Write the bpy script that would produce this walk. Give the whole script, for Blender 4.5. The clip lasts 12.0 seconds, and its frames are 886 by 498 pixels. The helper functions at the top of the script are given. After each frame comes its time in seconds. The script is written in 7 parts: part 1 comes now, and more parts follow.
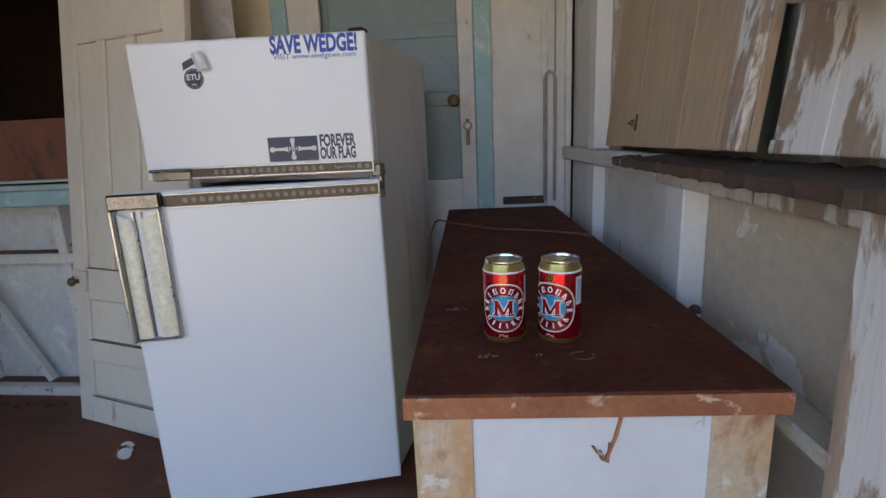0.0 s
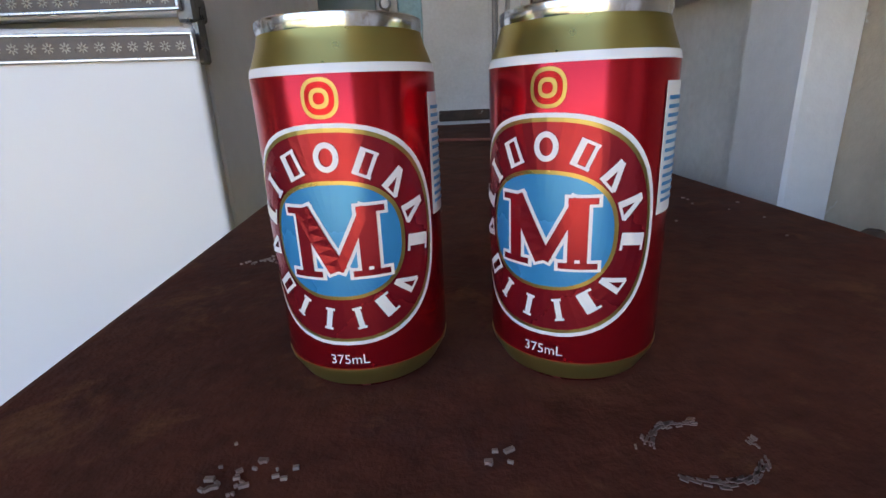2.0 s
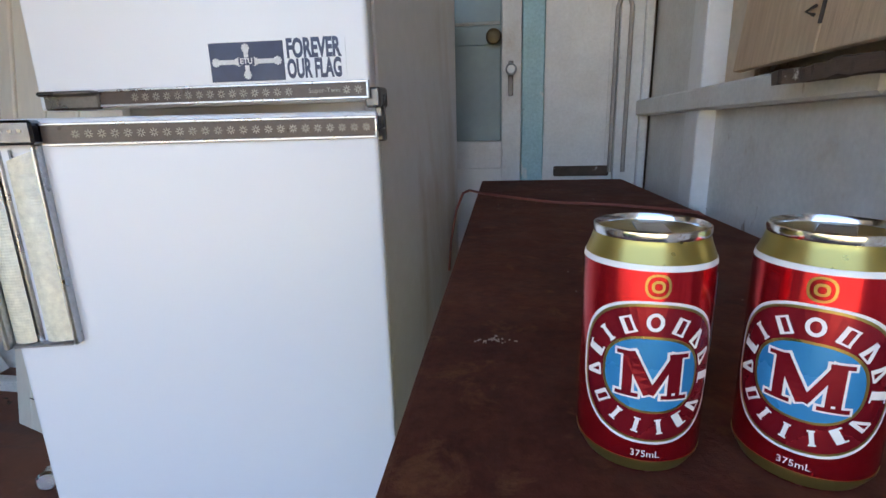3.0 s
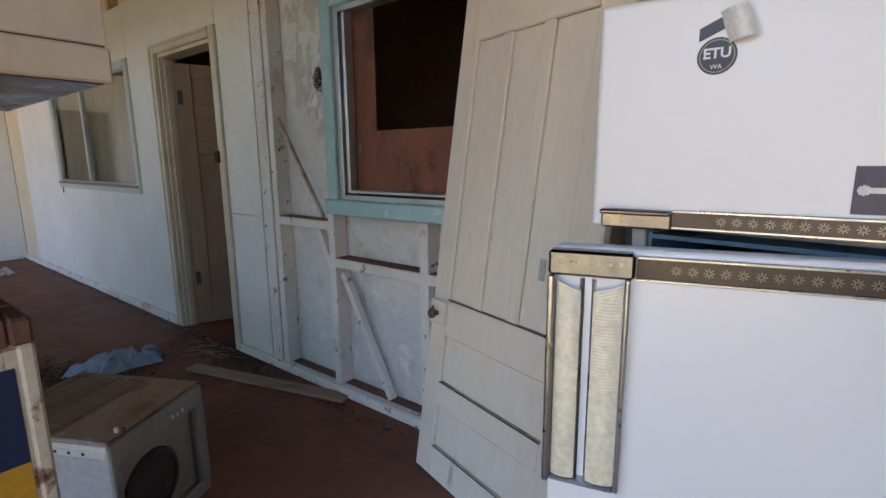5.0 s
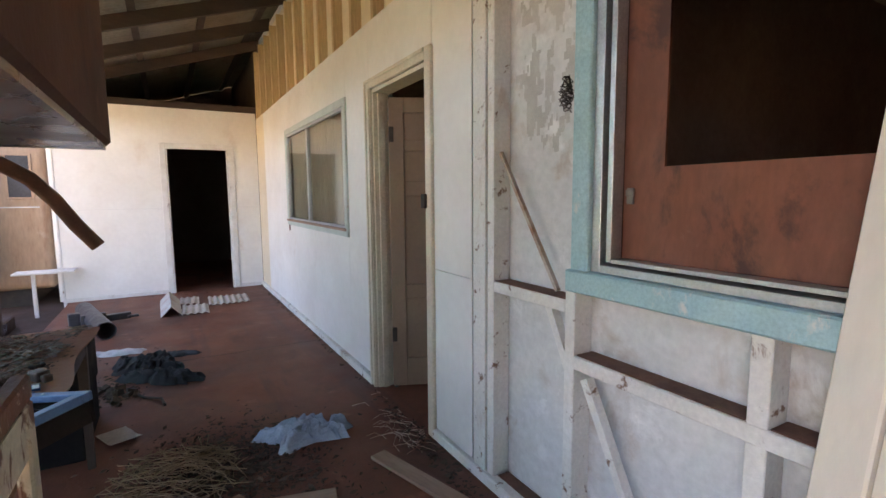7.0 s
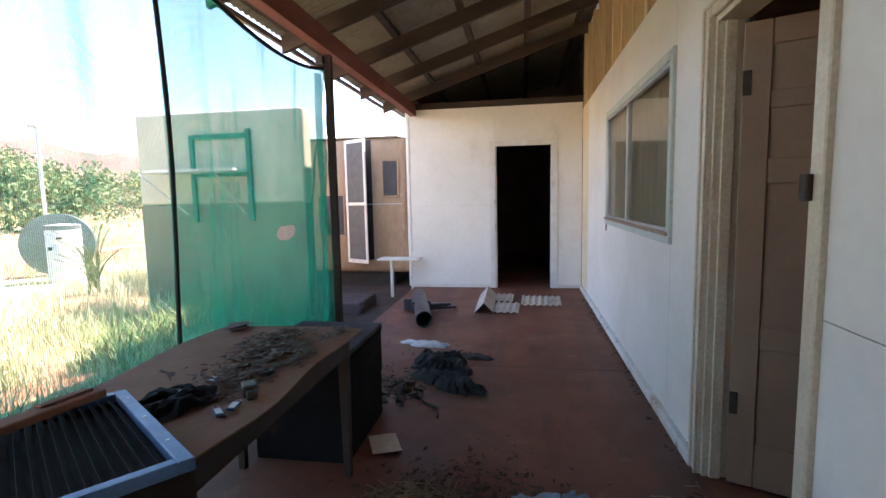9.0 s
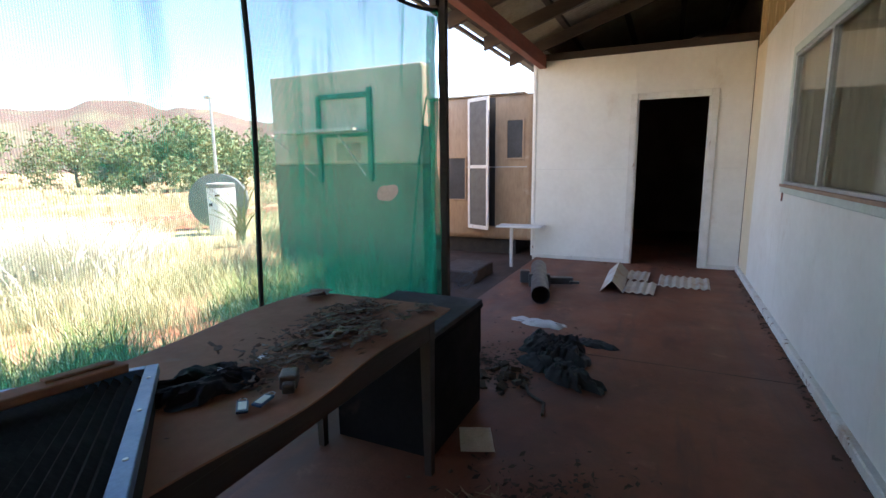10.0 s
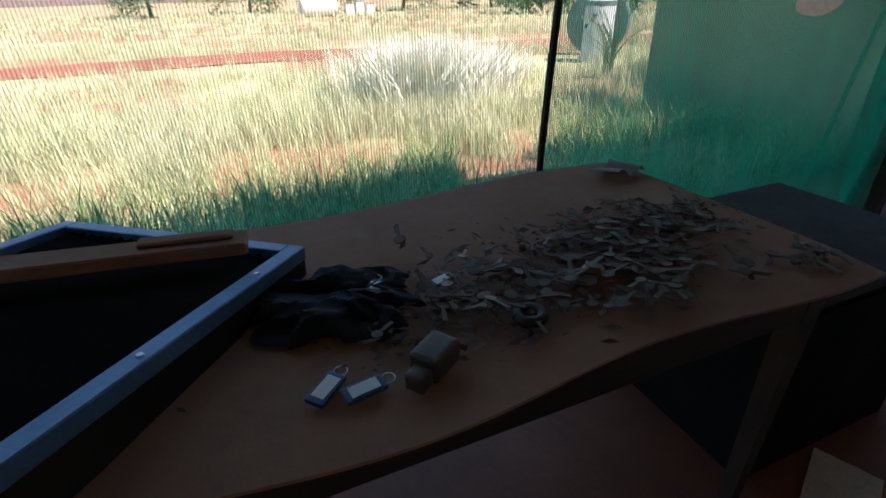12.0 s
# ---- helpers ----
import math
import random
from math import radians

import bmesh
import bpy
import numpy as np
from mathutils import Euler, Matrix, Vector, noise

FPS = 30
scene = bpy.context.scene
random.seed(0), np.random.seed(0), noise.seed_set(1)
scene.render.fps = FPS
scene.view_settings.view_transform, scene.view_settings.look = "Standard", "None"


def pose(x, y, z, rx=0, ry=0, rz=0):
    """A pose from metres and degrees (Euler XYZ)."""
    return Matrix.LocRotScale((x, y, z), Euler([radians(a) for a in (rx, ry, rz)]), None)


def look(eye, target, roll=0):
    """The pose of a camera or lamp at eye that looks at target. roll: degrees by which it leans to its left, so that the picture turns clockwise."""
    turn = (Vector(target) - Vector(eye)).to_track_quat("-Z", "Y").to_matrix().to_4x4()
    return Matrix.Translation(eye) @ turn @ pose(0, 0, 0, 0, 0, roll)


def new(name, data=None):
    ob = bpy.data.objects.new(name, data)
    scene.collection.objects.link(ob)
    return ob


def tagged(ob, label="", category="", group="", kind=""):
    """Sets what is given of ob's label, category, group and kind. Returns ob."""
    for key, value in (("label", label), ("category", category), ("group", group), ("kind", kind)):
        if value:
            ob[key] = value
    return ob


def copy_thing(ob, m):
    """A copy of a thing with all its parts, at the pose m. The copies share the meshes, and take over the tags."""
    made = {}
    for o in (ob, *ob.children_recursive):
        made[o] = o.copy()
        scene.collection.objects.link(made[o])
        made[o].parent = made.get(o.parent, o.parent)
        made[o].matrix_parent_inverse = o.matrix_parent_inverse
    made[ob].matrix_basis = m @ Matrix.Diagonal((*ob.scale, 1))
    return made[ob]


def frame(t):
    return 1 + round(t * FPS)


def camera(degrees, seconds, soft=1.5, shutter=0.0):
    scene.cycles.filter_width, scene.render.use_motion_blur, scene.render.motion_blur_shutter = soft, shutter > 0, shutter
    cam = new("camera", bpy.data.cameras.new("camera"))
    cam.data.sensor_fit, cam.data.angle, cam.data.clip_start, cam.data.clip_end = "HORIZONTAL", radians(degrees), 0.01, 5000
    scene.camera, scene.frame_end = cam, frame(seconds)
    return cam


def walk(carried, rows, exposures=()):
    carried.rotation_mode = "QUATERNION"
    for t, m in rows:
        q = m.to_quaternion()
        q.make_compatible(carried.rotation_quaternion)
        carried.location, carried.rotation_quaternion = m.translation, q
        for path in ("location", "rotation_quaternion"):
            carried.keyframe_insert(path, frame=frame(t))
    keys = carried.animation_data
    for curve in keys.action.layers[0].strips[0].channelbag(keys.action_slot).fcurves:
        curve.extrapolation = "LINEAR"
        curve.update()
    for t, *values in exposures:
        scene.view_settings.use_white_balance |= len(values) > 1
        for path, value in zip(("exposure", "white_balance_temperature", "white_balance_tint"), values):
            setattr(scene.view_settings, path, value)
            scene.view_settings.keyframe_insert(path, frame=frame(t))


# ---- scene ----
cam = camera(85.0, 12.0)
PATH = [
    (0, (0.421, 0.225, 1.233), (0.201, 2.163, 0.792), -2.7),
    (0.5, (0.449, 0.53, 1.168), (0.406, 2.479, 0.721), -2.8),
    (1, (0.472, 0.759, 1.078), (0.446, 2.691, 0.561), -2.5),
    (1.5, (0.475, 0.833, 1.01), (0.452, 2.743, 0.418), -2.6),
    (2, (0.473, 0.848, 0.996), (0.452, 2.749, 0.377), -2.7),
    (2.5, (0.441, 0.819, 1.022), (0.371, 2.732, 0.441), -1.8),
    (2.8, (0.397, 0.786, 1.051), (0.197, 2.707, 0.531), -1.5),
    (3, (0.36, 0.761, 1.081), (0.019, 2.673, 0.6), -1.5),
    (3.3, (0.281, 0.701, 1.146), (-0.306, 2.573, 0.754), -0.6),
    (3.5, (0.231, 0.682, 1.183), (-0.577, 2.475, 0.815), -1.5),
    (3.7, (0.163, 0.663, 1.205), (-0.827, 2.366, 0.861), -2.3),
    (5.3, (-0.435, 0.78, 1.299), (-1.722, 2.271, 0.954), -0.4),
    (5.5, (-0.498, 0.852, 1.31), (-1.864, 2.276, 0.987), -0.3),
    (6, (-0.666, 0.977, 1.304), (-2.172, 2.255, 0.991), 0.2),
    (6.5, (-0.924, 1.071, 1.33), (-2.518, 2.249, 1.061), -0.3),
    (7, (-1.111, 1.131, 1.338), (-2.839, 2.112, 1.117), -0.5),
    (7.5, (-1.285, 1.272, 1.322), (-3.183, 1.858, 1.089), 0.8),
    (7.7, (-1.359, 1.32, 1.318), (-3.292, 1.763, 1.056), 0.7),
    (9.3, (-2.026, 1.567, 1.284), (-3.952, 1.083, 1.049), -1.1),
    (9.5, (-2.106, 1.573, 1.269), (-3.999, 0.987, 0.995), -1.0),
    (10, (-2.354, 1.543, 1.247), (-4.143, 0.715, 0.91), -0.7),
    (10.5, (-2.6, 1.489, 1.21), (-4.206, 0.396, 0.732), -0.2),
    (11, (-2.804, 1.431, 1.187), (-4.091, 0.038, 0.551), -0.4),
    (11.5, (-2.947, 1.286, 1.166), (-3.927, -0.259, 0.359), -1.0),
    (12, (-3.061, 1.162, 1.138), (-3.728, -0.475, 0.203), -1.6),
]
EXPOSURES = [(0, 2.45, 6900, 19), (0.5, 2.4, 6300, 16), (1, 2.6, 6400, 16), (2.5, 2.95, 7000, 18), (3.5, 3.05, 6500, 16), (5.5, 2.65, 7500, 23), (6, 2.85, 7800, 25), (6.5, 3.25, 7700, 25), (7.5, 3.7, 7300, 25),
             (9.5, 2.92, 6950, 20), (10.5, 2.55, 6850, 17), (12, 1.95, 6750, 15)]
walk(cam, [(t, look(eye, target, roll)) for t, eye, target, roll in PATH], EXPOSURES)

# ---- light ----
world = bpy.data.worlds.new("world")
scene.world = world
world.use_nodes = True
wn = world.node_tree
sky = wn.nodes.new("ShaderNodeTexSky")
sky.sky_type = 'NISHITA'
sky.sun_disc = False
sky.sun_elevation = radians(55)
sky.sun_rotation = radians(-35.5)
sky.air_density, sky.dust_density, sky.ozone_density = 1.0, 0.15, 2.0
wn.links.new(sky.outputs[0], wn.nodes["Background"].inputs[0])
wn.nodes["Background"].inputs[1].default_value = 0.12
sun_data = bpy.data.lights.new("sun", 'SUN')
sun_data.energy, sun_data.angle, sun_data.color = 5.0, radians(0.53), (1.0, 0.95, 0.87)
sun = new("sun", sun_data)
sun.matrix_world = look((0, 0, 0), (0.33, -0.46, -0.82))

# ---- materials ----
def ramp_mask(nt, vec, scale, lo, hi, detail=6.0, rough=0.6, dist=0.0):
    n = nt.nodes.new("ShaderNodeTexNoise")
    n.inputs["Scale"].default_value, n.inputs["Detail"].default_value = scale, detail
    n.inputs["Roughness"].default_value, n.inputs["Distortion"].default_value = rough, dist
    nt.links.new(vec, n.inputs["Vector"])
    r = nt.nodes.new("ShaderNodeMapRange")
    r.inputs["From Min"].default_value, r.inputs["From Max"].default_value = lo, hi
    nt.links.new(n.outputs["Fac"], r.inputs["Value"])
    return r.outputs["Result"]


def blend(nt, fac, a, b):
    m = nt.nodes.new("ShaderNodeMix")
    m.data_type = 'RGBA'
    nt.links.new(fac, m.inputs["Factor"])
    for k, v in ((6, a), (7, b)):
        if isinstance(v, tuple):
            m.inputs[k].default_value = (*v[:3], 1)
        else:
            nt.links.new(v, m.inputs[k])
    return m.outputs[2]


def mat(name, c1, c2=None, scale=5.0, rough=0.6, metal=0.0, bump=0.15, bscale=90.0, stretch=(1, 1, 1),
        stains=(), grain=0.12, per_piece=0.0, coat=0.0, spec=0.5, rvar=0.1):
    """A surface: two colours in broad drifts, fine grain, and shaped stains, each (colour, scale, from, to, stretch)."""
    m = bpy.data.materials.new(name)
    m.use_nodes = True
    nt = m.node_tree
    b = nt.nodes["Principled BSDF"]
    tc = nt.nodes.new("ShaderNodeTexCoord").outputs["Object"]

    def stretched(s):
        mp = nt.nodes.new("ShaderNodeMapping")
        mp.inputs["Scale"].default_value = s
        nt.links.new(tc, mp.inputs["Vector"])
        return mp.outputs[0]

    v = stretched(stretch)
    c2 = c2 or tuple(x * 0.8 for x in c1)
    col = blend(nt, ramp_mask(nt, v, scale, 0.35, 0.65), c1, c2)
    if grain:
        g = ramp_mask(nt, v, scale * 14, 0.3, 0.7)
        dark = nt.nodes.new("ShaderNodeHueSaturation")
        dark.inputs["Value"].default_value = 1 - 2 * grain
        nt.links.new(col, dark.inputs["Color"])
        col = blend(nt, g, col, dark.outputs[0])
    for sc, ss, lo, hi, st in stains:
        col = blend(nt, ramp_mask(nt, stretched(st), ss, lo, hi, 9.0, 0.65, 0.4), col, sc)
    if per_piece:
        oi = nt.nodes.new("ShaderNodeObjectInfo")
        r = nt.nodes.new("ShaderNodeMapRange")
        r.inputs["To Min"].default_value, r.inputs["To Max"].default_value = 1 - per_piece, 1 + per_piece
        nt.links.new(oi.outputs["Random"], r.inputs["Value"])
        h = nt.nodes.new("ShaderNodeHueSaturation")
        nt.links.new(r.outputs[0], h.inputs["Value"])
        nt.links.new(col, h.inputs["Color"])
        col = h.outputs[0]
    nt.links.new(col, b.inputs["Base Color"])
    rr = nt.nodes.new("ShaderNodeMapRange")
    rr.inputs["To Min"].default_value, rr.inputs["To Max"].default_value = max(0.03, rough - rvar), min(1, rough + rvar)
    nt.links.new(ramp_mask(nt, v, scale * 3, 0.3, 0.7), rr.inputs["Value"])
    nt.links.new(rr.outputs[0], b.inputs["Roughness"])
    b.inputs["Metallic"].default_value = metal
    b.inputs["Specular IOR Level"].default_value = spec
    b.inputs["Coat Weight"].default_value = coat
    if bump:
        bp = nt.nodes.new("ShaderNodeBump")
        bp.inputs["Strength"].default_value, bp.inputs["Distance"].default_value = bump, 0.004
        nt.links.new(ramp_mask(nt, v, bscale, 0.2, 0.8, 4.0), bp.inputs["Height"])
        nt.links.new(bp.outputs[0], b.inputs["Normal"])
    return m


ONE = (1, 1, 1)
DUST = (0.34, 0.13, 0.065)
white_wall = mat("white_wall", (0.80, 0.78, 0.74), (0.72, 0.69, 0.64), 1.3, 0.55, bump=0.08, grain=0.03, stains=[((0.55, 0.45, 0.36), 2.2, 0.60, 0.85, (1, 1, 0.6)), ((0.48, 0.38, 0.3), 40, 0.74, 0.8, ONE)])
cream_wall = mat("cream_wall", (0.76, 0.66, 0.48), (0.70, 0.60, 0.43), 1.5, 0.6, bump=0.1, grain=0.05, stains=[((0.5, 0.4, 0.28), 3, 0.62, 0.85, (1, 1, 0.4))])
old_white = mat("old_white_paint", (0.76, 0.74, 0.70), (0.66, 0.63, 0.58), 6, 0.6, bump=0.25, bscale=60, grain=0.06, stains=[((0.30, 0.20, 0.14), 14, 0.66, 0.72, (1, 1, 0.4)), ((0.42, 0.25, 0.16), 3, 0.62, 0.8, ONE)])
back_lining = mat("lining_sheet_back", (0.70, 0.69, 0.67), (0.61, 0.60, 0.58), 2.5, 0.75, bump=0.2, grain=0.08, stains=[((0.40, 0.30, 0.22), 3, 0.58, 0.75, ONE), ((0.78, 0.77, 0.75), 5, 0.56, 0.68, ONE), ((0.2, 0.17, 0.15), 7, 0.72, 0.8, ONE)])
timber_raw = mat("raw_pine", (0.66, 0.50, 0.30), (0.52, 0.36, 0.19), 7, 0.65, bump=0.3, stretch=(1, 1, 0.12), grain=0.12, per_piece=0.18, stains=[((0.16, 0.08, 0.04), 12, 0.74, 0.8, ONE)])
rusty_lath = mat("rusty_white_lath", (0.58, 0.50, 0.42), (0.40, 0.26, 0.18), 9, 0.7, stains=[((0.26, 0.10, 0.05), 8, 0.5, 0.6, ONE)])
timber_dark = mat("dark_rafter_wood", (0.085, 0.055, 0.04), (0.05, 0.032, 0.024), 6, 0.8, bump=0.3, stretch=(1, 0.15, 1), per_piece=0.2)
timber_red = mat("red_oxide_beam", (0.30, 0.085, 0.055), (0.22, 0.06, 0.04), 3, 0.65, bump=0.2, stretch=(0.2, 1, 1), stains=[((0.10, 0.05, 0.04), 6, 0.62, 0.8, ONE)])
roof_iron = mat("aged_roof_iron", (0.36, 0.32, 0.25), (0.28, 0.23, 0.17), 2, 0.6, metal=0.25, bump=0.1, stains=[((0.20, 0.10, 0.05), 2.5, 0.56, 0.75, ONE)])
teal = mat("pale_teal_paint", (0.40, 0.61, 0.63), (0.33, 0.53, 0.55), 7, 0.55, bump=0.25, stains=[((0.62, 0.62, 0.56), 10, 0.60, 0.66, (1, 1, 0.5)), ((0.12, 0.10, 0.08), 18, 0.70, 0.76, ONE)])
trim_cream = mat("cream_gloss_trim", (0.74, 0.66, 0.52), (0.66, 0.56, 0.42), 5, 0.4, bump=0.1, stains=[((0.36, 0.22, 0.13), 9, 0.64, 0.78, (1, 1, 0.3))])
floor_mat = mat("red_dusty_concrete", (0.24, 0.078, 0.040), (0.155, 0.050, 0.027), 0.9, 0.62, bump=0.25, bscale=45, grain=0.08, stains=[((0.08, 0.032, 0.022), 1.4, 0.50, 0.70, ONE), ((0.33, 0.14, 0.085), 5, 0.60, 0.8, ONE), ((0.07, 0.035, 0.026), 26, 0.66, 0.72, ONE), ((0.13, 0.05, 0.035), 0.6, 0.55, 0.62, (0.25, 3, 1))])
dirt = mat("red_dirt", (0.46, 0.20, 0.12), (0.40, 0.18, 0.11), 0.6, 0.95, bump=0.5, bscale=20, grain=0.15, stains=[((0.46, 0.43, 0.25), 0.35, 0.47, 0.58, ONE), ((0.40, 0.40, 0.20), 1.1, 0.50, 0.66, ONE)])
# dark base colour stands in for the lack of light in the rooms
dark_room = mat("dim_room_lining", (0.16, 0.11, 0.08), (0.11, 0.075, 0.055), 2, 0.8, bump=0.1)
peel = mat("peeling_white_boards", (0.74, 0.71, 0.66), (0.62, 0.58, 0.52), 5, 0.7, bump=0.5, bscale=40, stains=[((0.30, 0.22, 0.16), 9, 0.50, 0.54, (1, 1, 0.22)), ((0.20, 0.14, 0.10), 22, 0.60, 0.64, (1, 1, 0.25))])
peel_heavy = mat("bare_and_peeling_boards", (0.50, 0.37, 0.27), (0.38, 0.27, 0.19), 5, 0.8, bump=0.5, stretch=(1, 1, 0.15), bscale=40, stains=[((0.78, 0.75, 0.70), 9, 0.47, 0.51, (1, 1, 0.28)), ((0.14, 0.10, 0.08), 6, 0.64, 0.72, (1, 1, 0.3))])
grey_wood = mat("weathered_brown_boards", (0.64, 0.47, 0.31), (0.52, 0.37, 0.24), 6, 0.75, bump=0.35, stretch=(1, 1, 0.1), stains=[((0.07, 0.05, 0.045), 4, 0.62, 0.72, (1, 1, 0.3)), ((0.42, 0.33, 0.25), 7, 0.6, 0.8, (1, 1, 0.1))])
rot_wood = mat("rotten_sill_wood", (0.12, 0.075, 0.05), (0.06, 0.04, 0.03), 9, 0.85, bump=0.7, bscale=50, stretch=(1, 0.2, 1), stains=[((0.62, 0.58, 0.5), 8, 0.64, 0.68, ONE)])
green_grey = mat("grey_green_door_paint", (0.25, 0.33, 0.32), (0.21, 0.28, 0.28), 3, 0.45, bump=0.08, grain=0.04, stains=[((0.4, 0.42, 0.38), 8, 0.66, 0.75, ONE)])
plaster_worn = mat("worn_brown_sheet", (0.64, 0.54, 0.41), (0.56, 0.46, 0.34), 2.5, 0.75, bump=0.3, bscale=60, grain=0.08, stains=[((0.46, 0.42, 0.38), 1.3, 0.58, 0.74, ONE), ((0.72, 0.70, 0.66), 4.2, 0.56, 0.575, ONE), ((0.36, 0.26, 0.17), 9, 0.64, 0.66, ONE)])
grimy_white = mat("grimy_white_studs", (0.80, 0.78, 0.74), (0.72, 0.68, 0.62), 5, 0.65, bump=0.3, bscale=50, grain=0.08, stains=[((0.46, 0.28, 0.18), 4, 0.57, 0.74, (1, 1, 0.5)), ((0.22, 0.12, 0.08), 15, 0.60, 0.66, ONE)])
bright_post = mat("bright_post_paint", (0.80, 0.79, 0.77), (0.74, 0.72, 0.69), 4, 0.55, bump=0.2, bscale=50, grain=0.03, stains=[((0.50, 0.38, 0.28), 6, 0.66, 0.74, (1, 1, 0.5))])


# ---- building blocks ----
def box(bm, x0, x1, y0, y1, z0, z1, m=None):
    """A box from corner to corner, turned by m if given."""
    vs = [bm.verts.new((x, y, z)) for x in (x0, x1) for y in (y0, y1) for z in (z0, z1)]
    if m is not None:
        for v in vs:
            v.co = m @ v.co
    for f in ((0, 1, 3, 2), (4, 6, 7, 5), (0, 4, 5, 1), (2, 3, 7, 6), (0, 2, 6, 4), (1, 5, 7, 3)):
        bm.faces.new([vs[i] for i in f])
    return vs


def B(*dims, m=None, bevel=0.0, seg=1):
    """A bmesh of boxes, each of six numbers, with softened edges."""
    bm = bmesh.new()
    for d in dims:
        box(bm, *d, m=m)
    if bevel:
        bmesh.ops.bevel(bm, geom=bm.edges[:], offset=bevel, segments=seg, affect='EDGES', profile=0.7)
    return bm


def tube(bm, pts, r, seg=10, r1=None):
    """A round bar through points, tapering from r to r1."""
    pts = [Vector(p) for p in pts]
    r1 = r if r1 is None else r1
    rings, side = [], None
    for i, p in enumerate(pts):
        d = (pts[min(i + 1, len(pts) - 1)] - pts[max(i - 1, 0)]).normalized()
        if side is None:
            side = d.orthogonal().normalized()
        side = (side - d * side.dot(d)).normalized()
        up = d.cross(side)
        rad = r + (r1 - r) * i / max(1, len(pts) - 1)
        rings.append([bm.verts.new(p + rad * (side * math.cos(a) + up * math.sin(a))) for a in [2 * math.pi * k / seg for k in range(seg)]])
    for a, b in zip(rings, rings[1:]):
        for k in range(seg):
            bm.faces.new((a[k], a[(k + 1) % seg], b[(k + 1) % seg], b[k]))
    bm.faces.new(rings[0][::-1])
    bm.faces.new(rings[-1])


def T(*lines, seg=10):
    bm = bmesh.new()
    for pts, r in lines:
        tube(bm, pts, r, seg)
    return bm


def lathe(profile, seg=32):
    """A turned shape: profile of (radius, height) from the bottom up."""
    bm = bmesh.new()
    rings = [[bm.verts.new((r * math.cos(2 * math.pi * k / seg), r * math.sin(2 * math.pi * k / seg), z)) for k in range(seg)] for r, z in profile]
    for a, b in zip(rings, rings[1:]):
        for k in range(seg):
            bm.faces.new((a[k], a[(k + 1) % seg], b[(k + 1) % seg], b[k]))
    bm.faces.new(rings[0][::-1])
    bm.faces.new(rings[-1])
    return bm


def sheet(nx, ny, fn, thick=0.0):
    """A grid of points fn(u, v), u and v from 0 to 1, given thickness along its normals."""
    bm = bmesh.new()
    g = [[bm.verts.new(fn(i / nx, j / ny)) for j in range(ny + 1)] for i in range(nx + 1)]
    for i in range(nx):
        for j in range(ny):
            bm.faces.new((g[i][j], g[i + 1][j], g[i + 1][j + 1], g[i][j + 1]))
    if thick:
        bmesh.ops.recalc_face_normals(bm, faces=bm.faces[:])
        bmesh.ops.solidify(bm, geom=bm.faces[:], thickness=thick)
    return bm


def mesh_of(bm, name, material, smooth=False):
    bmesh.ops.recalc_face_normals(bm, faces=bm.faces[:])
    me = bpy.data.meshes.new(name)
    bm.to_mesh(me)
    bm.free()
    me.materials.append(material)
    if smooth:
        me.polygons.foreach_set("use_smooth", [True] * len(me.polygons))
        me.set_sharp_from_angle(angle=radians(40))
    return me


def part(name, bm, material, parent, label="", smooth=False, m=None):
    ob = new(name, mesh_of(bm, name, material, smooth) if isinstance(bm, bmesh.types.BMesh) else bm)
    ob.parent = parent
    if m is not None:
        ob.matrix_basis = m
    if label:
        tagged(ob, label)
    return ob


def thing(name, label, category, m=None, group=""):
    e = new(name)
    e.empty_display_size = 0.1
    if m is not None:
        e.matrix_basis = m
    return tagged(e, label, category, group)


def solo(name, bm, material, label, category, m=None, group="", kind="", smooth=False):
    """A thing or a piece of the setting that is one mesh."""
    ob = new(name, mesh_of(bm, name, material, smooth))
    if m is not None:
        ob.matrix_basis = m
    return tagged(ob, label, category, group, kind)


def setting(name, bm, material, label="", m=None, smooth=False):
    return solo(name, bm, material, label, "", m, kind="structure", smooth=smooth)


# the front corner of the verandah stands three degrees askew
CORNER = pose(0.775, 2.80, 0, 0, 0, 3)

# ---- ground, slab, walls, roof ----
def ground_point(u, v):
    x, y = -900 + 1800 * u, -900 + 1800 * v
    return x, y, -0.13


bm = bmesh.new()
xs = sorted([-900, -300, -120, -60] + [i for i in range(-40, 21, 2)] + [60, 200, 900])
ys = sorted([-900, -300, -120, -60] + [i * 2 for i in range(-20, 9)] + [60, 200, 900])
gv = [[bm.verts.new((x, y, -0.13 + (0.06 * noise.noise((x * 0.15, y * 0.15, 0)) if y < -1.5 and y > -100 else 0))) for y in ys] for x in xs]
for i in range(len(xs) - 1):
    for j in range(len(ys) - 1):
        bm.faces.new((gv[i][j], gv[i + 1][j], gv[i + 1][j + 1], gv[i][j + 1]))
setting("ground", bm, dirt, "red dirt yard with patchy dry grass", smooth=True)
# dirty soil strip; its near-black colour also holds the eave's shade
setting("soil_strip", B((-12.4, 2.5, -1.9, -0.045, -0.16, -0.118)), mat("shade_dark_soil", (0.075, 0.042, 0.030), (0.048, 0.028, 0.022), 2.0, 0.9, bump=0.5, bscale=25, stains=[((0.04, 0.03, 0.025), 3, 0.58, 0.7, ONE)]), "dirty soil beside the slab, darkened for the eave's shade")
floor_ob = setting("floor", B((-12.5, 2.4, -0.045, 6.5, -0.25, 0.0)), floor_mat, "concrete verandah slab under red dust")
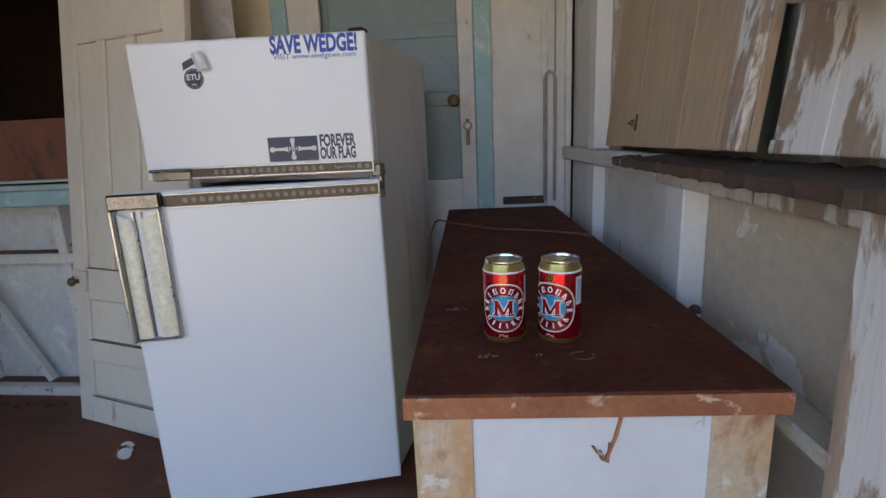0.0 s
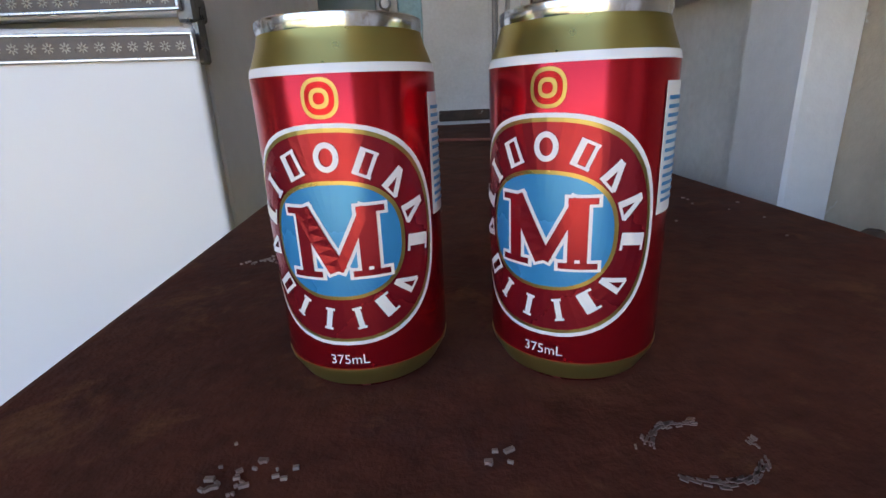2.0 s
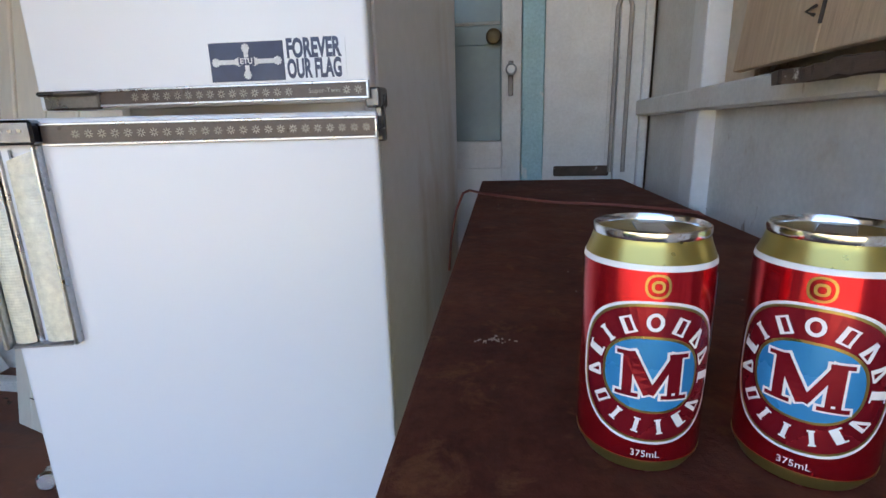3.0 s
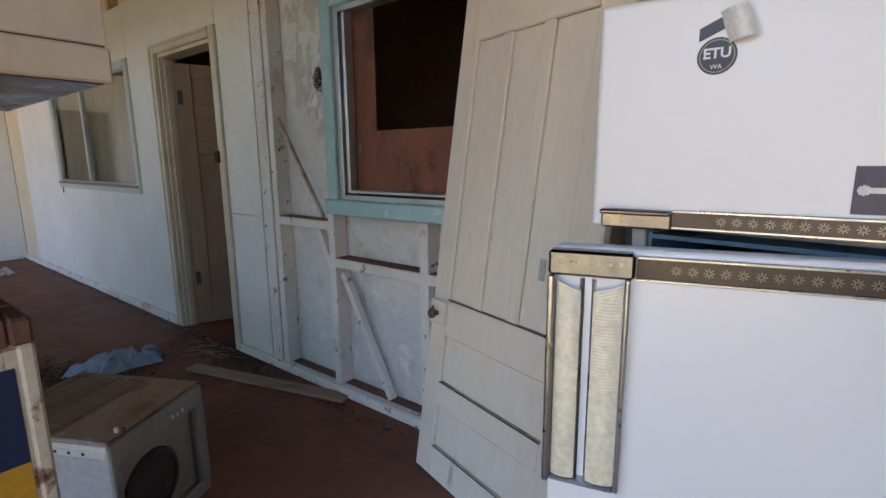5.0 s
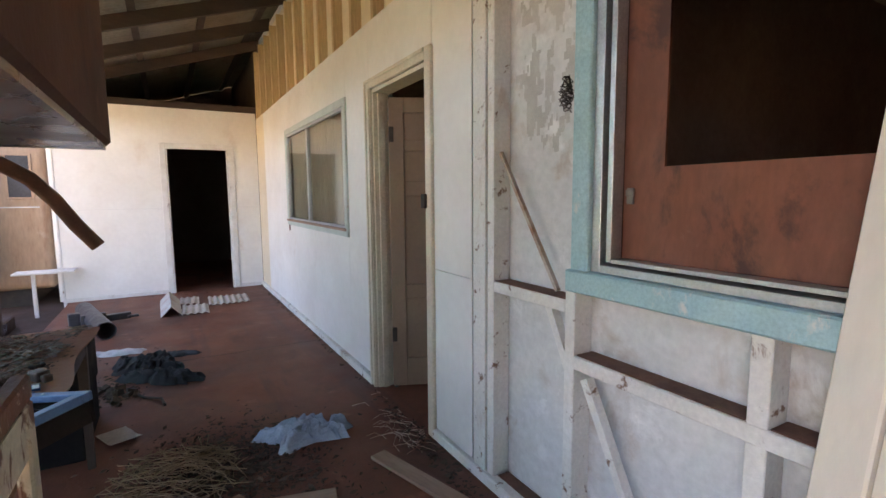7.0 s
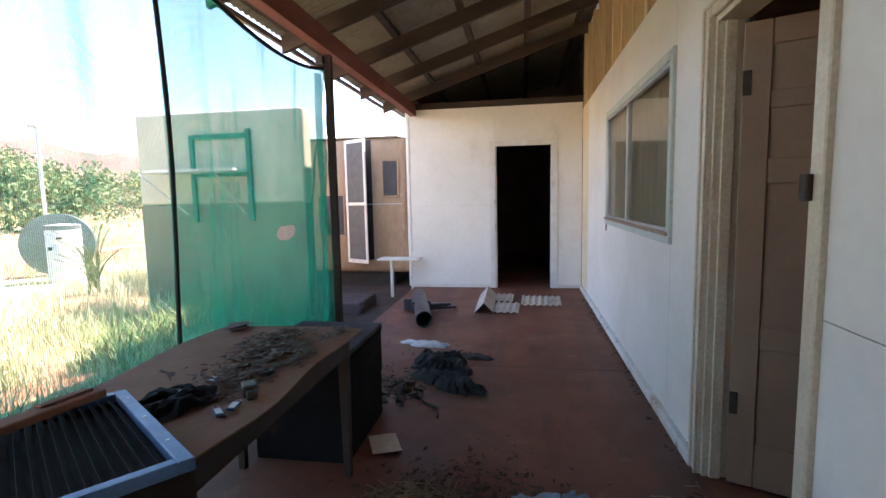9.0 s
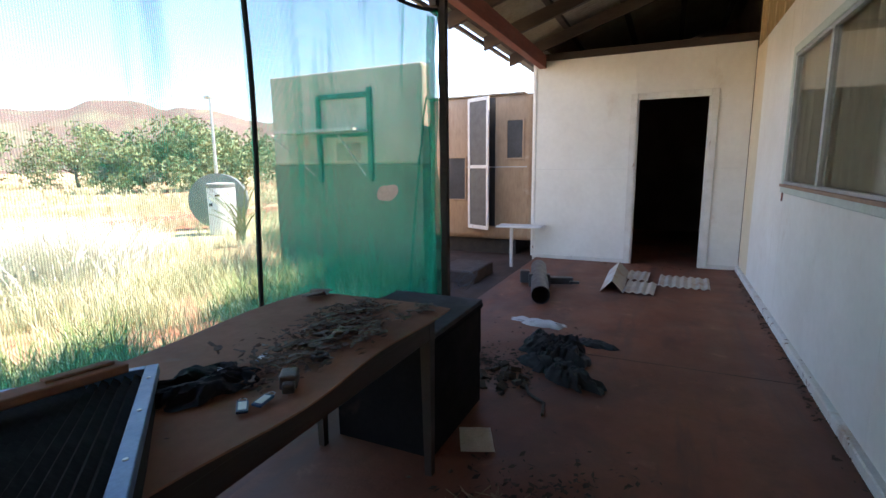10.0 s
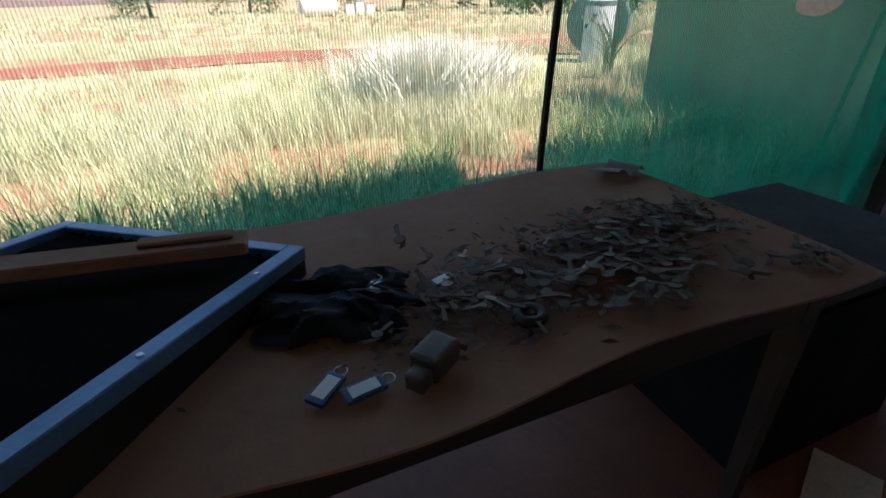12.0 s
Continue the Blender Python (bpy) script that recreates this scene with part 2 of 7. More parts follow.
# house wall: outer sheets, studs behind, openings
NY = 2.35
wall_n = tagged(new("wall_north"), "white painted fibro sheet wall with raw studs above", kind="structure")
def wall_sheet(x0, x1, z0, z1, material=white_wall, y=NY, t=0.006):
    return part("panel", B((x0 + 0.0015, x1 - 0.0015, y, y + t, z0, z1), bevel=0.0012), material, wall_n)
CT = 2.47
wall_sheet(-8.83, -8.23, 0.06, CT, cream_wall)
wall_sheet(-8.23, -7.09, 0.06, CT)
wall_sheet(-7.09, -6.80, 0.06, CT)
wall_sheet(-6.80, -4.74, 0.06, 1.06)
wall_sheet(-6.80, -4.74, 2.04, CT)
wall_sheet(-4.74, -4.25, 0.06, CT)
wall_sheet(-4.25, -3.36, 2.07, CT)
wall_sheet(-3.36, -2.985, 0.06, 0.945)
wall_sheet(-3.36, -2.985, 0.948, CT)
part("bottom_plate", B((-8.83, -4.25, NY - 0.035, NY + 0.05, 0.0, 0.06), (-3.36, -0.75, NY - 0.022, NY + 0.09, 0.0, 0.055), bevel=0.006), grimy_white, wall_n)
# lining of the rooms behind, seen from its back between the studs
part("lining", B((-8.83, -4.20, NY + 0.09, NY + 0.10, 0.0, 2.47), (-8.83, 0.9, NY + 0.09, NY + 0.10, 2.47, 3.6), (-3.40, -2.25, NY + 0.09, NY + 0.10, 0.0, 2.47), (-2.25, -0.72, NY + 0.09, NY + 0.10, 0.0, 1.10), (-2.25, -0.72, NY + 0.09, NY + 0.10, 2.0, 2.47), (-0.95, -0.72, NY + 0.09, NY + 0.10, 1.1, 2.0)), back_lining, wall_n)
upper_studs = [-8.79 + 0.42 * i for i in range(20)]
stud_mesh = mesh_of(B((-0.022, 0.022, 0.0, 0.085, CT, 3.42), bevel=0.003), "stud", timber_raw)
for x in upper_studs:
    part("stud", stud_mesh, None, wall_n, m=pose(x, NY + 0.004, 0))
part("cream_backing", B((-8.83, -0.72, NY + 0.082, NY + 0.088, CT, 3.5)), cream_wall, wall_n)
low_stud = mesh_of(B((-0.024, 0.024, 0.0, 0.088, 0.055, CT), bevel=0.003), "wall_stud", grimy_white)
for x in (-2.838, -0.98):
    part("wall_stud", low_stud, None, wall_n, m=pose(x, NY, 0))
part("wall_stud", B((-2.965, -2.868, NY - 0.008, NY + 0.088, 0.055, CT), bevel=0.003), grimy_white, wall_n)
part("wall_stud", B((-2.376, -2.328, NY, NY + 0.088, 0.055, 1.03), bevel=0.003), grimy_white, wall_n)
part("wall_stud", B((-1.740, -1.688, NY, NY + 0.088, 0.055, 1.03), bevel=0.003), grimy_white, wall_n)
part("nogging", B((-2.814, -2.376, NY, NY + 0.088, 0.915, 0.962), bevel=0.003), grimy_white, wall_n)
part("nogging", B((-2.328, -0.98, NY - 0.004, NY + 0.086, 0.720, 0.770), bevel=0.003), grimy_white, wall_n)
part("brace", T((((-2.803, NY + 0.03, 1.515), (-2.445, NY + 0.03, 0.98)), 0.011), seg=4), rusty_lath, wall_n)
part("brace", T((((-2.48, NY + 0.03, 0.92), (-2.372, NY + 0.03, 0.70)), 0.024), seg=4), grimy_white, wall_n)
part("brace", T((((-2.292, NY + 0.03, 0.69), (-1.963, NY + 0.03, 0.07)), 0.024), seg=4), grimy_white, wall_n)

dust_film = mat("red_brown_dust", (0.24, 0.11, 0.07), (0.16, 0.075, 0.05), 9, 0.9, bump=0.3)
for x0, x1, y0, z in ((-2.81, -2.38, NY, 0.9622), (-2.32, -1.745, NY, 0.7702), (-1.685, -1.0, NY, 0.7702), (-2.81, -2.38, NY + 0.02, 0.0552), (-2.32, -1.745, NY + 0.02, 0.0552), (-1.685, -1.0, NY + 0.02, 0.0552)):
    part("dust_layer", B((x0, x1, y0 + 0.004, NY + 0.085, z, z + 0.004), bevel=0.001), dust_film, wall_n, "layer of red-brown dust")
part("skirt_strip", B((-7.0, -4.62, NY - 0.024, NY - 0.002, 0.0, 0.035), (-8.3, -7.05, NY - 0.03, NY - 0.006, 0.0, 0.03), bevel=0.004), rusty_lath, wall_n)
setting("floor_joint", B((-5.535, -5.526, 0.9, 2.31, 0.0006, 0.0016), (-2.6, -2.594, 0.3, 2.31, 0.0006, 0.0016)), rot_wood, "dark joint in the concrete")

def flaked_patch(x0, x1, z0, z1, seed, thr, place):
    """Ragged islands of flaked paint between two heights; place(u, z) sets each on its wall."""
    bm = bmesh.new()
    n = 46
    du, dz = (x1 - x0) / n, (z1 - z0) / n
    vs = {}
    def vert(i, k):
        if (i, k) not in vs:
            jit = 0.35 * noise.noise((i * 0.9, k * 0.9, seed))
            vs[i, k] = bm.verts.new(place(x0 + du * (i + jit), z0 + dz * (k + jit)))
        return vs[i, k]
    for i in range(n):
        for k in range(n):
            edge = 1 - max(abs(2 * i / n - 1), abs(2 * k / n - 1))
            if noise.noise((i * 0.13 + seed, k * 0.085, 1.0)) + 0.6 * noise.noise((i * 0.4 + seed, k * 0.25, 4.0)) + 0.5 * min(edge * 3, 1) > thr:
                bm.faces.new((vert(i, k), vert(i + 1, k), vert(i + 1, k + 1), vert(i, k + 1)))
    return bm
flaked_grey = mat("flaked_grey_sheet", (0.60, 0.58, 0.54), (0.50, 0.48, 0.44), 14, 0.85, bump=0.3)
part("flaked_patch", flaked_patch(-2.78, -2.36, 1.50, 2.16, 2.0, 0.46, lambda u, z: (u, NY + 0.0885, z)), flaked_grey, wall_n, "grey patch of flaked paint")

# green-door wall behind the refrigerator and freezer, and the east wall, in the askew corner
wall_g = tagged(new("wall_door"), "painted board wall beside the green door", kind="structure")
wall_g.matrix_basis = CORNER
part("panel", B((-0.36, -0.115, 0.0, 0.01, 0.05, 2.7), bevel=0.002), old_white, wall_g)
part("panel", B((-1.65, -1.42, 0.0, 0.01, 0.0, 2.7), bevel=0.002), cream_wall, wall_g)
part("panel", B((-1.65, 0.05, 0.0, 0.01, 2.2, 3.75)), cream_wall, wall_g)
part("panel", B((-0.085, 0.0, -0.012, 0.01, 0.0, 2.7), bevel=0.002), old_white, wall_g)
part("panel", B((-0.115, -0.085, 0.004, 0.01, 0.0, 2.7)), old_white, wall_g)
part("teal_trim", B((-0.445, -0.36, -0.022, 0.05, 0.0, 2.2), (-1.44, -1.36, -0.022, 0.05, 0.0, 2.2), (-1.36, -0.445, -0.022, 0.05, 2.12, 2.2), bevel=0.004), teal, wall_g)
part("jamb", B((-1.36, -1.27, -0.012, 0.1, 0.0, 2.12), (-1.27, -0.445, -0.012, 0.1, 2.05, 2.12), bevel=0.003), old_white, wall_g)
part("return_wall", B((-1.66, -1.65, -0.5, 0.2, 0.0, 3.7)), cream_wall, wall_g)

wall_e = tagged(new("wall_east"), "worn wall of studs and stained sheets with a rail", kind="structure")
wall_e.matrix_basis = CORNER
# sheets reaching y -3.6 pass the slab edge unseen, added to hold back daylight
part("lining", B((0.06, 0.07, -2.6, 0.0, 0.0, 1.13), (0.06, 0.07, -0.75, 0.0, 1.13, 3.0), (0.06, 0.07, -3.6, 0.0, 2.0, 3.6), (0.06, 0.07, -3.6, -2.35, 0.0, 3.6)), plaster_worn, wall_e)

# west end wall with its doorway
WX = -8.83
wall_w = tagged(new("wall_west"), "white sheet end wall with an open doorway", kind="structure")
for y0, y1, z0, z1 in ((-0.075, 1.14, 0.04, 1.187), (-0.075, 1.14, 1.190, 2.555), (1.14, 1.96, 2.03, 2.555), (1.96, 2.345, 0.04, 1.187), (1.96, 2.345, 1.190, 2.555)):
    part("panel", B((WX - 0.008, WX, y0 + 0.001, y1 - 0.001, z0, z1), bevel=0.001), white_wall, wall_w)
part("core", B((WX - 0.10, WX - 0.009, -0.075, 1.155, 0, 2.555), (WX - 0.10, WX - 0.009, 1.945, 2.345, 0, 2.555), (WX - 0.10, WX - 0.009, 1.155, 1.945, 2.015, 2.555)), back_lining, wall_w)
part("skirting", B((WX - 0.005, WX + 0.012, -0.075, 1.08, 0.0, 0.05), (WX - 0.005, WX + 0.012, 2.02, 2.345, 0.0, 0.05), bevel=0.003), old_white, wall_w)
part("corner_bead", B((WX - 0.11, WX + 0.008, -0.10, -0.075, -0.1, 2.575), bevel=0.003), old_white, wall_w)
part("architrave", B((WX - 0.005, WX + 0.018, 1.082, 1.158, 0.0, 2.08), (WX - 0.005, WX + 0.018, 1.942, 2.02, 0.0, 2.08), (WX - 0.005, WX + 0.018, 1.158, 1.942, 2.005, 2.08), bevel=0.004), old_white, wall_w)
part("jamb", B((WX - 0.12, WX, 1.150, 1.174, 0.0, 2.012), (WX - 0.12, WX, 1.925, 1.949, 0.0, 2.012)), old_white, wall_w)


# closed rooms behind the openings, their dimness put into a dark colour, and the plain back of the house
def under_roof(x0, x1, y0, y1, step=0.0):
    """A cross wall whose top follows the roof's slope."""
    bm = bmesh.new()
    vs = box(bm, x0, x1, y0, y1, 0, 1)
    for v in vs:
        if v.co.z > 0.5:
            v.co.z = 2.84 + 0.325 * v.co.y
    return bm
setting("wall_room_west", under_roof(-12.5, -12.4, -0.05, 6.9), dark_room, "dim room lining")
setting("wall_room_south", B((-12.4, -8.93, -0.15, -0.05, 0, 2.78)), white_wall, "added plain outer wall")
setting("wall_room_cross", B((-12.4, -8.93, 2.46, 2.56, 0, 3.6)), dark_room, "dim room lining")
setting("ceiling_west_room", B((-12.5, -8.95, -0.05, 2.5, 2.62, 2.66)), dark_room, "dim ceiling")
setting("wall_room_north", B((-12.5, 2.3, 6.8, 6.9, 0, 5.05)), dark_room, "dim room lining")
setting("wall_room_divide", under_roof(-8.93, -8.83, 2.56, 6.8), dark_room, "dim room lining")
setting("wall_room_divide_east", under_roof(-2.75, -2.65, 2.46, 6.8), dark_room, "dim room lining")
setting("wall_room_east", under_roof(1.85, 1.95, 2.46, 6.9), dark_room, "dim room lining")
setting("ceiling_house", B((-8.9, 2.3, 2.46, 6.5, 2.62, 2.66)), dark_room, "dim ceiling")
# added behind the broken window to block daylight from the east
setting("wall_outer_east", B((1.0, 1.1, -0.05, 2.9, -0.1, 2.6)), plaster_worn, "added plain outer wall")

# skillion roof of corrugated iron on dark rafters
def roof_z(y):
    return 2.80 + 0.325 * y
def corrugated(x0, x1, y0, y1, zf, pitch=0.076, depth=0.016):
    n = int((x1 - x0) / pitch * 6)
    bm = bmesh.new()
    top = [[bm.verts.new((x0 + (x1 - x0) * i / n, y, zf(y) + depth / 2 * math.sin(2 * math.pi * (x1 - x0) * i / n / pitch))) for y in (y0, y1)] for i in range(n + 1)]
    for a, b in zip(top, top[1:]):
        bm.faces.new((a[0], b[0], b[1], a[1]))
    return bm
setting("roof", corrugated(-12.6, 2.0, -0.5, 7.05, lambda y: roof_z(y) + 0.06), roof_iron, "old corrugated iron roof", smooth=True)
raft = bmesh.new()
vs = box(raft, -0.024, 0.024, -0.42, 2.40, -0.14, 0.0)
for v in vs:
    v.co.z += roof_z(v.co.y)
raft_mesh = mesh_of(raft, "rafter", timber_dark)
frame_roof = tagged(new("roof_frame"), "dark timber rafters and battens under the roof", kind="structure")
for i in range(11):
    part("rafter", raft_mesh, None, frame_roof, m=pose(-8.75 + 0.98 * i, 0, 0))
for k in range(5):
    y = -0.35 + 0.65 * k
    part("batten", B((-12.4, 1.4, y - 0.035, y + 0.035, roof_z(y) + 0.001, roof_z(y) + 0.045)), timber_dark, frame_roof)
setting("verandah_beam", B((-8.90, 1.4, -0.05, 0.04, 2.47, 2.63), bevel=0.004), timber_red, "red oxide painted verandah beam")
setting("gutter", B((-8.95, 1.5, -0.50, -0.47, roof_z(-0.5) - 0.02, roof_z(-0.5) + 0.02)), roof_iron, "iron roof edge strip")
setting("wall_plate_west", B((-8.90, -8.82, -0.05, 2.35, 2.558, 2.64)), timber_dark, "dark plate on the end wall")

# ---- doors and windows ----
curtain = mat("dusty_curtain", (0.72, 0.66, 0.54), (0.60, 0.53, 0.42), 5, 0.85, bump=0.2, stretch=(1, 1, 0.2))
ply = mat("red_stained_ply", (0.25, 0.088, 0.046), (0.18, 0.06, 0.033), 3, 0.7, bump=0.15, stretch=(1, 1, 0.4), stains=[((0.07, 0.028, 0.02), 3.5, 0.55, 0.63, (1, 1, 0.6)), ((0.34, 0.17, 0.11), 5, 0.62, 0.75, ONE)])
door_tan = mat("tan_door_paint", (0.32, 0.21, 0.14), (0.26, 0.17, 0.115), 3, 0.5, bump=0.1, grain=0.05)
door_white = mat("grubby_white_door_paint", (0.78, 0.71, 0.60), (0.72, 0.64, 0.53), 2.5, 0.5, bump=0.15, bscale=50, stretch=(1, 1, 0.35), grain=0.04, stains=[((0.44, 0.36, 0.30), 7, 0.66, 0.72, (1, 1, 0.4)), ((0.16, 0.10, 0.07), 30, 0.74, 0.78, ONE)])
steel = mat("bright_steel", (0.58, 0.60, 0.63), (0.48, 0.50, 0.53), 8, 0.32, metal=1.0, bump=0.03)
alu = mat("dull_aluminium", (0.60, 0.62, 0.62), (0.50, 0.51, 0.51), 8, 0.42, metal=0.85, bump=0.05, stains=[((0.35, 0.25, 0.18), 9, 0.64, 0.75, ONE)])
brass = mat("tarnished_brass", (0.22, 0.16, 0.08), (0.14, 0.10, 0.06), 20, 0.45, metal=0.8, bump=0.1)
iron_dark = mat("dark_iron", (0.07, 0.055, 0.045), (0.04, 0.03, 0.026), 20, 0.6, metal=0.6, bump=0.2)

def glass_mat(name, tint, rough):
    m = bpy.data.materials.new(name)
    m.use_nodes = True
    nt = m.node_tree
    out = nt.nodes["Material Output"]
    nt.nodes.remove(nt.nodes["Principled BSDF"])
    tr, gl, mx, lw, fr = (nt.nodes.new(k) for k in ("ShaderNodeBsdfTransparent", "ShaderNodeBsdfGlossy", "ShaderNodeMixShader", "ShaderNodeLayerWeight", "ShaderNodeMapRange"))
    tr.inputs[0].default_value = (*tint, 1)
    gl.inputs["Roughness"].default_value = rough
    lw.inputs["Blend"].default_value = 0.25
    fr.inputs["To Min"].default_value, fr.inputs["To Max"].default_value = 0.03, 0.55
    nt.links.new(lw.outputs["Facing"], fr.inputs["Value"])
    for a, b in ((fr.outputs[0], mx.inputs[0]), (tr.outputs[0], mx.inputs[1]), (gl.outputs[0], mx.inputs[2]), (mx.outputs[0], out.inputs[0])):
        nt.links.new(a, b)
    return m
glass = glass_mat("dusty_glass", (0.88, 0.87, 0.83), 0.06)

# open doorway in the house wall with its half-open panelled door
door1 = tagged(new("door_1"), "cream doorway with a half-open tan panelled door", kind="structure")
part("architrave", B((-4.272, -4.190, NY - 0.022, NY + 0.004, 0.0, 2.095), (-3.408, -3.345, NY - 0.022, NY + 0.004, 0.0, 2.10), (-4.190, -3.408, NY - 0.022, NY + 0.004, 2.035, 2.10), bevel=0.005), trim_cream, door1)
part("architrave_bead", B((-4.205, -4.190, NY - 0.03, NY - 0.022, 0.0, 2.035), (-4.272, -4.250, NY - 0.03, NY - 0.022, 0.0, 2.095), (-4.250, -3.408, NY - 0.03, NY - 0.022, 2.075, 2.095), bevel=0.003), trim_cream, door1)
part("jamb", B((-4.205, -4.175, NY, NY + 0.12, 0.0, 2.035), (-3.415, -3.385, NY, NY + 0.12, 0.0, 2.035), (-4.175, -3.415, NY, NY + 0.12, 2.01, 2.035), (-4.175, -4.16, NY + 0.03, NY + 0.075, 0.0, 2.01), bevel=0.002), trim_cream, door1)
# near-black sheet painted as the shade between jamb and door leaf
part("dark_gap", B((-4.16, -4.12, NY + 0.1, NY + 0.12, 0.0, 2.0)), mat("gap_shade", (0.03, 0.05, 0.045), (0.02, 0.03, 0.03), 5, 0.6), door1)
LEAF = pose(-4.125, NY + 0.085, 0.012, 0, 0, 66)
def panelled(w, h, t, stiles, rails, cols):
    """A framed door: outer stiles, rails at given heights, sunken panels; the base at z 0."""
    bm = bmesh.new()
    xs = [0] + [w * c for c in cols] + [w]
    box(bm, 0, stiles, 0, t, 0, h)
    box(bm, w - stiles, w, 0, t, 0, h)
    for c in cols:
        box(bm, w * c - stiles * 0.4, w * c + stiles * 0.4, 0.0005, t - 0.0005, 0, h)
    for z0, z1 in rails:
        box(bm, stiles, w - stiles, 0.001, t - 0.001, z0, z1)
    box(bm, stiles * 0.5, w - stiles * 0.5, t * 0.32, t * 0.68, 0.02, h - 0.02)
    bmesh.ops.bevel(bm, geom=bm.edges[:], offset=0.004, segments=1, affect='EDGES')
    return bm
leaf = part("door_leaf", panelled(0.72, 1.97, 0.036, 0.10, ((0.0, 0.2), (0.62, 0.72), (1.32, 1.42), (1.62, 1.69), (1.87, 1.97)), (0.5,)), door_tan, door1, "tan six-panel door leaf", m=LEAF)
for z in (0.32, 1.68):
    part("hinge", B((0.0, 0.032, -0.004, 0.0, z, z + 0.10), bevel=0.001), iron_dark, leaf, "dark steel butt hinge")
part("latch_box", B((-3.425, -3.385, NY - 0.04, NY - 0.02, 1.27, 1.345), bevel=0.003), iron_dark, door1)

# sliding aluminium window with a curtain behind
win1 = tagged(new("window_1"), "sliding aluminium window in a pale green frame with curtain", kind="structure")
wx0, wx1, wz0, wz1 = -6.84, -4.72, 1.020, 2.078
part("window_frame", B((wx0, wx0 + 0.06, NY - 0.02, NY + 0.03, wz0, wz1), (wx1 - 0.06, wx1, NY - 0.02, NY + 0.03, wz0, wz1), (wx0 + 0.06, wx1 - 0.06, NY - 0.02, NY + 0.03, wz0, wz0 + 0.055), (wx0 + 0.06, wx1 - 0.06, NY - 0.02, NY + 0.03, wz1 - 0.06, wz1), bevel=0.004), mat("pale_sage_paint", (0.60, 0.66, 0.60), (0.52, 0.58, 0.53), 6, 0.5, bump=0.15, stains=[((0.42, 0.30, 0.22), 9, 0.66, 0.75, ONE)]), win1)
part("sash", B((wx0 + 0.06, wx0 + 0.08, NY - 0.012, NY + 0.02, wz0 + 0.055, wz1 - 0.06), (wx1 - 0.08, wx1 - 0.06, NY - 0.012, NY + 0.02, wz0 + 0.055, wz1 - 0.06), (wx0 + 0.08, wx1 - 0.08, NY - 0.012, NY + 0.02, wz0 + 0.055, wz0 + 0.085), (wx0 + 0.08, wx1 - 0.08, NY - 0.012, NY + 0.02, wz1 - 0.085, wz1 - 0.06), (-5.91, -5.865, NY - 0.014, NY + 0.022, wz0 + 0.085, wz1 - 0.085), bevel=0.002), alu, win1)
part("window_sill", B((wx0 + 0.02, wx1 - 0.02, NY - 0.032, NY - 0.012, wz0 + 0.045, wz0 + 0.066), bevel=0.003), mat("dusty_sill", (0.42, 0.26, 0.18), (0.34, 0.20, 0.14), 8, 0.7), win1)
for x0, x1 in ((wx0 + 0.08, -5.91), (-5.865, wx1 - 0.08)):
    ob = part("pane", B((x0, x1, NY + 0.003, NY + 0.007, wz0 + 0.085, wz1 - 0.085)), glass, win1, "dusty glass pane")
    ob.visible_shadow = False
part("curtain", sheet(120, 2, lambda u, v: (wx0 + 0.03 + u * 2.05, NY + 0.055 + 0.020 * math.sin(u * 75 + 2 * math.sin(u * 11)), 1.0 + v * 1.1)), curtain, win1, "limp dusty curtain", smooth=True)
part("latch_string", T((((-6.74, NY - 0.02, 1.02), (-6.73, NY - 0.022, 0.99), (-6.745, NY - 0.02, 0.96)), 0.006)), timber_red, win1)

dull_latch = mat("dull_latch_metal", (0.26, 0.22, 0.19), (0.18, 0.15, 0.13), 20, 0.5, metal=0.5)
# boarded window in pale blue frame
win2 = tagged(new("window_2"), "blue framed window boarded with cut ply", kind="structure")
bx0, bx1, bz0, bz1 = -2.305, -0.95, 1.012, 2.05
part("window_frame", B((bx0, bx0 + 0.075, NY - 0.05, NY + 0.02, bz0, bz1), (bx1 - 0.075, bx1, NY - 0.05, NY + 0.02, bz0, bz1), (bx0 + 0.075, bx1 - 0.075, NY - 0.05, NY + 0.02, bz1 - 0.07, bz1), bevel=0.005), teal, win2)
part("window_sill", B((bx0 - 0.01, bx1 + 0.01, NY - 0.065, NY + 0.02, bz0, bz0 + 0.075), bevel=0.006), teal, win2)
part("sash", B((bx0 + 0.075, bx0 + 0.11, NY - 0.03, NY + 0.03, bz0 + 0.075, bz1 - 0.07), (bx0 + 0.125, bx0 + 0.145, NY - 0.02, NY + 0.03, bz0 + 0.11, bz1 - 0.07), (bx0 + 0.11, bx1 - 0.075, NY - 0.03, NY + 0.03, bz0 + 0.075, bz0 + 0.10), (bx0 + 0.145, bx1 - 0.075, NY - 0.02, NY + 0.03, bz0 + 0.108, bz0 + 0.122), (bx0 + 0.11, bx1 - 0.075, NY - 0.03, NY + 0.03, bz1 - 0.095, bz1 - 0.07), bevel=0.002), alu, win2)
part("ply_board", B((bx0 + 0.145, -2.02, NY + 0.032, NY + 0.042, bz0 + 0.122, bz1 - 0.09), (-2.02, bx1 - 0.075, NY + 0.032, NY + 0.042, bz0 + 0.122, 1.415)), ply, win2, "red-brown ply board cut open at the top")
part("latch", B((-2.142, -2.120, NY + 0.022, NY + 0.034, 1.305, 1.355), (-2.145, -2.115, NY + 0.02, NY + 0.03, 1.33, 1.35), bevel=0.002), dull_latch, win2)
wire = bmesh.new()
pts = []
random.seed(3)
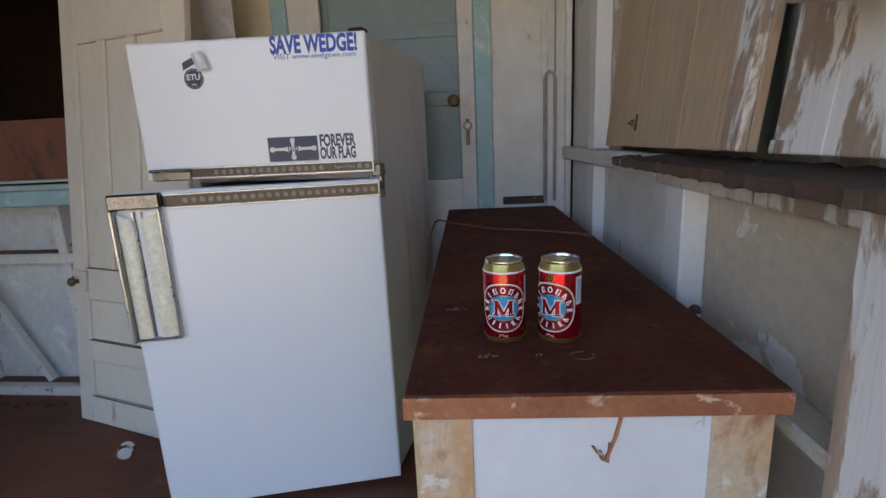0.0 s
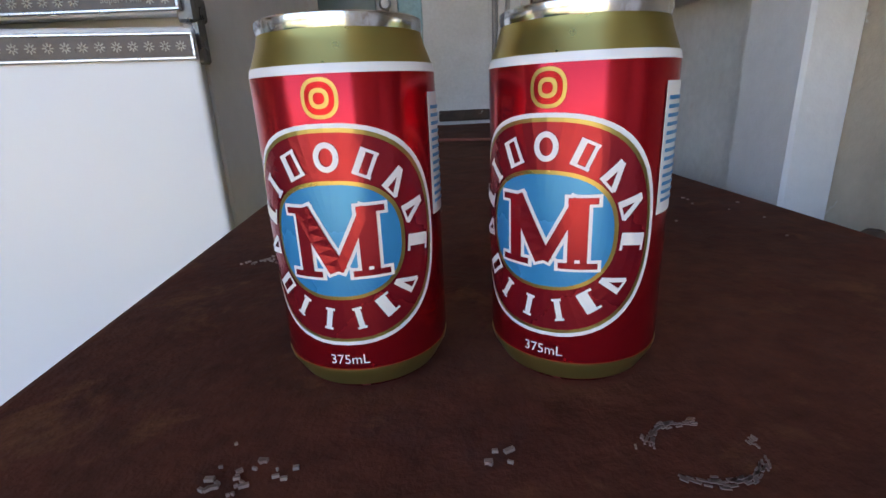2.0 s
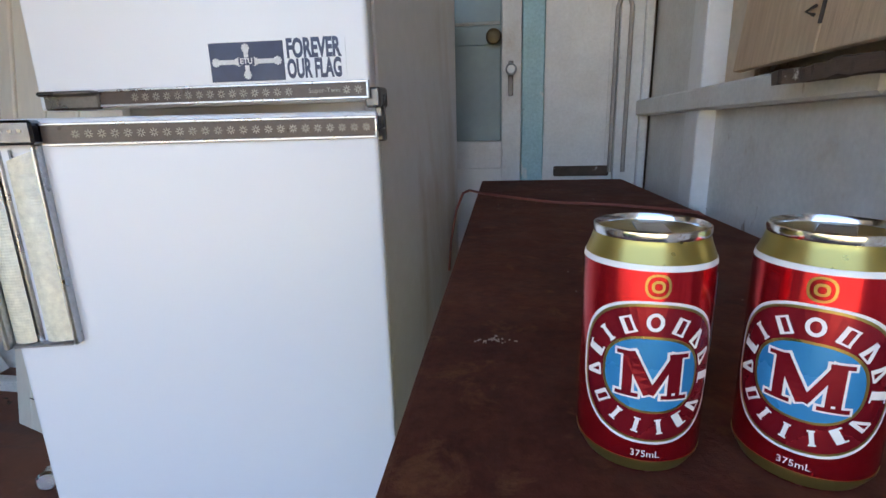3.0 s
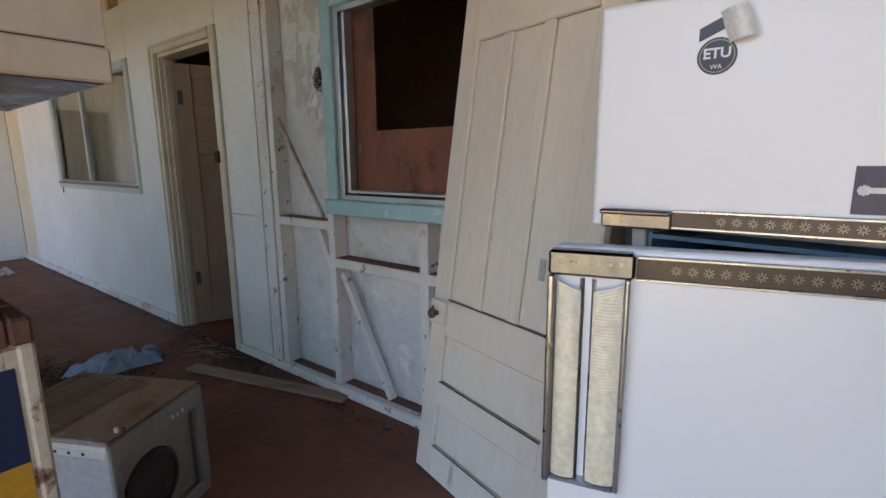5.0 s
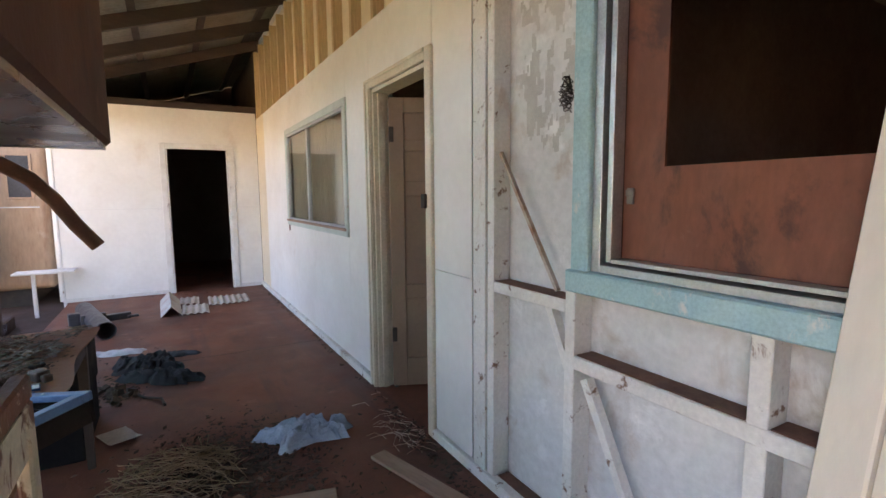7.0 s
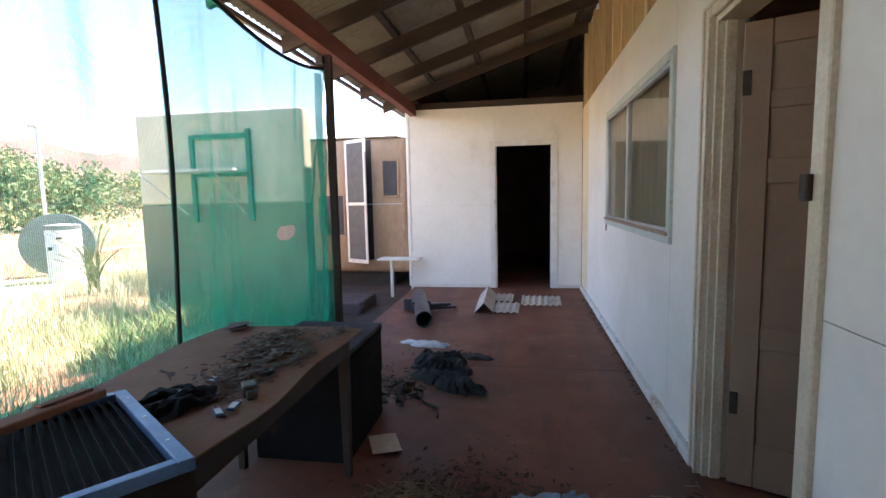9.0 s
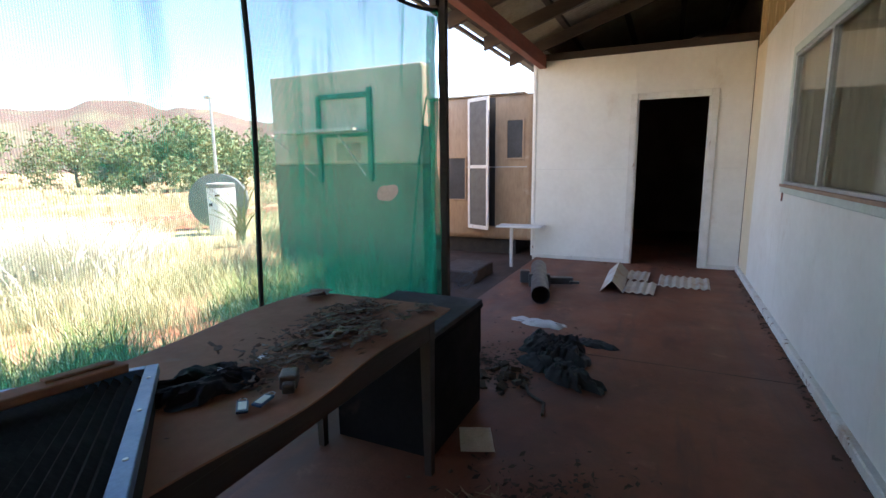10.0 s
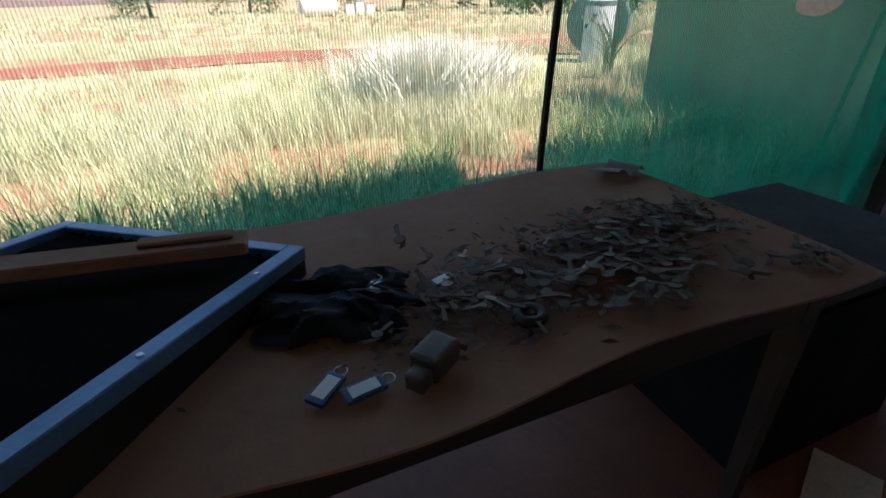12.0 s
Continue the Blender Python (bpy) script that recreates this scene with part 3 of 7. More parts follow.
for k in range(130):
    a = k * 0.9
    f = k / 130
    pts.append((-2.362 + 0.026 * math.sin(a * 1.7) * (0.3 + math.sin(math.pi * f)) * 0.8 + 0.012 * random.random(), NY - 0.03 + 0.015 * math.cos(a * 1.3), 1.715 - 0.085 * f + 0.020 * math.cos(a)))
tube(wire, pts, 0.0016, 5)
tube(wire, [(-2.385, NY - 0.012, 1.735), (-2.357, NY - 0.02, 1.73), (-2.342, NY - 0.02, 1.675)], 0.004, 5)
solo("tangled_wire", wire, iron_dark, "tangled rusty wire hanging beside the blue window frame", "wire", smooth=True)

# grey-green door with a white screen door frame
gd = tagged(new("door_2"), "grey-green panel door behind a white screen door frame", kind="structure")
gd.matrix_basis = CORNER
part("door_leaf", B((-1.27, -0.445, 0.055, 0.09, 0.0, 2.05)), green_grey, gd)
part("rail", B((-1.2, -0.50, 0.046, 0.056, 1.735, 1.80), (-1.2, -0.50, 0.046, 0.056, 1.40, 1.47), (-1.27, -1.17, 0.046, 0.056, 0.0, 2.05), (-0.53, -0.445, 0.046, 0.056, 0.0, 2.05), bevel=0.003), green_grey, gd)
part("moulding", B((-1.17, -0.53, 0.049, 0.056, 1.640, 1.652), (-1.17, -0.53, 0.049, 0.056, 1.475, 1.487), bevel=0.002), mat("pale_moulding", (0.42, 0.42, 0.36), (0.36, 0.36, 0.31), 5, 0.5), gd)
knob_bm = lathe([(0.012, 0), (0.012, 0.018), (0.024, 0.026), (0.030, 0.04), (0.026, 0.052), (0.012, 0.058)], 20)
knob = part("door_knob", knob_bm, brass, gd, "tarnished round brass knob", smooth=True, m=pose(-0.555, 0.05, 1.425, 90, 0, 0))
part("screen_stile", B((-0.523, -0.447, -0.012, 0.02, 0.0, 2.05), (-1.27, -1.20, -0.012, 0.02, 0.0, 2.05), (-1.2, -0.523, -0.012, 0.02, 1.98, 2.05), (-1.2, -0.523, -0.012, 0.02, 0.92, 1.03), bevel=0.003), old_white, gd, "white screen door frame")
part("kick_panel", B((-1.2, -0.523, -0.004, 0.004, 0.0, 0.92)), white_wall, gd)
part("handle_plate", B((-0.498, -0.478, -0.017, -0.012, 1.20, 1.33), bevel=0.003), dull_latch, gd)
part("handle_knob", lathe([(0.008, 0), (0.008, 0.02), (0.019, 0.028), (0.022, 0.04), (0.015, 0.05)], 16), mat("pale_grey_handle", (0.46, 0.45, 0.43), (0.38, 0.37, 0.35), 9, 0.45, metal=0.3), gd, "pale grey oval door handle", smooth=True, m=pose(-0.488, -0.017, 1.295, 90, 0, 0))

# ---- things in the front corner ----
enamel = mat("white_enamel", (0.79, 0.81, 0.83), (0.785, 0.80, 0.82), 1.5, 0.32, bump=0, rvar=0.0, grain=0.0, stains=[((0.45, 0.36, 0.28), 42, 0.775, 0.79, ONE)])
enamel_side = mat("dusty_enamel_side", (0.70, 0.70, 0.71), (0.63, 0.62, 0.61), 2, 0.45, bump=0.04, grain=0.03, stains=[((0.46, 0.38, 0.32), 3, 0.55, 0.75, (1, 1, 0.3))])
brown_trim = mat("brown_patterned_trim", (0.085, 0.055, 0.04), (0.07, 0.045, 0.033), 9, 0.35, bump=0.02)
gold_grey = mat("pale_ornament", (0.36, 0.32, 0.26), (0.28, 0.25, 0.20), 30, 0.4, metal=0.5)
grip = mat("ribbed_cream_plastic", (0.88, 0.84, 0.66), (0.84, 0.79, 0.60), 5, 0.25, bump=0.03, coat=0.4)
blue_in = mat("pale_blue_plastic", (0.25, 0.42, 0.55), (0.20, 0.35, 0.48), 3, 0.4)
rubber = mat("dark_rubber", (0.03, 0.03, 0.03), (0.05, 0.045, 0.04), 8, 0.7)
navy = mat("navy_vinyl", (0.018, 0.028, 0.085), (0.015, 0.024, 0.07), 4, 0.35, bump=0.02)
blue_ink = mat("blue_ink", (0.01, 0.06, 0.42), (0.01, 0.05, 0.36), 9, 0.4, bump=0)
white_ink = mat("white_print", (0.80, 0.80, 0.80), (0.76, 0.76, 0.76), 9, 0.4, bump=0)
black_ink = mat("dark_print", (0.03, 0.035, 0.06), (0.025, 0.03, 0.05), 9, 0.4, bump=0)

def lettering(words, size, material, parent, m, name="lettering", spacing=1.0, width=None, bold=0.0, bend=None):
    """Raised flat letters from the built-in font, centred, in the xz plane of m; bent round a cylinder if asked."""
    cu = bpy.data.curves.new(name, 'FONT')
    cu.body, cu.size, cu.align_x, cu.align_y, cu.space_character, cu.offset = words, size, 'CENTER', 'CENTER', spacing, bold
    cu.extrude, cu.resolution_u = (0.0 if bend else 0.0006), 3
    tmp = bpy.data.objects.new("tmp", cu)
    scene.collection.objects.link(tmp)
    me = bpy.data.meshes.new_from_object(tmp.evaluated_get(bpy.context.evaluated_depsgraph_get()))
    bpy.data.objects.remove(tmp)
    if width:
        co = np.empty(len(me.vertices) * 3, np.float32)
        me.vertices.foreach_get("co", co)
        co = co.reshape(-1, 3)
        co[:, 0] *= width / max(1e-6, co[:, 0].max() - co[:, 0].min())
        me.vertices.foreach_set("co", co.ravel())
    if bend:
        for v in me.vertices:
            v.co = bend(v.co)
    me.materials.clear()
    me.materials.append(material)
    ob = new(name, me)
    ob.parent = parent
    ob.matrix_basis = m
    return ob
UPRIGHT = pose(0, 0, 0, 90, 0, 0)

fridge = thing("refrigerator", "white two-door refrigerator with both doors ajar and stickers", "refrigerator", pose(0.040, 1.812, 0, 0, 0, -7))
FW, FD, FH = 0.725, 0.64, 1.565
for name, d in (("side_panel", (-FW, -FW + 0.035, 0, FD, 0.02, FH)), ("side_panel", (-0.035, 0, 0, FD, 0.02, FH)), ("back_panel", (-FW + 0.035, -0.035, FD - 0.04, FD, 0.05, FH)), ("top_panel", (-FW + 0.035, -0.035, 0, FD - 0.04, FH - 0.04, FH)), ("divider", (-FW + 0.035, -0.035, 0, FD - 0.04, 1.12, 1.165)), ("floor_panel", (-FW + 0.035, -0.035, 0, FD - 0.04, 0.05, 0.12))):
    part(name, B(d, bevel=0.004), enamel_side, fridge)
part("liner", B((-FW + 0.036, -FW + 0.045, 0.01, FD - 0.05, 0.13, 1.11), (-0.045, -0.036, 0.01, FD - 0.05, 0.13, 1.11), (-FW + 0.045, -0.045, FD - 0.06, FD - 0.05, 0.13, 1.5), (-FW + 0.045, -0.045, 0.01, FD - 0.05, 1.095, 1.105), (-FW + 0.045, -0.045, 0.06, FD - 0.06, 1.0, 1.012)), blue_in, fridge, "pale blue interior lining")
part("base", B((-FW + 0.03, -0.03, 0.03, FD - 0.03, 0.0, 0.05)), rubber, fridge)
dark_chrome = mat("dark_chrome", (0.20, 0.21, 0.24), (0.15, 0.16, 0.19), 4, 0.2, metal=1.0, bump=0)
dull_pull = mat("aged_chrome", (0.30, 0.28, 0.25), (0.22, 0.20, 0.18), 6, 0.3, metal=0.9, bump=0.02)
def fridge_door(name, z0, z1, turn, w):
    d = part(name, B((-w, 0, -0.055, -0.006, z0, z1), bevel=0.012, seg=3), enamel, fridge, smooth=True, m=pose(0, -0.004, 0, 0, 0, turn))
    part("gasket", B((-FW + 0.02, -0.02, -0.006, 0.004, z0 + 0.02, z1 - 0.02), bevel=0.002), rubber, d)
    return d
top_door = fridge_door("freezer_door", 1.142, FH, 10.5, 0.750)
low_door = fridge_door("fridge_door", 0.025, 1.122, 22, 0.795)
def patterned_strip(d, x0, x1, z0, z1):
    part("strip_edge", B((x0, x1, -0.066, -0.054, z1 - 0.005, z1), (x0, x1, -0.066, -0.054, z0, z0 + 0.005), (x1 - 0.005, x1, -0.066, -0.054, z0 + 0.005, z1 - 0.005), bevel=0.001), steel, d, "chrome trim edge")
    part("trim_strip", B((x0, x1 - 0.005, -0.062, -0.054, z0 + 0.005, z1 - 0.005)), brown_trim, d, "brown trim strip with flower pattern")
    fl = bmesh.new()
    n = int((x1 - x0 - 0.06) / 0.0245)
    zc = (z0 + z1) / 2
    for i in range(n):
        xc = x1 - 0.022 - i * 0.0245
        if d is top_door and 2 <= i < 6:
            continue
        for k in range(8):
            a = k * math.pi / 4
            box(fl, 0.0025, 0.0082, -0.0632, -0.0618, -0.0009, 0.0009, m=pose(xc, 0, zc) @ pose(0, 0, 0, 0, math.degrees(a), 0))
    tagged(part("flower_ornament", fl, gold_grey, d), kind="stuff")
patterned_strip(top_door, -FW + 0.13, -0.002, 1.146, 1.182)
HW = 0.795
patterned_strip(low_door, -HW + 0.145, -0.002, 1.068, 1.112)
lettering("Super-Twin", 0.013, gold_grey, top_door, pose(-0.095, -0.0625, 1.164) @ UPRIGHT, spacing=1.1)
part("door_pull", B((-FW - 0.002, -FW + 0.13, -0.085, -0.055, 1.170, 1.180), (-FW - 0.002, -FW + 0.13, -0.068, -0.054, 1.142, 1.180), bevel=0.004), dull_pull, top_door, "chrome pull bar")
# long chrome handle with ribbed cream grips
hz0, hz1 = 0.655, 1.115
part("handle_cap", B((-HW - 0.004, -HW + 0.143, -0.085, -0.05, 1.072, 1.118), bevel=0.005), dark_chrome, low_door, "dark chrome handle cap with maker's name plate")
lettering("▪▪▪▪▪▪▪", 0.022, dull_pull, low_door, pose(-HW + 0.07, -0.0855, 1.098) @ UPRIGHT, name="maker_name_bars", spacing=1.3, width=0.11)
hd = part("handle", B((-HW - 0.004, -HW + 0.008, -0.088, -0.05, hz0, 1.072), (-HW + 0.128, -HW + 0.137, -0.078, -0.05, hz0, 1.072), (-HW + 0.008, -HW + 0.128, -0.080, -0.05, hz0, hz0 + 0.008), bevel=0.003), steel, low_door, "long chrome door handle with ribbed grips")
part("recess", sheet(10, 2, lambda u, v: (-HW + 0.050 + 0.030 * u, -0.056 - 0.004 * math.cos(2 * math.pi * u), hz0 + 0.008 + v * 0.40)), steel, hd, smooth=True)
for x0, x1, flip in ((-HW + 0.010, -HW + 0.054, 1), (-HW + 0.076, -HW + 0.127, -1)):
    def grip_face(u, v, x0=x0, x1=x1, flip=flip):
        round_top = 0.018 * (1 if v > 0.93 else 0)
        a = u if flip > 0 else 1 - u
        return (x0 + u * (x1 - x0), -0.066 - 0.010 * math.sin(math.pi * (0.15 + 0.75 * (1 - a))) - 0.0005 * (1 if int(v * 128) % 2 else 0), hz0 + 0.010 + v * 0.395 - round_top * a)
    part("grip", sheet(8, 128, grip_face), grip, hd, "ribbed cream grip")
part("hinge", B((-0.004, 0.03, -0.06, -0.02, 1.128, 1.168), (0.012, 0.030, -0.05, -0.03, 1.06, 1.15), bevel=0.004), mat("dull_chrome", (0.22, 0.21, 0.20), (0.16, 0.15, 0.14), 4, 0.3, metal=0.9, bump=0), fridge, "chrome corner hinge")
part("hinge_cover", B((-0.05, 0.0, -0.05, -0.005, FH + 0.0, FH + 0.012), bevel=0.004), iron_dark, fridge)
# stickers on the upper door
FACE = -0.0555
part("slogan_sticker", B((-0.295, -0.026, FACE - 0.0008, FACE, 1.488, 1.556)), enamel, top_door, "white sticker with blue hand lettering")
lettering("SAVE WEDGE!", 0.068, blue_ink, top_door, pose(-0.160, FACE - 0.001, 1.532, 0, 0.5, 0) @ UPRIGHT, width=0.268, bold=0.0026)
lettering("VISIT www.wedgewa.com", 0.022, blue_ink, top_door, pose(-0.160, FACE - 0.001, 1.500, 0, 0.5, 0) @ UPRIGHT, width=0.255)
flag = part("flag_sticker", B((-0.337, -0.177, FACE - 0.0008, FACE, 1.188, 1.264)), navy, top_door, "navy union flag sticker with white cross and stars")
part("cross", B((-0.328, -0.186, FACE - 0.0016, FACE - 0.0006, 1.2215, 1.2305), (-0.2615, -0.2525, FACE - 0.0018, FACE - 0.0006, 1.196, 1.256)), white_ink, flag)
stars = bmesh.new()
for sx, sz in ((-0.324, 1.226), (-0.190, 1.226), (-0.257, 1.252), (-0.257, 1.200), (-0.274, 1.226), (-0.240, 1.226)):
    for k in range(4):
        box(stars, -0.0085, 0.0085, FACE - 0.0022, FACE - 0.0016, -0.0022, 0.0022, m=pose(sx, 0, sz, 0, 45 * k, 0))
tagged(part("star", stars, white_ink, flag), kind="stuff")
part("flag_centre", B((-0.274, -0.240, FACE - 0.0026, FACE - 0.0020, 1.219, 1.234)), navy, flag)
lettering("ETU", 0.015, white_ink, flag, pose(-0.257, FACE - 0.0028, 1.2265) @ UPRIGHT, bold=0.0004)
part("sticker_ground", B((-0.175, -0.047, FACE - 0.0008, FACE, 1.188, 1.264)), enamel, top_door)
for words, z in (("FOREVER", 1.246), ("OUR FLAG", 1.207)):
    lettering(words, 0.050, navy, top_door, pose(-0.114, FACE - 0.0011, z) @ UPRIGHT, width=0.114, bold=0.0020)
rs = part("round_sticker", lathe([(0.031, 0), (0.031, 0.0008)], 28), black_ink, top_door, "torn round dark sticker", m=pose(-0.545, FACE, 1.452, 90, 0, 0))
part("ring", lathe([(0.0275, 0), (0.0275, 0.0006)], 28), mat("dull_yellow", (0.45, 0.42, 0.2), (0.4, 0.37, 0.18), 9, 0.5), rs, m=pose(0, 0, 0.0008))
part("disc", lathe([(0.0260, 0), (0.0260, 0.0006)], 28), black_ink, rs, m=pose(0, 0, 0.0012))
lettering("ETU", 0.024, white_ink, top_door, pose(-0.545, FACE - 0.0022, 1.456) @ UPRIGHT, bold=0.0006)
lettering("WA", 0.011, white_ink, top_door, pose(-0.545, FACE - 0.0022, 1.434) @ UPRIGHT)
part("peeled_corner", sheet(8, 3, lambda u, v: (-0.545 + 0.018 * v + 0.042 * u, FACE - 0.002 - 0.022 * math.sin(math.pi * u * 0.8), 1.523 - 0.052 * v + 0.006 * u), 0.0006), white_ink, top_door, "curled peeling sticker corner", smooth=True)
part("peeled_back", sheet(4, 2, lambda u, v: (-0.575 + 0.04 * u, FACE - 0.001, 1.50 - 0.022 * v + 0.018 * u), 0.0006), black_ink, top_door)

# rusted chest freezer
rust_top = mat("rusted_lid", (0.155, 0.045, 0.024), (0.095, 0.027, 0.016), 5.0, 0.8, metal=0.0, spec=0.2, bump=0.2, bscale=160, grain=0.2, stains=[((0.20, 0.078, 0.042), 3.5, 0.58, 0.78, ONE), ((0.08, 0.032, 0.024), 8, 0.62, 0.75, ONE), ((0.19, 0.07, 0.03), 22, 0.58, 0.72, ONE), ((0.45, 0.32, 0.26), 60, 0.77, 0.80, ONE)])
rust_edge = mat("rusty_white_edge", (0.44, 0.17, 0.075), (0.30, 0.10, 0.045), 6, 0.6, bump=0.3, stains=[((0.62, 0.44, 0.30), 16, 0.56, 0.63, (1, 1, 1.5)), ((0.42, 0.20, 0.09), 5, 0.55, 0.7, ONE)])
rust_white = mat("white_enamel_with_rust", (0.70, 0.72, 0.74), (0.66, 0.66, 0.66), 2, 0.4, bump=0.12, grain=0.03, stains=[((0.60, 0.46, 0.30), 3.5, 0.56, 0.68, (1, 1, 0.6)), ((0.28, 0.12, 0.05), 9, 0.62, 0.68, ONE), ((0.30, 0.13, 0.06), 45, 0.70, 0.74, ONE)])
freezer = thing("chest_freezer", "long white chest freezer with a heavily rusted lid", "freezer", CORNER @ pose(-0.594, -1.921, -0.006, 0, 0, 0.2))
CW, CL = 0.545, 1.885
part("body", B((0.012, CW - 0.012, 0.015, CL - 0.01, 0.06, 0.838), bevel=0.01, seg=2), rust_white, freezer)
part("plinth", B((0.03, CW - 0.03, 0.05, CL - 0.03, 0.006, 0.06)), rubber, freezer)
part("yellowed_side", B((0.008, 0.0118, 0.02, CL - 0.02, 0.07, 0.836)), mat("yellowed_enamel", (0.62, 0.50, 0.24), (0.54, 0.42, 0.19), 3, 0.45, stains=[((0.3, 0.14, 0.07), 8, 0.62, 0.7, ONE)]), freezer, "yellowed enamel side")
part("lid", B((0, CW, 0, CL, 0.841, 0.880), bevel=0.005, seg=2), rust_top, freezer, "deep brown rusted lid")
part("lid_edge", B((-0.002, CW + 0.002, -0.003, 0.0, 0.842, 0.876)), rust_edge, freezer, "flaking rusty lid edge")
part("corner_panel", B((0.013, 0.098, 0.011, 0.0145, 0.07, 0.836), (CW - 0.10, CW - 0.012, 0.0115, 0.0145, 0.07, 0.836), bevel=0.001), mat("rusted_panel_edge", (0.66, 0.58, 0.46), (0.60, 0.42, 0.24), 5, 0.6, bump=0.2, stains=[((0.52, 0.24, 0.085), 5, 0.46, 0.62, (1, 1, 0.5)), ((0.30, 0.12, 0.05), 9, 0.55, 0.66, (1, 1, 0.5)), ((0.66, 0.62, 0.56), 12, 0.60, 0.66, ONE)]), freezer)
part("scratch_mark", T((((0.318, 0.012, 0.845), (0.308, 0.011, 0.80), (0.296, 0.011, 0.765)), 0.003), (((0.286, 0.012, 0.778), (0.294, 0.011, 0.76)), 0.002), (((0.275, 0.012, 0.785), (0.290, 0.011, 0.762)), 0.002), (((0.30, 0.012, 0.79), (0.298, 0.011, 0.758)), 0.002), seg=5), rust_edge, freezer)
CF = CORNER @ pose(-0.594, -1.921, 0.874, 0, 0, 0.2)
cord_pts = [(0.105, 2.30, 0.62), (0.112, 2.31, 0.72), (0.128, 2.335, 0.82), (0.148, 2.362, 0.872), (0.167, 2.371, 0.880), (0.22, 2.305, 0.8785), (0.289, 2.235, 0.8785), (0.42, 2.121, 0.8785), (0.589, 2.068, 0.8785), (0.70, 2.00, 0.8785), (0.748, 1.945, 0.880), (0.772, 1.92, 0.86), (0.776, 1.91, 0.70)]
solo("power_cord", T((cord_pts, 0.0042)), mat("red_brown_cord", (0.26, 0.07, 0.045), (0.20, 0.055, 0.04), 9, 0.5), "red-brown power cord draped over the rusty freezer lid", "cord", smooth=True)
random.seed(11)
def paint_flecks(bm, cx, cy, n, spread):
    for k in range(n):
        x, y, s = cx + random.gauss(0, spread), cy + random.gauss(0, spread * 0.6), random.uniform(0.0003, 0.0008)
        box(bm, -s * random.uniform(1, 4), s, -s, s * random.uniform(0.5, 1.5), 0.0, 0.0012, m=pose(x, y, 0, 0, 0, random.uniform(-40, 40)))
bm = bmesh.new()
for cx, cy, n, sp in ((0.063, 0.356, 26, 0.008), (0.128, 0.126, 16, 0.007), (0.118, 0.121, 8, 0.004), (0.2156, 0.1214, 5, 0.004), (0.3, 0.5, 14, 0.15), (0.45, 0.45, 8, 0.1), (0.25, 1.3, 30, 0.2)):
    paint_flecks(bm, cx, cy, n, sp)
for k in range(200):
    a = random.uniform(0, 2 * math.pi)
    if not (0.3 < a < 1.2 or 2.9 < a < 3.9 or a > 5.9):
        box(bm, -0.0014, 0.0010, -0.0003, 0.0004, 0, 0.0004, m=pose(0.283 + random.gauss(0.019, 0.0013) * math.cos(a), 0.119 + random.gauss(0.0148, 0.0012) * math.sin(a), 0, 0, 0, math.degrees(a) + 90))
tagged(solo("paint_flecks", bm, mat("old_paint_flecks", (0.36, 0.25, 0.20), (0.25, 0.16, 0.13), 30, 0.8), "pale flecks and a can ring on the lid", "flecks", CF), kind="stuff")

# two beer cans with a red label
can_red = mat("metallic_red", (0.46, 0.012, 0.020), (0.42, 0.010, 0.017), 3, 0.20, metal=0.75, bump=0.0, grain=0.0)
can_dark = mat("dark_red_print", (0.32, 0.014, 0.026), (0.29, 0.012, 0.022), 3, 0.26, metal=0.6, bump=0, grain=0)
can_gold = mat("metallic_gold", (0.42, 0.33, 0.10), (0.35, 0.27, 0.08), 3, 0.32, metal=0.85, bump=0, grain=0)
can_white = mat("white_label", (0.80, 0.78, 0.76), (0.76, 0.74, 0.72), 3, 0.35, bump=0, grain=0)
can_blue = mat("bright_blue_print", (0.03, 0.26, 0.55), (0.025, 0.24, 0.5), 3, 0.3, metal=0.3, bump=0, grain=0)
can_steel = mat("can_aluminium", (0.75, 0.76, 0.78), (0.7, 0.71, 0.73), 4, 0.22, metal=1.0, bump=0.0, grain=0.0)
CR, CH = 0.0325, 0.1275
def can_wrap(r):
    """Bends a flat drawing (x sideways, y up) round the can's front."""
    return lambda p: Vector((r * math.sin(p.x / CR), -r * math.cos(p.x / CR), p.y))
def can_oval(rx, rz, zc, r, inner=0.0):
    """A smooth rounded-oval patch on the can's front; a ring when inner is given."""
    n = 64
    def edge(k, f):
        a = 2 * math.pi * k / n
        c, s = math.cos(a), math.sin(a)
        q = 2.4
        return Vector((f * rx * math.copysign(abs(c) ** (2 / q), c), zc + f * rz * math.copysign(abs(s) ** (2 / q), s), 0))
    bm = bmesh.new()
    fs = [inner + (1 - inner) * j / 8 for j in range(9)] if inner else [0.02 + 0.98 * j / 10 for j in range(11)]
    rings = [[bm.verts.new(can_wrap(r)(edge(k, f))) for k in range(n)] for f in fs]
    for a, b in zip(rings, rings[1:]):
        for k in range(n):
            bm.faces.new((a[k], a[(k + 1) % n], b[(k + 1) % n], b[k]))
    if not inner:
        bm.faces.new(rings[0])
    return bm
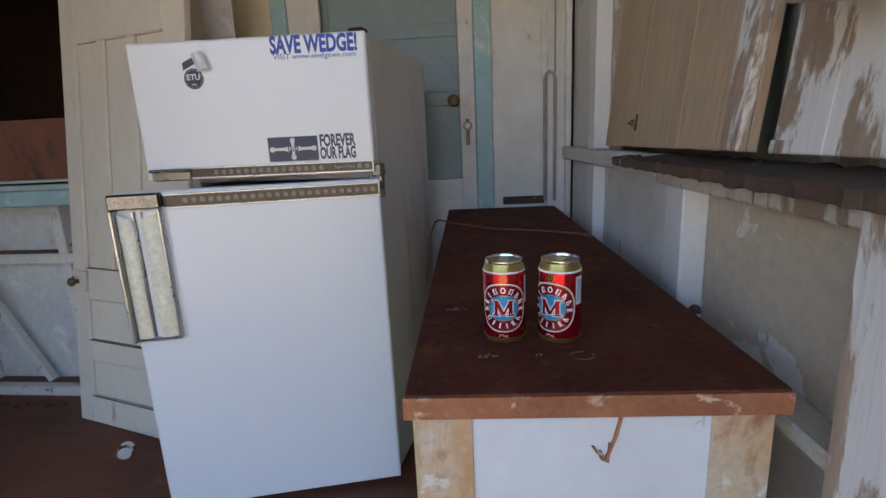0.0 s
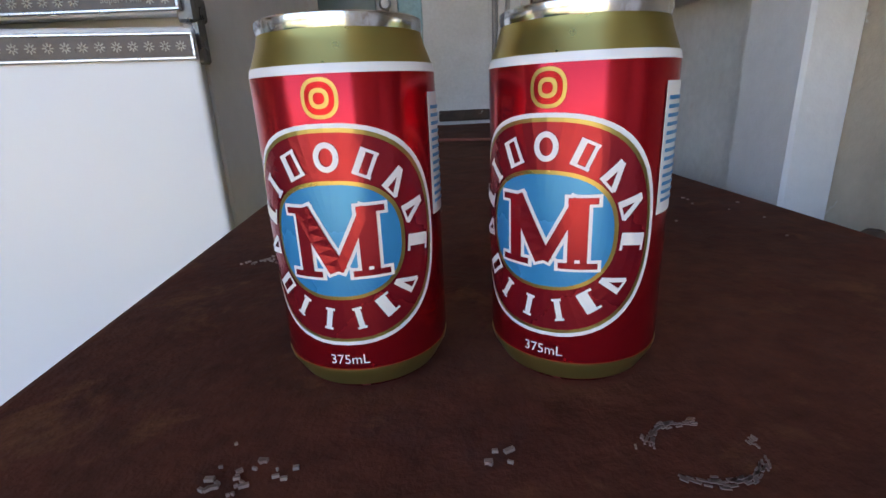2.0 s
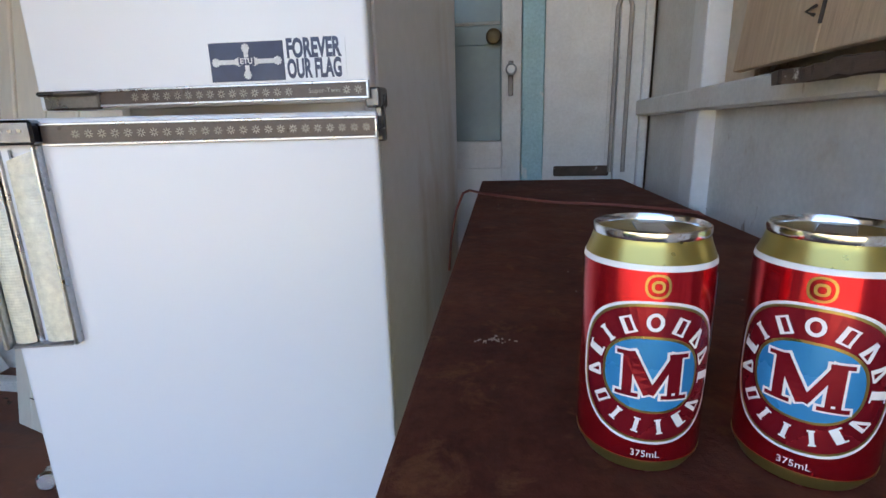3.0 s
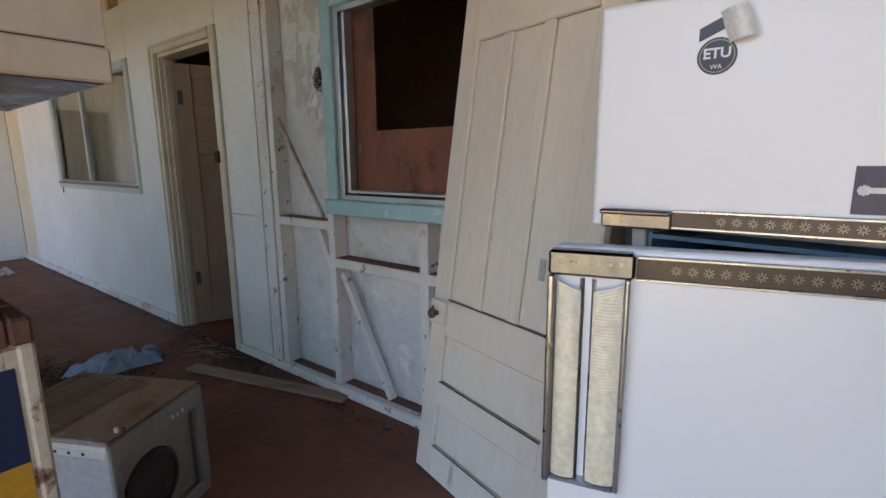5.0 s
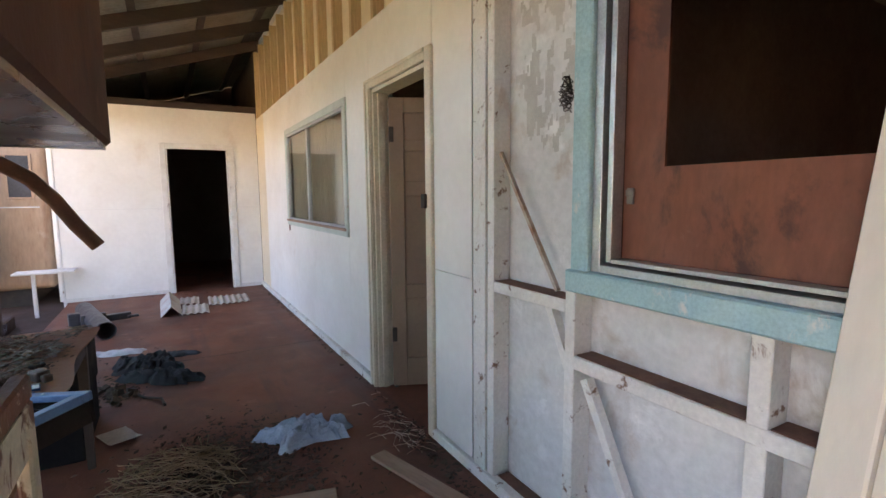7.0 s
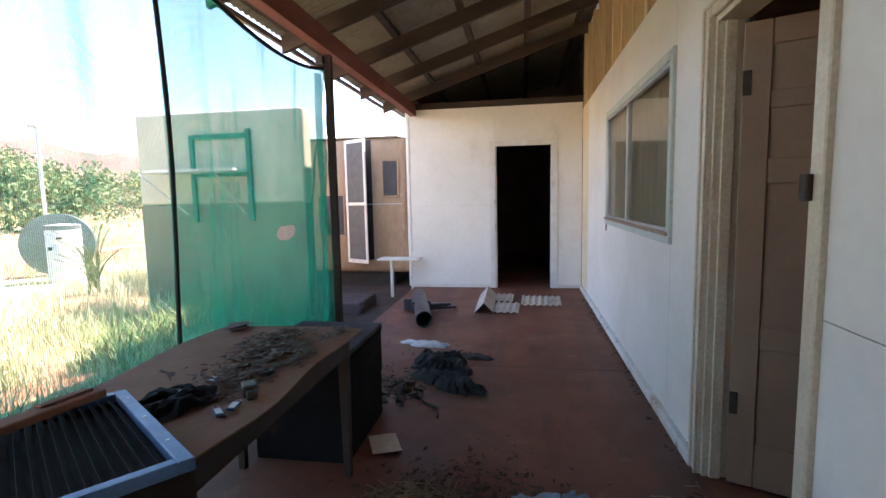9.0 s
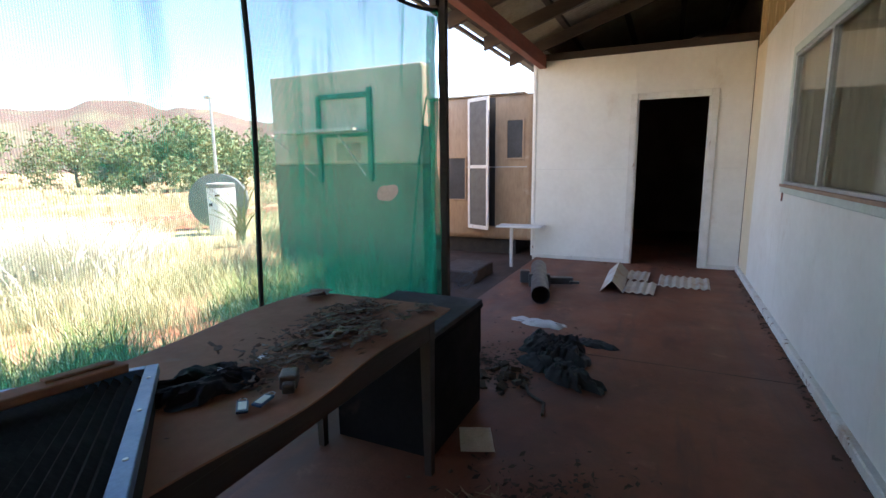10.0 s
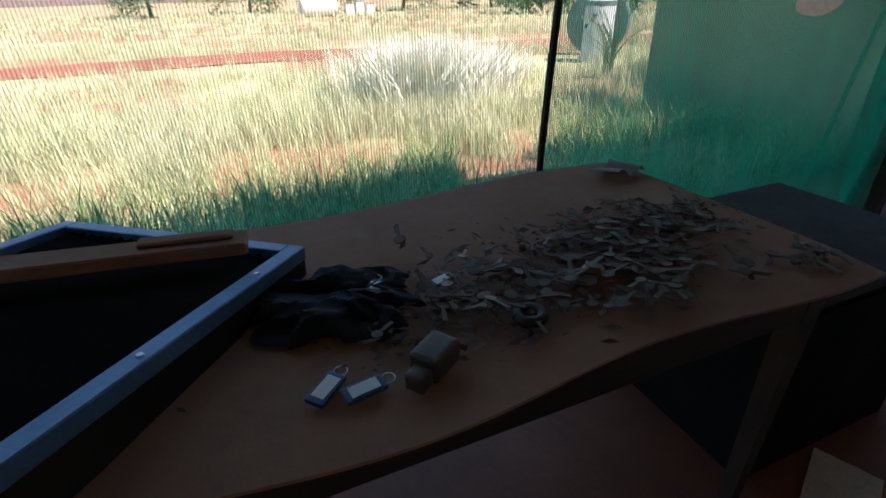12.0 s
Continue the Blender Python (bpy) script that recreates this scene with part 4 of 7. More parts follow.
def beer_can():
    c = thing("beer_can", "red and gold aluminium beer can with an oval label", "can", group="beer cans on the freezer")
    part("body", lathe([(CR * 0.80, 0.0), (CR * 0.86, 0.002), (CR * 0.985, 0.009), (CR, 0.013), (CR, 0.1105), (CR * 0.985, 0.1125)], 56), can_red, c, smooth=True)
    part("base_band", lathe([(CR * 0.868, 0.002), (CR * 0.992, 0.009), (CR * 1.003, 0.0105), (CR * 1.003, 0.0108)], 56), can_gold, c, "gold base band", smooth=True)
    part("neck", lathe([(CR * 0.985, 0.1128), (CR * 0.90, 0.1200), (CR * 0.865, 0.124), (CR * 0.865, 0.1245)], 56), can_gold, c, "gold tapered neck", smooth=True)
    part("neck_line", lathe([(CR * 1.002, 0.1105), (CR * 0.992, 0.1128), (CR * 0.985, 0.1133)], 56), can_white, c, smooth=True)
    part("rim", lathe([(CR * 0.79, 0.123), (CR * 0.87, 0.1235), (CR * 0.885, 0.1255), (CR * 0.88, CH), (CR * 0.855, CH + 0.0005), (CR * 0.83, CH - 0.001), (CR * 0.82, 0.1242), (CR * 0.5, 0.1240)], 56), can_steel, c, "bright aluminium rim and top", smooth=True)
    tab = part("pull_tab", B((-0.008, 0.008, -0.014, 0.012, 0.1246, 0.1256), (-0.006, 0.006, -0.018, -0.014, 0.1246, 0.1256), bevel=0.0004), can_steel, c)
    r = CR
    oz, ow, oh = 0.0585, 0.0380, 0.0378
    part("label_border", can_oval(ow, oh, oz, r + 0.00015), can_white, c, "white label border")
    part("label_gold", can_oval(ow * 0.955, oh * 0.962, oz, r + 0.0003), can_gold, c)
    part("label_field", can_oval(ow * 0.915, oh * 0.928, oz, r + 0.00045), can_dark, c, "dark red label field")
    part("centre_gold", can_oval(0.0236, 0.0203, oz, r + 0.0006), can_gold, c)
    part("centre_blue", can_oval(0.0221, 0.0190, oz, r + 0.00075), can_blue, c, "blue oval centre")
    ident = Matrix.Identity(4)
    def flat_word(words, size, z, material, rr, name="lettering", width=None, bold=0.0, x=0.0):
        w = can_wrap(rr)
        return lettering(words, size, material, c, ident, name, width=width, bold=bold, bend=lambda p: w(Vector((p.x + x, p.y + z, 0))) + Vector((0, -0.0001 - p.z * 0.1, 0)))
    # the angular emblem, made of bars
    def emblem_shape(s, rr, material, grow):
        bm = bmesh.new()
        bars = [((-0.40, -0.5), (-0.40, 0.5), 0.085), ((0.40, -0.5), (0.40, 0.5), 0.115), ((-0.40, 0.5), (0.0, -0.42), 0.115), ((0.0, -0.42), (0.40, 0.5), 0.065), ((-0.60, 0.47), (-0.28, 0.47), 0.045), ((0.28, 0.47), (0.62, 0.47), 0.045), ((-0.60, -0.47), (-0.2, -0.47), 0.045), ((0.18, -0.47), (0.64, -0.47), 0.045)]
        for j, (a, b, w) in enumerate(bars):
            a, b = Vector(a), Vector(b)
            d = (b - a).normalized()
            nrm = Vector((-d.y, d.x))
            w += grow
            a, b = a - d * grow, b + d * grow
            n = 6
            row = []
            for i in range(n + 1):
                p = a + (b - a) * i / n
                row.append([bm.verts.new(can_wrap(rr + 0.00003 * j)(Vector(((p.x + sgn * nrm.x * w) * s, oz + (p.y + sgn * nrm.y * w) * s * 0.86, 0)))) for sgn in (-1, 1)])
            for p, q in zip(row, row[1:]):
                bm.faces.new((p[0], q[0], q[1], p[1]))
        return bm
    part("emblem_edge", emblem_shape(0.0268, r + 0.00095, can_white, 0.045), can_white, c)
    part("emblem", emblem_shape(0.0268, r + 0.00125, can_dark, 0.0), can_dark, c, "red angular emblem edged in white")
    def arc(cx, cz, rx, rz, a0, a1, n=10):
        return [(cx + rx * math.cos(radians(a0 + (a1 - a0) * k / n)), cz + rz * math.sin(radians(a0 + (a1 - a0) * k / n))) for k in range(n + 1)]
    # the name round the oval is drawn as plain marks: rings, uprights and pairs of uprights
    bar = lambda x, z, h: ([(x - h, z), (x + h, z)], 0.045)
    stem = lambda x, w=0.10: ([(x, -0.5), (x, 0.5)], w)
    strokes = {
        "ring": [(arc(0, 0, 0.36, 0.44, 0, 360, 24), 0.085)],
        "upright": [stem(0.0), bar(0, 0.455, 0.2), bar(0, -0.455, 0.2)],
        "pair": [stem(-0.24), stem(0.26, 0.06), bar(0.0, 0.455, 0.36), bar(0.0, -0.455, 0.36)],
        "slant": [stem(-0.24), ([(-0.2, 0.46), (0.34, -0.46)], 0.08), bar(0.0, -0.455, 0.36)],
        "block": [stem(-0.2), stem(0.04), bar(0.06, 0.455, 0.3), bar(0.06, -0.455, 0.3)]}
    def mark(kind, cap, px, pz, rot):
        bm = bmesh.new()
        cr, sr = math.cos(rot), math.sin(rot)
        for j, (line, w) in enumerate(strokes[kind]):
            wrap = can_wrap(r + 0.0009 + 0.00003 * j)
            line = [Vector(p) for p in line]
            if len(line) == 2:
                line = [line[0].lerp(line[1], k / 4) for k in range(5)]
            row = []
            for k, p in enumerate(line):
                d = (line[min(k + 1, len(line) - 1)] - line[max(k - 1, 0)]).normalized()
                pair = []
                for sgn in (-1, 1):
                    q = (p + Vector((-d.y, d.x)) * w * 1.22 * sgn) * cap
                    pair.append(bm.verts.new(wrap(Vector((px + q.x * cr - q.y * sr, pz + q.x * sr + q.y * cr, 0)))))
                row.append(pair)
            for a, b in zip(row, row[1:]):
                bm.faces.new((a[0], b[0], b[1], a[1]))
        return bm
    def arc_marks(kinds, rad_x, rad_z, a0, a1, cap, top):
        for i, kind in enumerate(kinds):
            a = radians(a0 + (a1 - a0) * i / (len(kinds) - 1))
            part("mark", mark(kind, cap, rad_x * math.sin(a), oz + rad_z * math.cos(a), -a if top else math.pi - a), can_white, c)
    arc_marks(("slant", "block", "upright", "pair", "ring", "pair", "slant", "slant", "block"), 0.0290, 0.0276, -97, 97, 0.0086, True)
    arc_marks(("pair", "upright", "upright", "upright", "block", "slant"), 0.0285, 0.0276, 233, 127, 0.0080, False)
    flat_word("375mL", 0.0052, 0.0150, can_white, r + 0.0003)
    part("crest", can_oval(0.0058, 0.0060, 0.1035, r + 0.0003), can_gold, c, "small gold crest")
    part("crest_inside", can_oval(0.0046, 0.0048, 0.1035, r + 0.0005), can_red, c)
    part("crest_knot", can_oval(0.0030, 0.0030, 0.1035, r + 0.0007), can_gold, c)
    part("crest_centre", can_oval(0.0017, 0.0017, 0.1035, r + 0.0009), can_red, c)
    side = can_wrap(r + 0.0003)
    part("side_panel", sheet(10, 2, lambda u, v: side(Vector((0.0395 + 0.015 * u, 0.062 + 0.042 * v, 0)))), can_white, c, "white side panel with blue bars")
    for k in range(13):
        bar = bmesh.new()
        z = 0.066 + 0.0027 * k
        g = [[bar.verts.new(can_wrap(r + 0.0006)(Vector((0.041 + 0.012 * i / 5, z + dz, 0)))) for dz in (0, 0.0012)] for i in range(6)]
        for p, q in zip(g, g[1:]):
            bar.faces.new((p[0], q[0], q[1], p[1]))
        part("bar", bar, can_blue, c)
    return c
can = beer_can()
CAN_SIZE = Matrix.Diagonal((1.15, 1.15, 1.17, 1))
copy_thing(can, pose(0.5305, 1.059, 0.8745, 0, 0, -32) @ CAN_SIZE)
can.matrix_basis = pose(0.4330, 1.062, 0.8745, 0, 0, -4) @ CAN_SIZE

# ---- east wall joinery ----
part("wall_stud", B((0.0, 0.06, -0.60, -0.503, 0.0, 3.5), bevel=0.003), bright_post, wall_e)
part("post", B((0.0, 0.06, -1.42, -1.318, 0.0, 1.10), bevel=0.004), bright_post, wall_e)
part("rail", B((-0.012, 0.05, -1.262, 0.0, 1.112, 1.170), bevel=0.006), old_white, wall_e)
part("apron_board", B((-0.006, 0.055, -1.99, -1.263, 1.098, 1.156), bevel=0.005), peel, wall_e)
part("corner_strip", B((0.0, 0.03, -0.03, 0.0, 0.0, 3.4), bevel=0.004), old_white, wall_e)
part("cream_bead", B((-0.01, 0.06, -2.3, -1.40, 0.755, 0.785), bevel=0.005), trim_cream, wall_e)
part("inner_lining", B((0.045, 0.058, -0.503, 0.0, 0.0, 3.4), (0.045, 0.058, -1.318, -0.60, 0.0, 1.12)), old_white, wall_e)
bm = sheet(6, 90, lambda u, v: (-0.070 + 0.125 * u + 0.010 * noise.noise((v * 34, 1, 0)) * (1 - u), -1.09 - 0.98 * v, 1.160 + 0.006 * noise.noise((v * 26, 5, u * 2)) + 0.010 * u), 0.022)
part("window_sill", bm, rot_wood, wall_e, "rotten dark window sill")
part("peeling_post", B((-0.02, 0.05, -2.33, -1.95, 0.0, 1.145), bevel=0.006), peel_heavy, wall_e)
part("teal_trim", B((-0.015, 0.05, -2.13, -1.99, 1.20, 2.6), bevel=0.005), teal, wall_e)
def shutter(name, w, h, m, edge, face):
    s = thing(name, "weathered timber window shutter leaning in the open window", "shutter", m)
    n = 3
    for k in range(n):
        part("board", B((0.0, 0.018, -w * (k + 1) / n + 0.001, -w * k / n - 0.001, 0.0, h), bevel=0.002), face, s)
    part("batten", B((-0.02, 0.0, -w, -w + 0.06, 0.0, h), bevel=0.003), edge, s)
    return s
sh1 = shutter("window_shutter", 0.88, 1.0, CORNER @ pose(-0.01, -0.80, 1.188, 0, 6, 0), peel_heavy, grey_wood)
part("staple", T((((-0.006, -0.28, 0.060), (-0.02, -0.28, 0.064), (-0.006, -0.28, 0.075)), 0.003), (((-0.003, -0.295, 0.045), (-0.003, -0.295, 0.09)), 0.003)), iron_dark, sh1)
sh2 = shutter("window_shutter", 0.34, 1.0, CORNER @ pose(-0.01, -1.745, 1.188, 0, 6, 0), peel_heavy, peel_heavy)
part("foot_block", B((-0.004, 0.03, -0.03, 0.0, -0.0, 0.02)), peel, sh2)
solo("window_curtain", sheet(16, 10, lambda u, v: (0.09 + 0.015 * math.sin(u * 14), -1.50 - 0.40 * u, 1.19 + 0.5 * v - 0.05 * u * v)), mat("pale_green_cloth", (0.42, 0.48, 0.42), (0.34, 0.40, 0.35), 5, 0.8), "limp pale green curtain in the broken window", "curtain", CORNER, smooth=True)
solo("cream_pelmet", B((-0.11, 0.02, -2.4, -1.905, 1.37, 1.48), bevel=0.012, seg=3), trim_cream, "cream metal box fixed above the broken window", "box", CORNER, smooth=True)
solo("conduit_pipe", T((((-0.10, -0.02, 0.90), (-0.10, -0.02, 1.50), (-0.092, -0.02, 1.525), (-0.075, -0.02, 1.535), (-0.058, -0.02, 1.525), (-0.05, -0.02, 1.50), (-0.05, -0.02, 0.90)), 0.0085), (((-0.05, -0.02, 1.53), (-0.05, -0.02, 2.4)), 0.004)), mat("grey_pipe_paint", (0.42, 0.38, 0.34), (0.33, 0.29, 0.26), 8, 0.5), "bent grey pipe loop fixed on the corner wall", "pipe", CORNER, smooth=True)
solo("rotten_board_end", B((-0.315, -0.10, -0.012, 0.0, 0.885, 0.925), bevel=0.004), rot_wood, "rotten lower edge of the wall board", "board", CORNER)
solo("brown_lump", lathe([(0.006, 0), (0.012, 0.002), (0.012, 0.012), (0.006, 0.018)], 12), rot_wood, "dark knob caught between freezer and wall", "knob", CORNER @ pose(-0.022, -1.56, 0.85), smooth=True)

# ---- leaning white door ----
ax = Vector((0.961, -0.274, -0.007)).normalized()
az = Vector((0.045, 0.135, 0.99))
az = (az - ax * az.dot(ax)).normalized()
ay = az.cross(ax)
LEAN_DOOR = Matrix((ax, ay, az)).transposed().to_4x4()
LEAN_DOOR.translation = (-1.583, 2.12, 0.006)
ldoor = thing("loose_door", "old white panelled door leaning against the wall", "door", LEAN_DOOR)
DWD, DHT = 0.76, 2.035
frame_bm = B((0, 0.10, 0, 0.038, 0, DHT), (DWD - 0.12, DWD, 0, 0.038, 0, DHT), (0.10, 0.64, 0.0005, 0.0375, 0, 0.13), (0.10, 0.64, 0.0005, 0.0375, 0.59, 0.735), (0.10, 0.64, 0.0005, 0.0375, 0.30, 0.40), (0.10, 0.64, 0.0005, 0.0375, 1.73, DHT), (0.235, 0.285, 0.001, 0.037, 0.735, 1.73), (0.425, 0.475, 0.001, 0.037, 0.735, 1.73), bevel=0.005)
part("door_frame", frame_bm, door_white, ldoor)
for x0, x1, z0, z1 in ((0.10, 0.235, 0.735, 1.73), (0.285, 0.425, 0.735, 1.73), (0.475, 0.64, 0.735, 1.73), (0.10, 0.64, 0.13, 0.30), (0.10, 0.64, 0.40, 0.59)):
    part("door_panel", B((x0 + 0.003, x1 - 0.003, 0.010, 0.026, z0 + 0.003, z1 - 0.003), bevel=0.003), door_white, ldoor)
part("joint_crack", B((0.10, 0.64, 0.0, 0.003, 0.734, 0.7375), (0.10, 0.64, 0.0, 0.003, 0.397, 0.401), (0.10, 0.64, 0.0, 0.003, 0.128, 0.131), m=pose(0, -0.003, 0)), rot_wood, ldoor)
lk = part("rim_lock", B((0.002, 0.105, -0.014, 0.0, 0.625, 0.725), bevel=0.012, seg=3), door_white, ldoor, "painted rim lock case")
part("lock_knob", lathe([(0.010, 0), (0.010, 0.012), (0.019, 0.02), (0.021, 0.032), (0.012, 0.04)], 18), brass, lk, "dark bronze knob", smooth=True, m=pose(0.055, -0.014, 0.672, 90, 0, 0))
part("key_slot", B((0.020, 0.025, -0.0155, -0.013, 0.668, 0.695), (0.015, 0.030, -0.0155, -0.013, 0.685, 0.69)), rubber, lk)
part("tape_scrap", B((0.545, 0.568, -0.001, 0.0005, 0.905, 0.975)), alu, ldoor)

# ---- steel appliance with the overhanging top box ----
cream_steel = mat("cream_steel", (0.60, 0.52, 0.40), (0.54, 0.46, 0.34), 3, 0.5, bump=0.06, grain=0.04, stains=[((0.36, 0.22, 0.13), 6, 0.62, 0.75, (1, 1, 0.4))])
rust_brown = mat("brown_rust_steel", (0.12, 0.052, 0.03), (0.075, 0.035, 0.023), 2.5, 0.8, spec=0.2, metal=0.0, bump=0.12, grain=0.08, stains=[((0.05, 0.026, 0.022), 3, 0.58, 0.72, ONE), ((0.22, 0.11, 0.07), 5, 0.62, 0.8, ONE)])
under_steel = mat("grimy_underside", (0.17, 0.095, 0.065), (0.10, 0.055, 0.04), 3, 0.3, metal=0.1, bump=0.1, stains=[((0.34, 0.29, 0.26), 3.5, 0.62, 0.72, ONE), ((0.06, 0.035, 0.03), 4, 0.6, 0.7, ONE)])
rust_frame = mat("rusting_white_frame", (0.66, 0.60, 0.48), (0.58, 0.50, 0.38), 5, 0.6, bump=0.35, bscale=50, stains=[((0.14, 0.05, 0.025), 9, 0.555, 0.60, (1, 1, 0.6)), ((0.42, 0.22, 0.08), 6, 0.60, 0.72, ONE)])
grey_steel = mat("grey_steel_column", (0.40, 0.41, 0.41), (0.33, 0.33, 0.33), 3, 0.4, metal=0.3, bump=0.05)
appl = thing("old_appliance", "rusted cream steel appliance with an overhanging top box", "appliance", pose(-1.32, 0.905, 0))
ADX, ADY = -0.86, -0.62
for x, w in ((-0.022, 0.022), (ADX, 0.045)):
    for y, d in ((-0.024, 0.024), (ADY, 0.045)):
        part("leg", B((x, x + w, y, y + d, 0.0, 0.99), bevel=0.005), rust_frame, appl)
part("front_panel", B((-0.012, -0.004, ADY + 0.045, -0.024, 0.12, 0.985)), rust_frame, appl)
part("warning_sticker", B((-0.004, -0.0025, -0.12, -0.030, 0.78, 0.955)), navy, appl, "navy part of a faded sticker")
part("yellow_sticker", B((-0.004, -0.0022, -0.12, -0.030, 0.30, 0.79)), mat("orange_yellow_vinyl", (0.62, 0.33, 0.03), (0.56, 0.30, 0.03), 5, 0.45), appl, "orange-yellow part of a faded sticker")
part("side_panel", B((ADX + 0.045, -0.045, -0.012, -0.004, 0.90, 0.985)), rust_frame, appl)
rim = bmesh.new()
for d in ((ADX, 0.0, -0.03, 0.0, 0.99, 1.035), (ADX, 0.0, ADY, ADY + 0.03, 0.99, 1.035), (ADX, ADX + 0.03, ADY + 0.03, -0.03, 0.99, 1.035), (-0.03, 0.0, ADY + 0.03, -0.03, 0.99, 1.035)):
    box(rim, *d)
bmesh.ops.bevel(rim, geom=rim.edges[:], offset=0.005, segments=1, affect='EDGES')
part("top_rim", rim, mat("flaking_rust_rim", (0.22, 0.10, 0.06), (0.12, 0.05, 0.035), 8, 0.7, bump=0.5, stains=[((0.62, 0.52, 0.42), 11, 0.57, 0.62, ONE)]), appl, "flaking rusty top rim")
part("tray", B((ADX + 0.03, -0.03, ADY + 0.03, -0.03, 0.985, 0.995)), rust_brown, appl)
part("column", B((-0.62, -0.02, -0.60, -0.056, 0.995, 1.418), bevel=0.006), grey_steel, appl, "grey steel column")
part("top_box", B((-0.718, 0.0, -0.75, 0.156, 1.418, 2.05), bevel=0.006), rust_brown, appl, "brown rusted overhanging box")
part("box_front", B((0.0, 0.006, -0.75, 0.156, 1.472, 2.05), bevel=0.002), cream_steel, appl)
part("box_trim", B((0.0, 0.012, -0.755, 0.158, 1.411, 1.469), bevel=0.004), cream_steel, appl)
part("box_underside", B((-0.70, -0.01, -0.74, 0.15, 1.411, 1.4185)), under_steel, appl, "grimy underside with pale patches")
part("under_handle", T((((-0.62, 0.0, 1.412), (-0.615, 0.0, 1.398), (-0.56, 0.0, 1.398), (-0.555, 0.0, 1.412)), 0.004)), iron_dark, appl)
part("bent_handle", T((((-1.80, 0.62, 1.428), (-2.00, 0.74, 1.425), (-2.16, 0.85, 1.412), (-2.18, 0.893, 1.397), (-2.185, 0.93, 1.372), (-2.19, 0.96, 1.335), (-2.195, 0.987, 1.29), (-2.20, 1.016, 1.25)), 0.0125)), mat("rusty_bar", (0.20, 0.09, 0.055), (0.12, 0.055, 0.035), 20, 0.6, bump=0.3, metal=0.2), appl, "bent rusty bar", smooth=True, m=pose(1.32, -0.905, 0))

# ---- rusted air conditioner on the floor ----
ac = thing("air_conditioner", "rusted window air conditioner standing on the floor", "air conditioner", pose(-2.41, 0.897, 0, 0, 0, 27.9))
AW, AD, AH = 0.52, 0.416, 0.45
ac_top = mat("rusty_cream_sheet", (0.40, 0.255, 0.16), (0.30, 0.17, 0.10), 4, 0.6, bump=0.15, stains=[((0.22, 0.085, 0.04), 4, 0.48, 0.62, ONE), ((0.56, 0.47, 0.38), 6, 0.60, 0.7, ONE)])
ac_grey = mat("grimy_grey_sheet", (0.40, 0.38, 0.36), (0.30, 0.28, 0.26), 4, 0.55, metal=0.2, bump=0.15, stains=[((0.22, 0.12, 0.08), 6, 0.6, 0.72, ONE)])
ac_white = mat("grubby_pale_sheet", (0.56, 0.56, 0.57), (0.48, 0.47, 0.47), 4, 0.5, bump=0.1, stains=[((0.34, 0.25, 0.2), 7, 0.62, 0.72, ONE)])
part("body", B((0.004, AW - 0.004, 0.004, 0.012, 0, AH - 0.01), (0.004, AW - 0.004, AD - 0.012, AD - 0.004, 0, AH - 0.01), (0.004, 0.012, 0.012, AD - 0.012, 0, AH - 0.01), (0.012, AW - 0.012, 0.012, AD - 0.012, 0.0, 0.012)), ac_white, ac)
part("side_flange", B((0.0, AW + 0.004, -0.006, 0.004, AH - 0.055, AH - 0.012), (0.0, AW, -0.010, -0.006, AH - 0.05, AH - 0.03), bevel=0.002), old_white, ac)
hole = mesh_of(B((0, 0.010, -0.0115, -0.0095, 0, 0.008)), "screw_hole", rubber)
for k in range(9):
    part("screw_hole", hole, None, ac, m=pose(0.04 + 0.05 * k, 0, AH - 0.044))
for d in ((0, AW, 0, 0.025), (0, AW, AD - 0.03, AD), (0, 0.025, 0.025, AD - 0.03), (0.165, 0.185, 0.025, AD - 0.03), (0.325, AW, 0.025, AD - 0.03)):
    part("top_strip", B((*d, AH - 0.008, AH)), ac_top, ac, "rusty top sheet strip")
pitch = (AD - 0.055) / 21
bar = mesh_of(B((0, 0.14, 0, pitch * 0.42, AH - 0.008, AH - 0.001)), "slot_bar", ac_top)
for k in range(21):
    for x0 in (0.025, 0.185):
        part("slot_bar", bar, None, ac, m=pose(x0, 0.025 + k * pitch, 0))
part("front_rail", B((AW - 0.004, AW + 0.012, 0.0, AD, AH - 0.085, AH - 0.012), (AW - 0.004, AW + 0.012, 0.0, AD, 0.0, 0.05), (AW - 0.004, AW + 0.014, AD - 0.04, AD + 0.004, 0.05, AH - 0.085), (AW - 0.004, AW + 0.012, 0.0, 0.03, 0.05, AH - 0.085), bevel=0.003), ac_grey, ac)
part("fan_shroud", B((AW - 0.03, AW - 0.02, 0.03, AD - 0.04, 0.05, AH - 0.085)), ac_grey, ac)
part("fan_opening", lathe([(0.125, 0), (0.118, 0.010), (0.105, 0.012), (0.10, 0.002)], 32), rubber, ac, "dark round fan opening", smooth=True, m=pose(AW - 0.0195, 0.17, 0.185, 0, 90, 0))
for k in range(3):
    part("knob", B((AW + 0.012, AW + 0.022, 0.245 + 0.024 * k, 0.257 + 0.024 * k, AH - 0.062, AH - 0.047), bevel=0.002), can_white, ac)
part("tab", B((AW - 0.02, AW + 0.016, 0.05, 0.062, AH, AH + 0.018), bevel=0.002), rust_frame, ac)
part("coil_block", B((0.03, AW - 0.05, 0.03, AD - 0.04, 0.02, 0.34)), rubber, ac)

